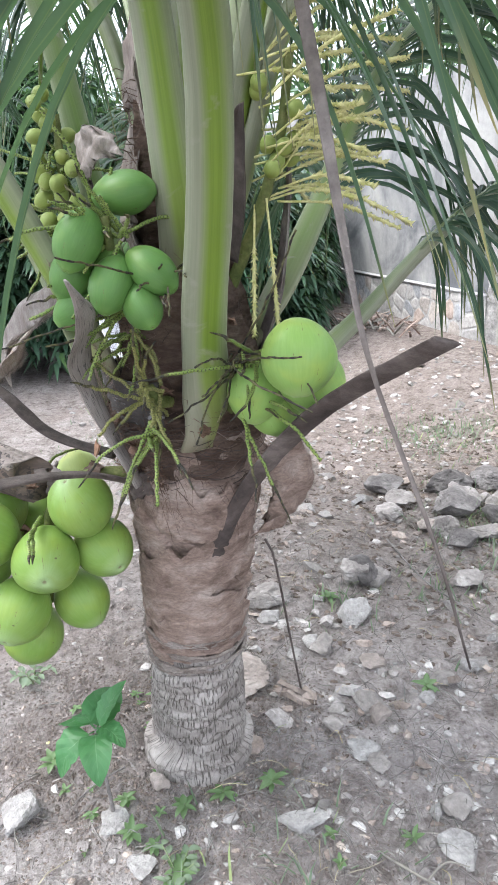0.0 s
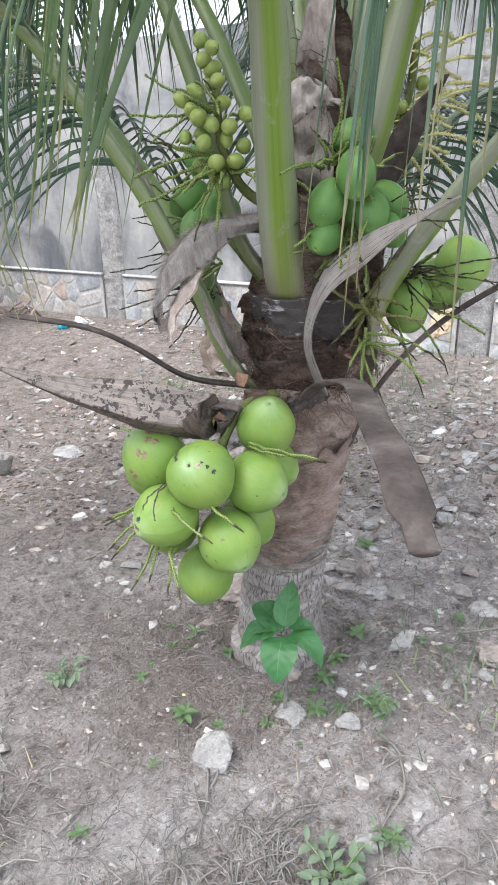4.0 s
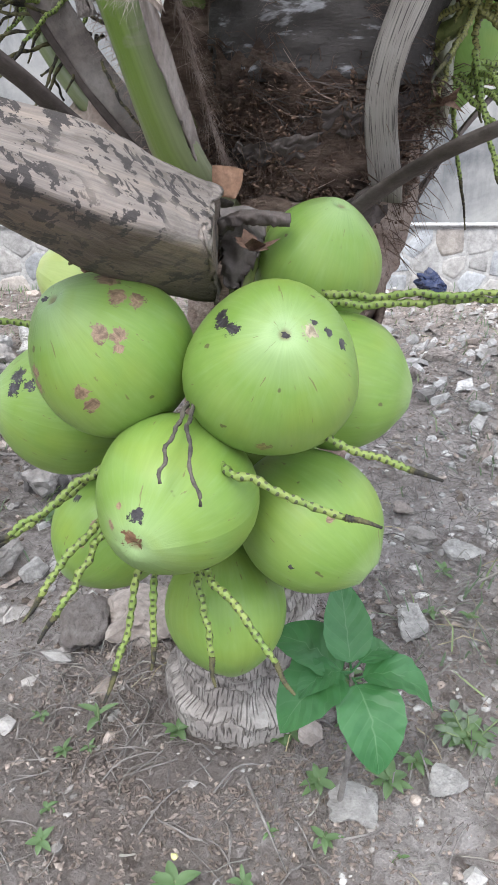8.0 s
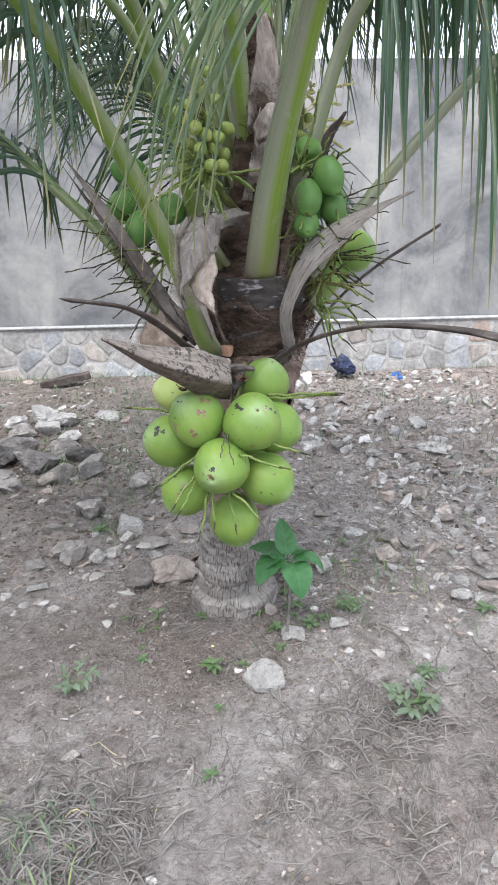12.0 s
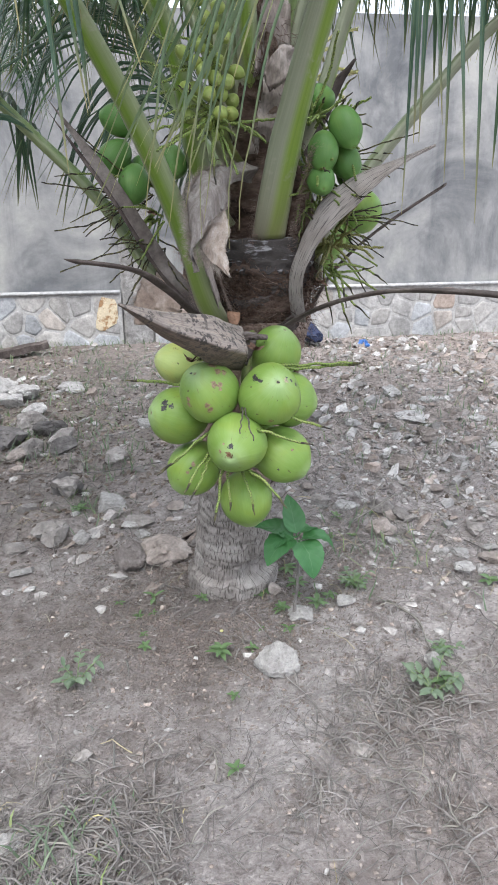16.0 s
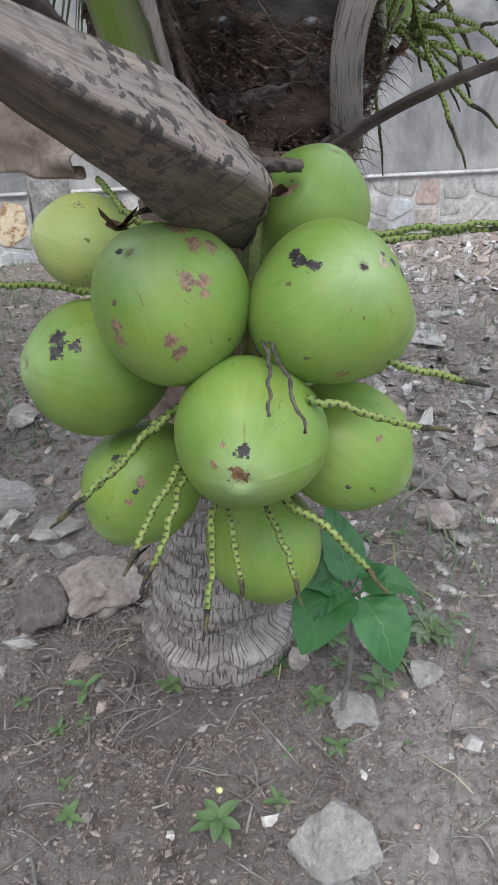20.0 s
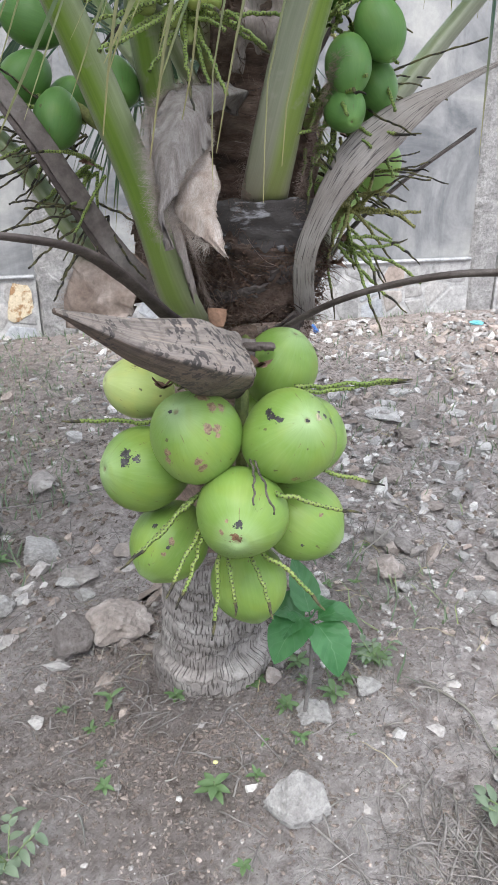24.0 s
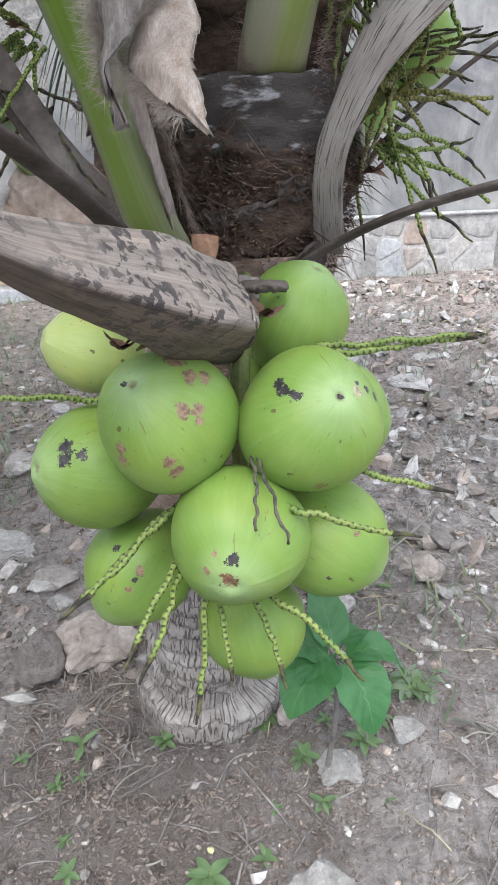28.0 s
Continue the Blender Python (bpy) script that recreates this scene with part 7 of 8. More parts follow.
def straw():
    r = random.Random(31)
    g, h = Geo(), Geo()
    spots = [(0.45, -0.78, 0.11, 260), (0.27, -0.90, 0.09, 170), (0.62, -1.0, 0.11, 170), (0.10, -1.02, 0.07, 110), (0.36, -1.16, 0.09, 150), (0.78, -0.70, 0.11, 150), (0.33, -0.70, 0.07, 110), (0.05, -1.42, 0.10, 120), (-0.45, -1.08, 0.15, 800), (-0.35, -0.98, 0.10, 300), (-0.15, -0.95, 0.2, 60), (0.75, -0.55, 0.25, 110), (0.75, 0.25, 0.35, 300), (-0.15, -0.02, 0.16, 300), (0.0, -0.25, 0.3, 90), (-0.9, 0.6, 0.6, 1100), (-0.7, 2.0, 0.9, 2600), (-0.5, 2.9, 0.6, 900), (1.2, 0.9, 0.7, 1200), (0.9, -0.35, 0.35, 240),
             (1.8, 2.2, 1.0, 2200), (1.0, 2.9, 0.8, 900), (-2.2, 0.8, 0.9, 700), (0.0, -1.3, 0.6, 70), (0.35, 0.2, 0.3, 260), (1.0, 1.8, 0.7, 500), (-1.5, -0.5, 0.6, 200), (1.3, -0.4, 0.5, 200)]
    for cx, cy, sd, n in spots:
        for i in range(n):
            x, y = r.gauss(cx, sd), r.gauss(cy, sd)
            if (x - 0.02) ** 2 + (y + 0.06) ** 2 < 0.03 or y > 3.85 or (y < -0.3 and r.random() < 0.4):
                continue
            wisp(g if r.random() < (0.25 if y > 0 else 0.12) else h, (x, y), r.uniform(0, 6.28), r.uniform(0.025, 0.13), r.uniform(0.0006, 0.0021) * (1.45 if y < -0.3 else 1.0), r, r.uniform(0.0, 0.035))
    tagged(part("dry_straw", g, M_straw, smooth=False), "dry grass stems and straw littering the soil", "straw", kind="stuff")
    tagged(part("dry_stems", h, M_twig, smooth=False), "brown dry weed stems littering the soil", "straw", kind="stuff")
    g = Geo()
    for i in range(5200):
        a, d = r.uniform(0, 6.28), 0.16 + abs(r.gauss(0, 0.26))
        x, y = -0.05 + d * math.cos(a), -0.15 + d * math.sin(a)
        s, b = r.uniform(0.003, 0.008), r.uniform(0, 6.28)
        z = ground_z(x, y)
        c, e = math.cos(b) * s, math.sin(b) * s
        t = r.uniform(-0.003, 0.003)
        g.add([(x - c, y - e, z + 0.002), (x + e * 0.4, y - c * 0.4, z + 0.003 + t), (x + c, y + e, z + 0.004), (x - e * 0.4, y + c * 0.4, z + 0.003 - t), (x, y, z + 0.007)], [(0, 1, 4), (1, 2, 4), (2, 3, 4), (3, 0, 4)])
    tagged(part("withered_flowers", g, M_fallen, smooth=False), "withered brown palm flowers scattered round the trunk", "flower litter", kind="stuff")


M_fallen = grainy("withered_flower", (0.11, 0.09, 0.075), (0.19, 0.155, 0.135), (0.28, 0.24, 0.215), 30, 0.9, 0.3, 0.004)
straw()


def root_strand(g, x, y, a, ln, w, r):
    """A wiry dry root or runner lying in loose bends on the soil."""
    pts, n = [], 12
    turn, lift = r.gauss(0, 0.7), r.uniform(0.0, 0.03)
    for i in range(n + 1):
        s = i / n
        pts.append(Vector((x, y, ground_z(x, y) + w + lift * math.sin(math.pi * s) * abs(math.sin(3 * s + turn)))))
        turn += r.gauss(0, 0.5)
        a += turn * 0.14
        x += math.cos(a) * ln / n
        y += math.sin(a) * ln / n
    g.add(*tube(pts, lambda s: (w * (1 - 0.55 * s),) * 2, 5))


def roots():
    r = random.Random(64)
    g = Geo()
    for cx, cy, sd, n in [(-0.42, -1.10, 0.12, 26), (0.02, -1.02, 0.09, 16), (0.20, -0.86, 0.09, 16), (0.38, -0.76, 0.07, 18), (0.10, -0.75, 0.08, 6), (0.45, -1.12, 0.10, 14), (-0.20, -1.35, 0.18, 10), (0.62, -0.95, 0.14, 14), (0.75, -0.35, 0.2, 10), (0.6, 0.3, 0.2, 16), (-0.35, -0.15, 0.12, 6), (-0.7, 0.9, 0.5, 24), (1.1, 1.2, 0.5, 26), (-0.8, 2.2, 0.6, 20), (0.9, -0.7, 0.2, 10), (0.3, -1.5, 0.25, 8)]:
        heading = r.uniform(0, 6.28)
        for i in range(n):
            x, y = r.gauss(cx, sd), r.gauss(cy, sd)
            if (x - 0.02) ** 2 + (y + 0.06) ** 2 < 0.04:
                continue
            root_strand(g, x, y, heading + r.gauss(0, 0.7), r.uniform(0.05, 0.20), r.uniform(0.0006, 0.0019), r)
    tagged(part("dry_roots", g, M_root), "wiry grey-tan dry roots and runners on the soil", "roots", kind="stuff")


M_root = grainy("dry_root", (0.13, 0.118, 0.110), (0.20, 0.185, 0.175), (0.29, 0.272, 0.26), 14, 0.9, 0.4, 0.004, islands=0.35)
roots()


def twig(ctrl, w, seed, label, material=None):
    g = Geo()
    pts = spline([(x, y, ground_z(x, y) + h) for x, y, h in ctrl], 20)
    g.add(*tube(pts, lambda s: (w * (1 - 0.5 * s),) * 2, 7, rough=0.3, seed=seed))
    return tagged(part("twig", g, material or M_twig), label, "twig", "twigs on the soil")


twig([(0.50, -0.30, 0.006), (0.56, -0.42, 0.012), (0.55, -0.55, 0.008), (0.60, -0.66, 0.006)], 0.004, 1, "pale bent dry root on soil", M_straw)
twig([(0.03, -0.28, 0.01), (0.06, -0.36, 0.012), (0.10, -0.44, 0.004)], 0.003, 2, "thin dry twig on soil")
twig([(0.40, -0.55, 0.004), (0.33, -0.62, 0.010), (0.30, -0.74, 0.004)], 0.003, 3, "thin dry twig on soil")
twig([(0.10, -0.60, 0.004), (0.16, -0.72, 0.008), (0.13, -0.85, 0.004)], 0.003, 4, "thin dry twig on soil")
twig([(0.52, 0.25, 0.01), (0.64, 0.30, 0.05), (0.74, 0.36, 0.09), (0.82, 0.47, 0.05)], 0.004, 5, "dry branched twig sticking out of rubble", M_straw)
twig([(0.64, 0.30, 0.05), (0.66, 0.33, 0.12), (0.70, 0.36, 0.15)], 0.003, 6, "dry branched twig sticking out of rubble", M_straw)
twig([(-0.22, -0.05, 0.004), (-0.16, -0.12, 0.012), (-0.20, -0.22, 0.004)], 0.003, 7, "thin dry twig on soil")
twig([(-0.9, 1.05, 0.02), (-0.5, 1.02, 0.03), (-0.1, 1.08, 0.02)], 0.004, 8, "long thin dry stick on rubble")
twig([(0.95, 0.1, 0.006), (1.02, -0.05, 0.012), (1.15, -0.15, 0.006)], 0.003, 9, "thin dry twig on soil")
# a thin stick leaning on the stem
g = Geo()
g.add(*tube(spline([(-0.075, 0.30, 0.0), (-0.05, 0.26, 0.22), (0.016, 0.19, 0.58), (0.03, 0.16, 0.66)], 14), lambda s: (0.0034, 0.0034), 7, rough=0.2))
tagged(part("stick", g, M_dead_dark), "thin dark stick leaning against the palm", "stick")


# ---- small plants ----
M_stem = grainy("green_stem", (0.10, 0.16, 0.06), (0.18, 0.24, 0.11), (0.26, 0.30, 0.18), 20, 0.6, 0.2)


def leaf_geo(g, base, d, length, width, droop, fold=0.25, rows=8, peak=0.75, ripple=0.0, seed=0, round_=0.85):
    """A pointed oval leaf with a folded midrib."""
    p, d = Vector(base), Vector(d).normalized()
    v, f, uv = [], [], []
    for i in range(rows + 1):
        s = i / rows
        w = width * 0.5 * (math.sin(math.pi * s ** peak) ** round_ if 0 < s < 1 else 0.02)
        x = d.cross(Vector((0, 0, 1)))
        x = x.normalized() if x.length > 0.02 else Vector((1, 0, 0))
        n = x.cross(d)
        for k in (-1, -0.5, 0, 0.5, 1):
            v.append(p + x * (w * k) + n * (abs(k) * w * fold + ripple * w * noise.noise(Vector((i * 0.9, k * 2, seed)))))
            uv.append((0.5 + 0.5 * k, s))
        p = p + d * (length / rows)
        d = (d + Vector((0, 0, -1)) * droop / rows).normalized()
    for i in range(rows):
        for k in range(4):
            f.append((i * 5 + k, i * 5 + k + 1, i * 5 + k + 6, i * 5 + k + 5))
    g.add(v, f, uv)


def seedling():
    base = Vector((0.180, -0.33, ground_z(0.18, -0.33)))
    top = Vector((0.185, -0.345, 0.330))
    plant = thing("seedling", base, "broad-leaved green seedling growing beside the palm trunk", "seedling")
    g = Geo()
    g.add(*tube([q - base for q in spline([base - Vector((0, 0, 0.01)), base.lerp(top, 0.5) + Vector((0.008, 0, 0)), top], 12)], lambda s: (0.0055 - 0.002 * s,) * 2, 8))
    part("stem", g, M_twig, plant)
    for i, (a, up, ln, w, dr) in enumerate([(-150, 0.15, 0.125, 0.102, 1.7), (-72, 0.05, 0.128, 0.098, 2.4), (-5, 0.60, 0.140, 0.078, 2.6), (40, 0.5, 0.090, 0.056, 1.8), (100, 1.6, 0.125, 0.072, 0.5), (152, 0.70, 0.130, 0.100, 1.1), (205, 0.40, 0.080, 0.058, 1.6)]):
        g = Geo()
        d = Vector((math.cos(D(a)), math.sin(D(a)), up))
        o = top - base + Vector((0, 0, -0.008 * (i % 3)))
        leaf_geo(g, o + d.normalized() * 0.018, d, ln, w, dr, 0.22, 14, 0.66, ripple=0.22, seed=i, round_=0.78)
        g.add(*tube([o, o + d.normalized() * 0.010, o + d.normalized() * 0.02], lambda s: (0.0018, 0.0018), 5))
        part("leaf", g, M_seedling, plant)


seedling()


def weed(x, y, size, n, seed, label, tall=0.3, wide=0.42, flower=False):
    r = random.Random(seed)
    base = Vector((x, y, ground_z(x, y)))
    plant = thing("weed", base, label, "weed", "weeds on the soil")
    g = Geo()
    g.add(*tube([Vector((0, 0, -0.005)), Vector((0.002, 0, size * 0.3)), Vector((0.0, 0.003, size * tall))], lambda s: (size * 0.025,) * 2, 6))
    part("stem", g, M_stem, plant)
    a = r.uniform(0, 6.28)
    for i in range(n):
        g = Geo()
        a += 2.4
        h = size * tall * (0.35 + 0.65 * i / n)
        leaf_geo(g, (0, 0, h), (math.cos(a), math.sin(a), r.uniform(0.15, 0.7)), size * r.uniform(0.45, 0.75), size * wide * r.uniform(0.5, 0.75), r.uniform(0.3, 1.1), 0.25, 6)
        part("leaf", g, M_weed, plant)
    if flower:
        g = lumpy(size * 0.09, seed, 1, 0.2, 0.6)
        ob = part("flower", g, M_flower, plant, "tiny yellow and white flower")
        ob.location = (0.004, -0.004, size * 1.3)


for i, (x, y, s, n) in enumerate([
        (0.106, -0.194, 0.058, 5), (0.224, -0.156, 0.076, 7), (0.218, -0.050, 0.080, 7), (0.238, 0.080, 0.085, 8), (0.415, -0.206, 0.105, 10), (0.266, -0.298, 0.074, 8), (0.037, 0.673, 0.085, 7), (0.581, -0.561, 0.070, 6),
        (0.895, -0.222, 0.085, 6), (0.428, 0.162, 0.050, 5), (0.500, 0.348, 0.060, 6), (0.509, 0.150, 0.050, 5), (-0.565, 0.612, 0.080, 9), (0.659, 0.378, 0.042, 5), (0.318, -0.252, 0.060, 7), (0.150, -0.293, 0.066, 8), (0.219, -0.218, 0.040, 6),
        (0.084, -0.201, 0.042, 6), (0.154, -0.385, 0.052, 6), (0.069, -0.378, 0.032, 4), (0.265, -0.414, 0.032, 4), (-0.098, -0.178, 0.060, 7), (-0.307, -0.198, 0.046, 6), (-0.262, -0.190, 0.034, 5), (-0.293, -0.336, 0.034, 5), (-0.288, -0.390, 0.052, 6),
        (0.032, -0.447, 0.044, 5), (-0.046, -0.640, 0.050, 5), (-0.074, -0.893, 0.055, 6), (-0.371, -0.120, 0.042, 5)]):
    weed(x, y, s * 0.86, n, 600 + i, "small fresh green weed sprouting from dry soil")


def bushy_weed(x, y, size, stems, seed, label):
    """Several leafy stems from one root."""
    r = random.Random(seed)
    base = Vector((x, y, ground_z(x, y)))
    plant = thing("weed", base, label, "weed", "weeds on the soil")
    for k in range(stems):
        a = 6.28 * k / stems + r.uniform(-0.4, 0.4)
        o = Vector((math.cos(a), math.sin(a), 0))
        ln = size * r.uniform(0.6, 1.1)
        pts = spline([(0, 0, -0.004), o * ln * 0.25 + Vector((0, 0, ln * 0.35)), o * ln * 0.6 + Vector((0, 0, ln * r.uniform(0.4, 0.8)))], 8)
        g = Geo()
        g.add(*tube(pts, lambda s: (size * 0.016,) * 2, 5))
        part("stem", g, M_stem, plant)
        for j in (2, 4, 5, 6, 7, 8):
            side = 1 if j % 2 else -1
            d = o * r.uniform(0.3, 0.8) + Vector((-o.y, o.x, 0)) * side * r.uniform(0.4, 1.0) + Vector((0, 0, r.uniform(0.0, 0.6)))
            g = Geo()
            leaf_geo(g, pts[j], d, size * r.uniform(0.22, 0.40), size * r.uniform(0.12, 0.20), r.uniform(0.4, 1.6), 0.25, 5)
            part("leaf", g, M_weed_pale, plant)


M_weed_pale = leafy("grey_green_weed_leaf", (0.10, 0.150, 0.105), (0.20, 0.255, 0.185), (0.20, 0.30, 0.12), 20, 0.6, 0.3)
bushy_weed(-0.476, -0.514, 0.10, 5, 650, "feathery blue-green weed on bare soil")
bushy_weed(0.500, -0.700, 0.115, 6, 651, "pale leafy weed clump on bare soil")
bushy_weed(0.582, -0.572, 0.07, 4, 652, "small pale weed on bare soil")
bushy_weed(0.417, -0.215, 0.09, 5, 653, "leafy green weed beside a white stone")
bushy_weed(0.485, -1.419, 0.08, 4, 654, "small grey-green weed on bare soil")
bushy_weed(-0.699, -1.094, 0.10, 5, 655, "feathery green weed beside a pale stone")
for i, (x, y, s, n) in enumerate([(0.535, -0.680, 0.10, 7)]):
    weed(x, y, s * 0.7, n, 640 + i, "leafy green weed clump on bare soil", 0.5, 0.40)
weed(-0.065, -0.470, 0.075, 9, 660, "low blue-green weed with a tiny yellow flower", 0.5, 0.35, True)
weed(-0.255, -0.14, 0.07, 4, 661, "yellowing seedling with curled leaves", 0.6, 0.3)


def grass_tufts():
    r = random.Random(8)
    g = Geo()
    for cx, cy, sd, n in [(-2.3, 2.3, 0.30, 500), (-0.9, 1.45, 0.15, 120), (-0.6, 3.6, 0.5, 300), (-1.6, 3.6, 0.5, 300), (1.0, 3.75, 0.5, 120), (2.4, 3.7, 0.4, 120), (-0.7, -1.1, 0.08, 60), (-0.48, -1.12, 0.08, 50), (-0.40, -1.05, 0.08, 20), (-0.5, 1.9, 0.5, 260), (0.9, 1.4, 0.5, 160), (1.4, 2.6, 0.6, 240), (1.8, 1.3, 0.4, 160), (0.55, 0.0, 0.15, 80), (-2.9, 0.0, 0.4, 200), (-4.2, 1.2, 0.6, 350), (-0.5, 0.65, 0.1, 50), (-0.95, 2.3, 0.35, 260), (-0.55, 2.9, 0.35, 200), (-0.75, 1.6, 0.2, 120), (-0.45, 1.1, 0.12, 60)]:
        for i in range(n):
            x, y = r.gauss(cx, sd), min(3.93, r.gauss(cy, sd))
            a = r.uniform(0, 6.28)
            d = Vector((math.cos(a), math.sin(a), r.uniform(0.5, 2.0))).normalized()
            blade(g, Vector((x, y, ground_z(x, y))), d, r.uniform(0.03, 0.10), r.uniform(0.0015, 0.004), 0.01, r)
    tagged(part("grass", g, M_weed_pale, smooth=False), "thin patches of short green grass on dry soil", "grass", kind="stuff")


grass_tufts()


# ---- litter ----
def crumple(name, x, y, size, flat, material, seed, label, category):
    g = lumpy(size * 0.5, seed, 4, 0.9, flat, 0.15)
    g.v = [Vector(v) * (1 + 0.25 * noise.noise(Vector(v) * (9 / size) * 0.35)) for v in g.v]
    ob = part(name, g, material, None, "", smooth=False)
    ob.location = (x, y, ground_z(x, y) - min(v[2] for v in g.v) - 0.006)
    return tagged(ob, label, category)


def plastic(name, col, rough=0.35):
    return grainy(name, tuple(c * 0.7 for c in col), col, tuple(min(1, c * 1.3) for c in col), 12, rough, 0.3, 0.01)


crumple("plastic_bag", 1.14, 3.62, 0.27, 0.75, plastic("navy_plastic", (0.030, 0.040, 0.085)), 701, "crumpled navy blue plastic bag by the wall", "bag")
crumple("plastic_scrap", 1.62, 3.60, 0.10, 0.9, plastic("blue_plastic", (0.06, 0.16, 0.42)), 702, "small bright blue plastic scrap", "litter")
crumple("plastic_scrap", -4.25, 3.35, 0.16, 0.5, plastic("teal_plastic", (0.02, 0.30, 0.38)), 703, "crushed teal plastic scrap on soil", "litter")
crumple("paper_scrap", -4.15, 3.50, 0.14, 0.6, plastic("white_paper", (0.70, 0.70, 0.70), 0.8), 704, "crumpled white scrap on soil", "litter")
crumple("plastic_scrap", 3.0, 3.45, 0.12, 0.4, plastic("cyan_plastic", (0.15, 0.45, 0.50)), 705, "pale cyan plastic scrap by the wall", "litter")
crumple("paper_scrap", 0.78, 3.45, 0.16, 0.6, plastic("white_plastic", (0.72, 0.72, 0.72), 0.6), 706, "crumpled white scrap by the wall", "litter")


def plank(x, y, z, ln, w, h, rz, ry, seed):
    bm = bmesh.new()
    bmesh.ops.create_cube(bm, size=1, matrix=Matrix.Diagonal((ln, w, h, 1)))
    bmesh.ops.subdivide_edges(bm, edges=bm.edges[:], cuts=5, use_grid_fill=True)
    for q in bm.verts:
        q.co += Vector((noise.noise(q.co * 9 + Vector((seed, 0, 0))), noise.noise(q.co * 11), noise.noise(q.co * 8 + Vector((0, seed, 0))))) * 0.014
    bm.verts.index_update()
    g = Geo()
    g.add([q.co.copy() for q in bm.verts], [[q.index for q in p.verts] for p in bm.faces])
    bm.free()
    ob = part("wood_offcut", g, M_dead_dark, None, "", smooth=False)
    ob.matrix_basis = pose(x, y, z, 0, ry, rz)
    return tagged(ob, "weathered dark piece of timber on rubble", "timber", "timber offcuts")


plank(-1.28, 3.62, 0.075, 0.42, 0.10, 0.05, 8, -10, 1)
for i, (x, y, sz, f) in enumerate([(-1.02, 1.50, 0.26, 0.45), (-1.30, 1.62, 0.22, 0.6), (-1.25, 1.85, 0.24, 0.55), (-0.62, 0.80, 0.13, 1.1), (-0.80, 1.62, 0.17, 0.8), (-0.70, 1.30, 0.14, 0.6), (-1.45, 1.35, 0.2, 0.5)]):
    rock(x, y, sz, f, M_rock_dark, 760 + i, "dark angular rock in a rubble pile", "rubble pile")


# ---- pipes and shrubs on the far side ----
M_black_pipe = grainy("black_hose", (0.02, 0.02, 0.022), (0.035, 0.035, 0.04), (0.06, 0.06, 0.065), 8, 0.5, 0.1)
M_red = grainy("red_plastic", (0.35, 0.03, 0.02), (0.45, 0.05, 0.03), (0.5, 0.08, 0.05), 8, 0.5, 0.1)
M_blue_tap = grainy("pale_blue_plastic", (0.25, 0.40, 0.52), (0.35, 0.52, 0.64), (0.45, 0.6, 0.7), 8, 0.5, 0.1)


def ring_tube(p0, p1, r, wall=0.006, sides=28):
    """An open pipe with its wall thickness."""
    axis = Vector(p1) - Vector(p0)
    q = axis.to_track_quat('Z', 'Y').to_matrix()
    g, v, f = Geo(), [], []
    for rad, h in ((r, 0), (r, axis.length - 0.004), (r - 0.002, axis.length), (r - wall, axis.length), (r - wall, axis.length * 0.6)):
        for k in range(sides):
            a = 2 * math.pi * k / sides
            v.append(Vector(p0) + q @ Vector((math.cos(a) * rad, math.sin(a) * rad, h)))
    for i in range(4):
        for k in range(sides):
            f.append((i * sides + k, i * sides + (k + 1) % sides, (i + 1) * sides + (k + 1) % sides, (i + 1) * sides + k))
    g.add(v, f)
    return g


def pipes():
    x1, y1, x2, y2 = -3.83, 0.25, -2.655, 0.22
    post = thing("water_pipe", (x1, y1, ground_z(x1, y1)), "tall white plastic riser pipe standing in soil", "pipe")
    part("riser", ring_tube((0, 0, -0.08), (0.01, 0, 1.48), 0.074), M_pvc, post)
    g = Geo()
    g.add(*tube(spline([(-0.035, -0.055, 1.25), (-0.035, -0.055, 1.60), (-0.05, -0.045, 1.9), (-0.08, -0.03, 2.2)], 12), lambda s: (0.014, 0.014), 8))
    part("inner_hose", g, M_black_pipe, post, "thin dark hose rising out of the pipe")
    g = Geo()
    g.add(*tube([Vector((-0.035, -0.055, 1.46)), Vector((-0.035, -0.055, 1.52)), Vector((-0.035, -0.055, 1.575))], lambda s: (0.026 - 0.006 * s,) * 2, 12))
    part("cap", g, M_red, post, "red plastic collar")
    short = thing("water_pipe", (x2, y2, ground_z(x2, y2)), "short white plastic stub pipe beside the riser", "pipe")
    part("riser", ring_tube((0.02, 0, -0.08), (-0.01, 0, 0.92), 0.070), M_pvc, short)
    tap = thing("hose_branch", (x1, y1, 0.72), "black hose branch with a pale blue tap on the riser", "hose")
    g = Geo()
    g.add(*tube(spline([(0.07, -0.16, -0.42), (0.085, -0.17, -0.06), (0.085, -0.15, 0.0), (0.095, -0.02, 0.015), (0.10, 0.14, 0.03)], 24), lambda s: (0.020, 0.020), 10))
    part("hose", g, M_black_pipe, tap)
    g = Geo()
    g.add(*tube([Vector((0.10, 0.08, 0.03)), Vector((0.10, 0.08, 0.085)), Vector((0.10, 0.08, 0.095))], lambda s: (0.028, 0.028), 10))
    g.add(*tube([Vector((0.10, 0.02, 0.10)), Vector((0.10, 0.08, 0.105)), Vector((0.10, 0.15, 0.10))], lambda s: (0.014, 0.008), 8))
    part("tap", g, M_blue_tap, tap, "pale blue plastic valve handle")


pipes()


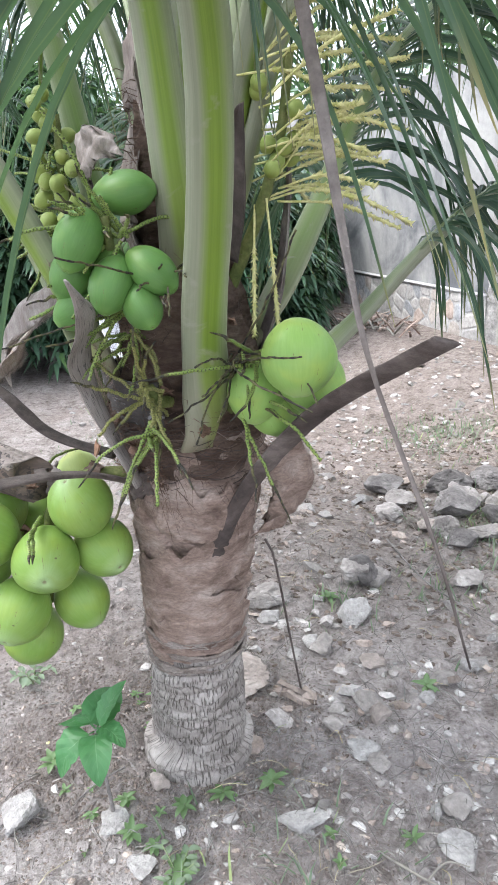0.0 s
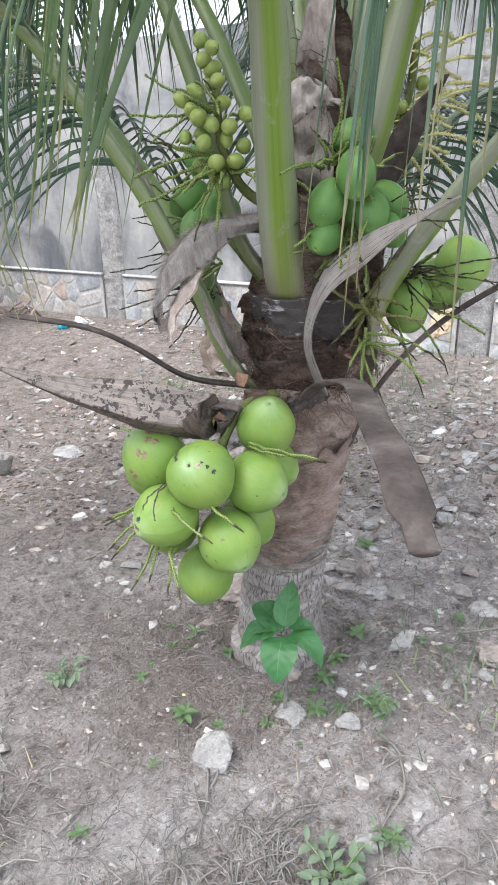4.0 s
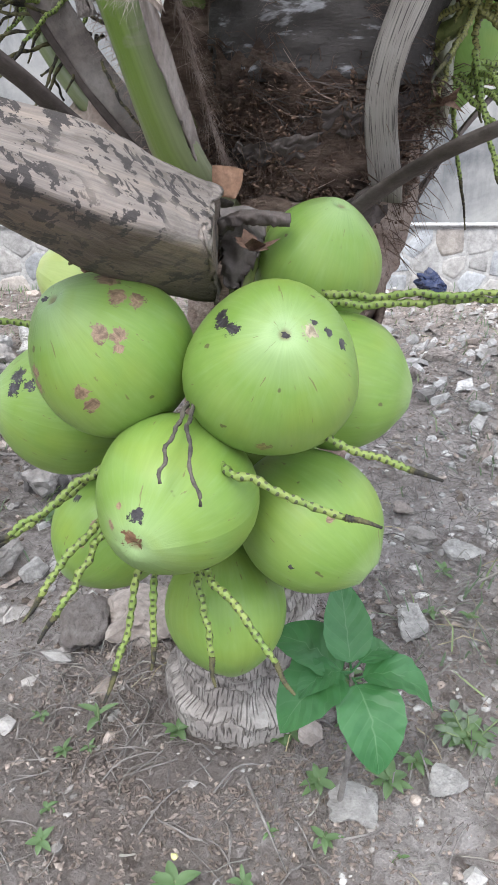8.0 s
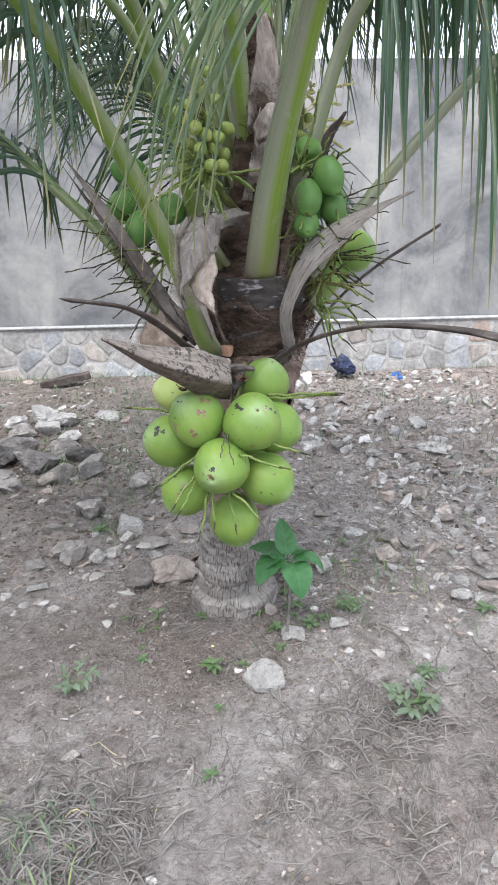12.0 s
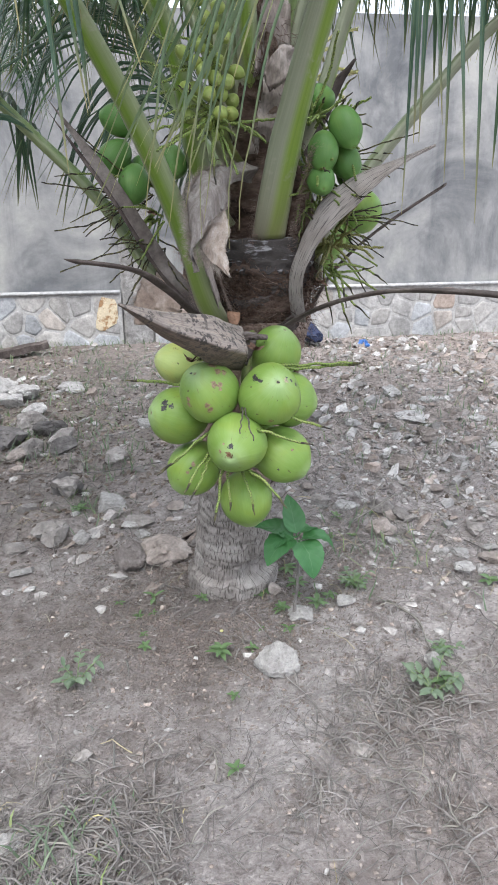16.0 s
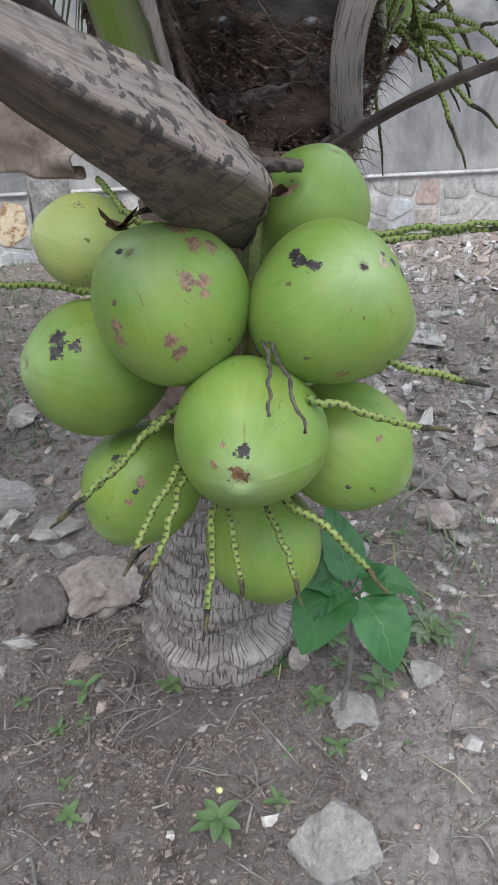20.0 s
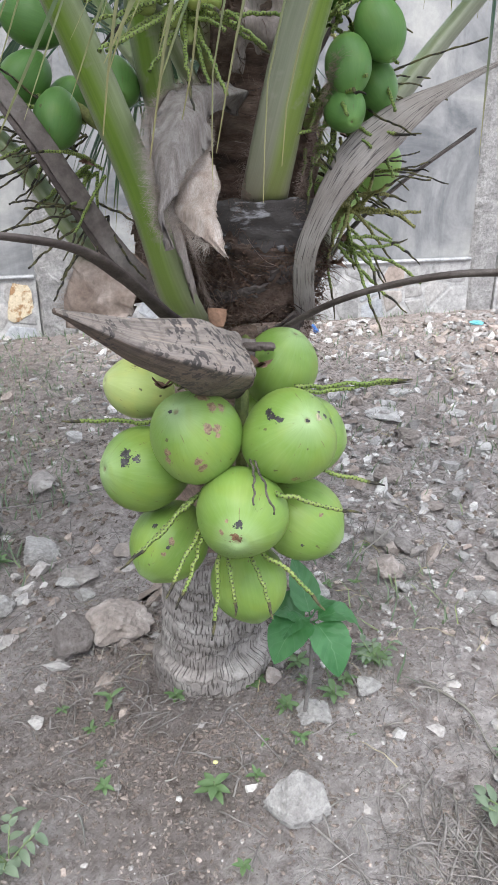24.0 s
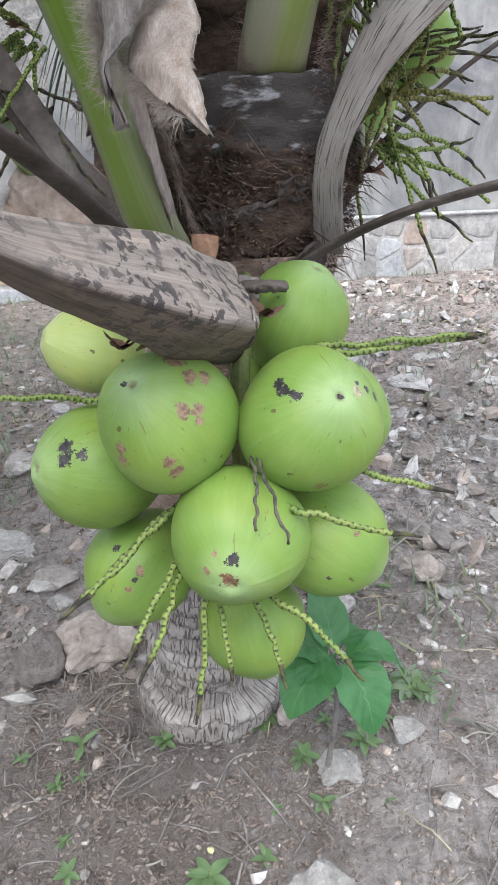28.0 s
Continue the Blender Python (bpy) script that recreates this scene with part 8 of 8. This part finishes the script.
def shrub(x, y, rx, ry, h, n, seed, label):
    """A dense shrub: branching stems, then whorls of drooping lance-shaped leaves."""
    r = random.Random(seed)
    plant = thing("shrub", (x, y, ground_z(x, y)), label, "shrub", "shrubs along the edge")
    tips = []
    for i in range(9):
        g = Geo()
        a = r.uniform(0, 6.28)
        top = Vector((math.cos(a) * rx * r.uniform(0.2, 0.8), math.sin(a) * ry * r.uniform(0.2, 0.8), h * r.uniform(0.6, 0.95)))
        c = [Vector((r.gauss(0, 0.12), r.gauss(0, 0.12), -0.05)), Vector((top.x * 0.35, top.y * 0.35, top.z * 0.5)), top]
        g.add(*tube(spline(c, 12), lambda s: (0.035 * (1 - 0.8 * s),) * 2, 7, rough=0.2, seed=i))
        part("stem", g, M_twig, plant)
        tips.append(top)
    g = Geo()
    for i in range(n):
        # clumps near the outer skin of an uneven mound
        a, t = r.uniform(0, 6.28), math.acos(r.uniform(-0.55, 1))
        k = r.uniform(0.72, 1.0) * (1 + 0.28 * noise.noise(Vector((math.cos(a) * 1.7, math.sin(a) * 1.7, t * 1.6 + seed))))
        p = Vector((math.cos(a) * math.sin(t) * rx * k, math.sin(a) * math.sin(t) * ry * k, max(0.10, h * 0.38 + math.cos(t) * h * 0.62 * k)))
        o = Vector((math.cos(a) * math.sin(t), math.sin(a) * math.sin(t), math.cos(t) * 0.6))
        for j in range(6):
            b = r.uniform(0, 6.28)
            d = (o * 0.6 + Vector((math.cos(b), math.sin(b), r.uniform(-0.6, 0.4)))).normalized()
            ln, w = r.uniform(0.15, 0.27), r.uniform(0.045, 0.065)
            x_ = d.cross(Vector((r.gauss(0, 0.3), r.gauss(0, 0.3), 1))).normalized() * w * 0.5
            q = p + d * ln * 0.45 + Vector((0, 0, 0.01))
            e = p + d * ln + Vector((0, 0, -ln * 0.35))
            m = Vector((0, 0, w * 0.18))
            g.add([p, q - x_ + m, q, q + x_ + m, e], [(0, 2, 1), (0, 3, 2), (1, 2, 4), (2, 3, 4)])
    tagged(part("foliage", g, M_hedge, plant), kind="stuff")


for i, (x, y, rx, ry, h, n) in enumerate([(-6.3, 1.9, 1.2, 1.2, 2.3, 2400), (-6.3, 0.0, 1.2, 1.3, 3.1, 3000), (-6.3, -2.0, 1.2, 1.4, 3.5, 2600), (-7.6, 3.1, 0.9, 0.7, 2.2, 900), (-6.6, -4.2, 1.2, 1.3, 3.6, 1500), (-8.0, 0.0, 1.3, 1.9, 3.4, 1800)]):
    shrub(x, y, rx, ry, h, n, 800 + i, "dense dark green shrub with drooping lance-shaped leaves")


def dry_stalks():
    r = random.Random(12)
    heap = thing("dry_stalk_heap", (-5.5, 3.45, ground_z(-5.5, 3.45)), "heap of cut dry brown stalks at the foot of the shrubs", "stalk heap")
    for i in range(60):
        x, y = r.gauss(0, 0.42), r.gauss(0, 0.16)
        a = r.uniform(0, 6.28)
        d = Vector((math.cos(a), math.sin(a), r.uniform(0.1, 1.4))).normalized()
        p = Vector((x, y, 0.02))
        ln = r.uniform(0.12, 0.32)
        g = Geo()
        g.add(*tube([p, p + d * ln * 0.5, p + d * ln + Vector((0, 0, -0.03))], lambda s: (0.014, 0.009), 6, rough=0.3, seed=i))
        part("stalk", g, r.choice((M_tan, M_skirt, M_straw)), heap)


dry_stalks()


def tree(x, y, h, n, seed, label):
    """A tree beyond the wall: trunk, limbs and a loose crown of leaf clumps."""
    r = random.Random(seed)
    t = thing("tree", (x, y, 0), label, "tree", "trees beyond the wall")
    g = Geo()
    g.add(*tube(spline([(0, 0, -0.2), (0.1, 0, h * 0.3), (0.0, 0.1, h * 0.65)], 12), lambda s: (0.16 * (1 - 0.6 * s),) * 2, 10, rough=0.2))
    part("trunk", g, M_twig, t)
    g = Geo()
    for k in range(7):
        a = k * 0.9
        top = Vector((math.cos(a) * h * 0.28, math.sin(a) * h * 0.28, h * r.uniform(0.6, 0.9)))
        limb = Geo()
        limb.add(*tube(spline([(0.05, 0.05, h * 0.35), (top.x * 0.5, top.y * 0.5, h * 0.55), top], 10), lambda s: (0.06 * (1 - 0.8 * s),) * 2, 7))
        part("limb", limb, M_twig, t)
        for i in range(n // 7):
            p = top + Vector((r.gauss(0, 0.5), r.gauss(0, 0.5), r.gauss(0, 0.38)))
            d = Vector((r.gauss(0, 1), r.gauss(0, 1), r.gauss(-0.3, 0.6))).normalized()
            x_ = d.orthogonal().normalized() * 0.05
            g.add([p, p + d * 0.1 + x_, p + d * 0.22, p + d * 0.1 - x_], [(0, 1, 2, 3)])
    tagged(part("crown", g, M_hedge, t), kind="stuff")


tree(-9.5, 6.0, 4.6, 1400, 2, "leafy green tree behind the boundary wall")
build_plinth_stones()
# one yellow, rust-veined stone in the plinth beside the pillar
M_yellow = spotted_material("yellow_rust_stone", (0.62, 0.53, 0.38), (0.34, 0.20, 0.10), 14, 0.50, 0.60, 0.85)
g = lumpy(0.15, 77, 3, 0.4, 1.1, 0.05)
g.v = [(v[0] * 1.25, v[1] * 0.14, v[2] * 1.0) for v in g.v]
ob = part("stone", g, M_yellow, WALL, "yellow rust-veined stone", smooth=False)
ob.location = Vector((-0.595, WALL_Y - 0.012, 0.27)) - WALL.location
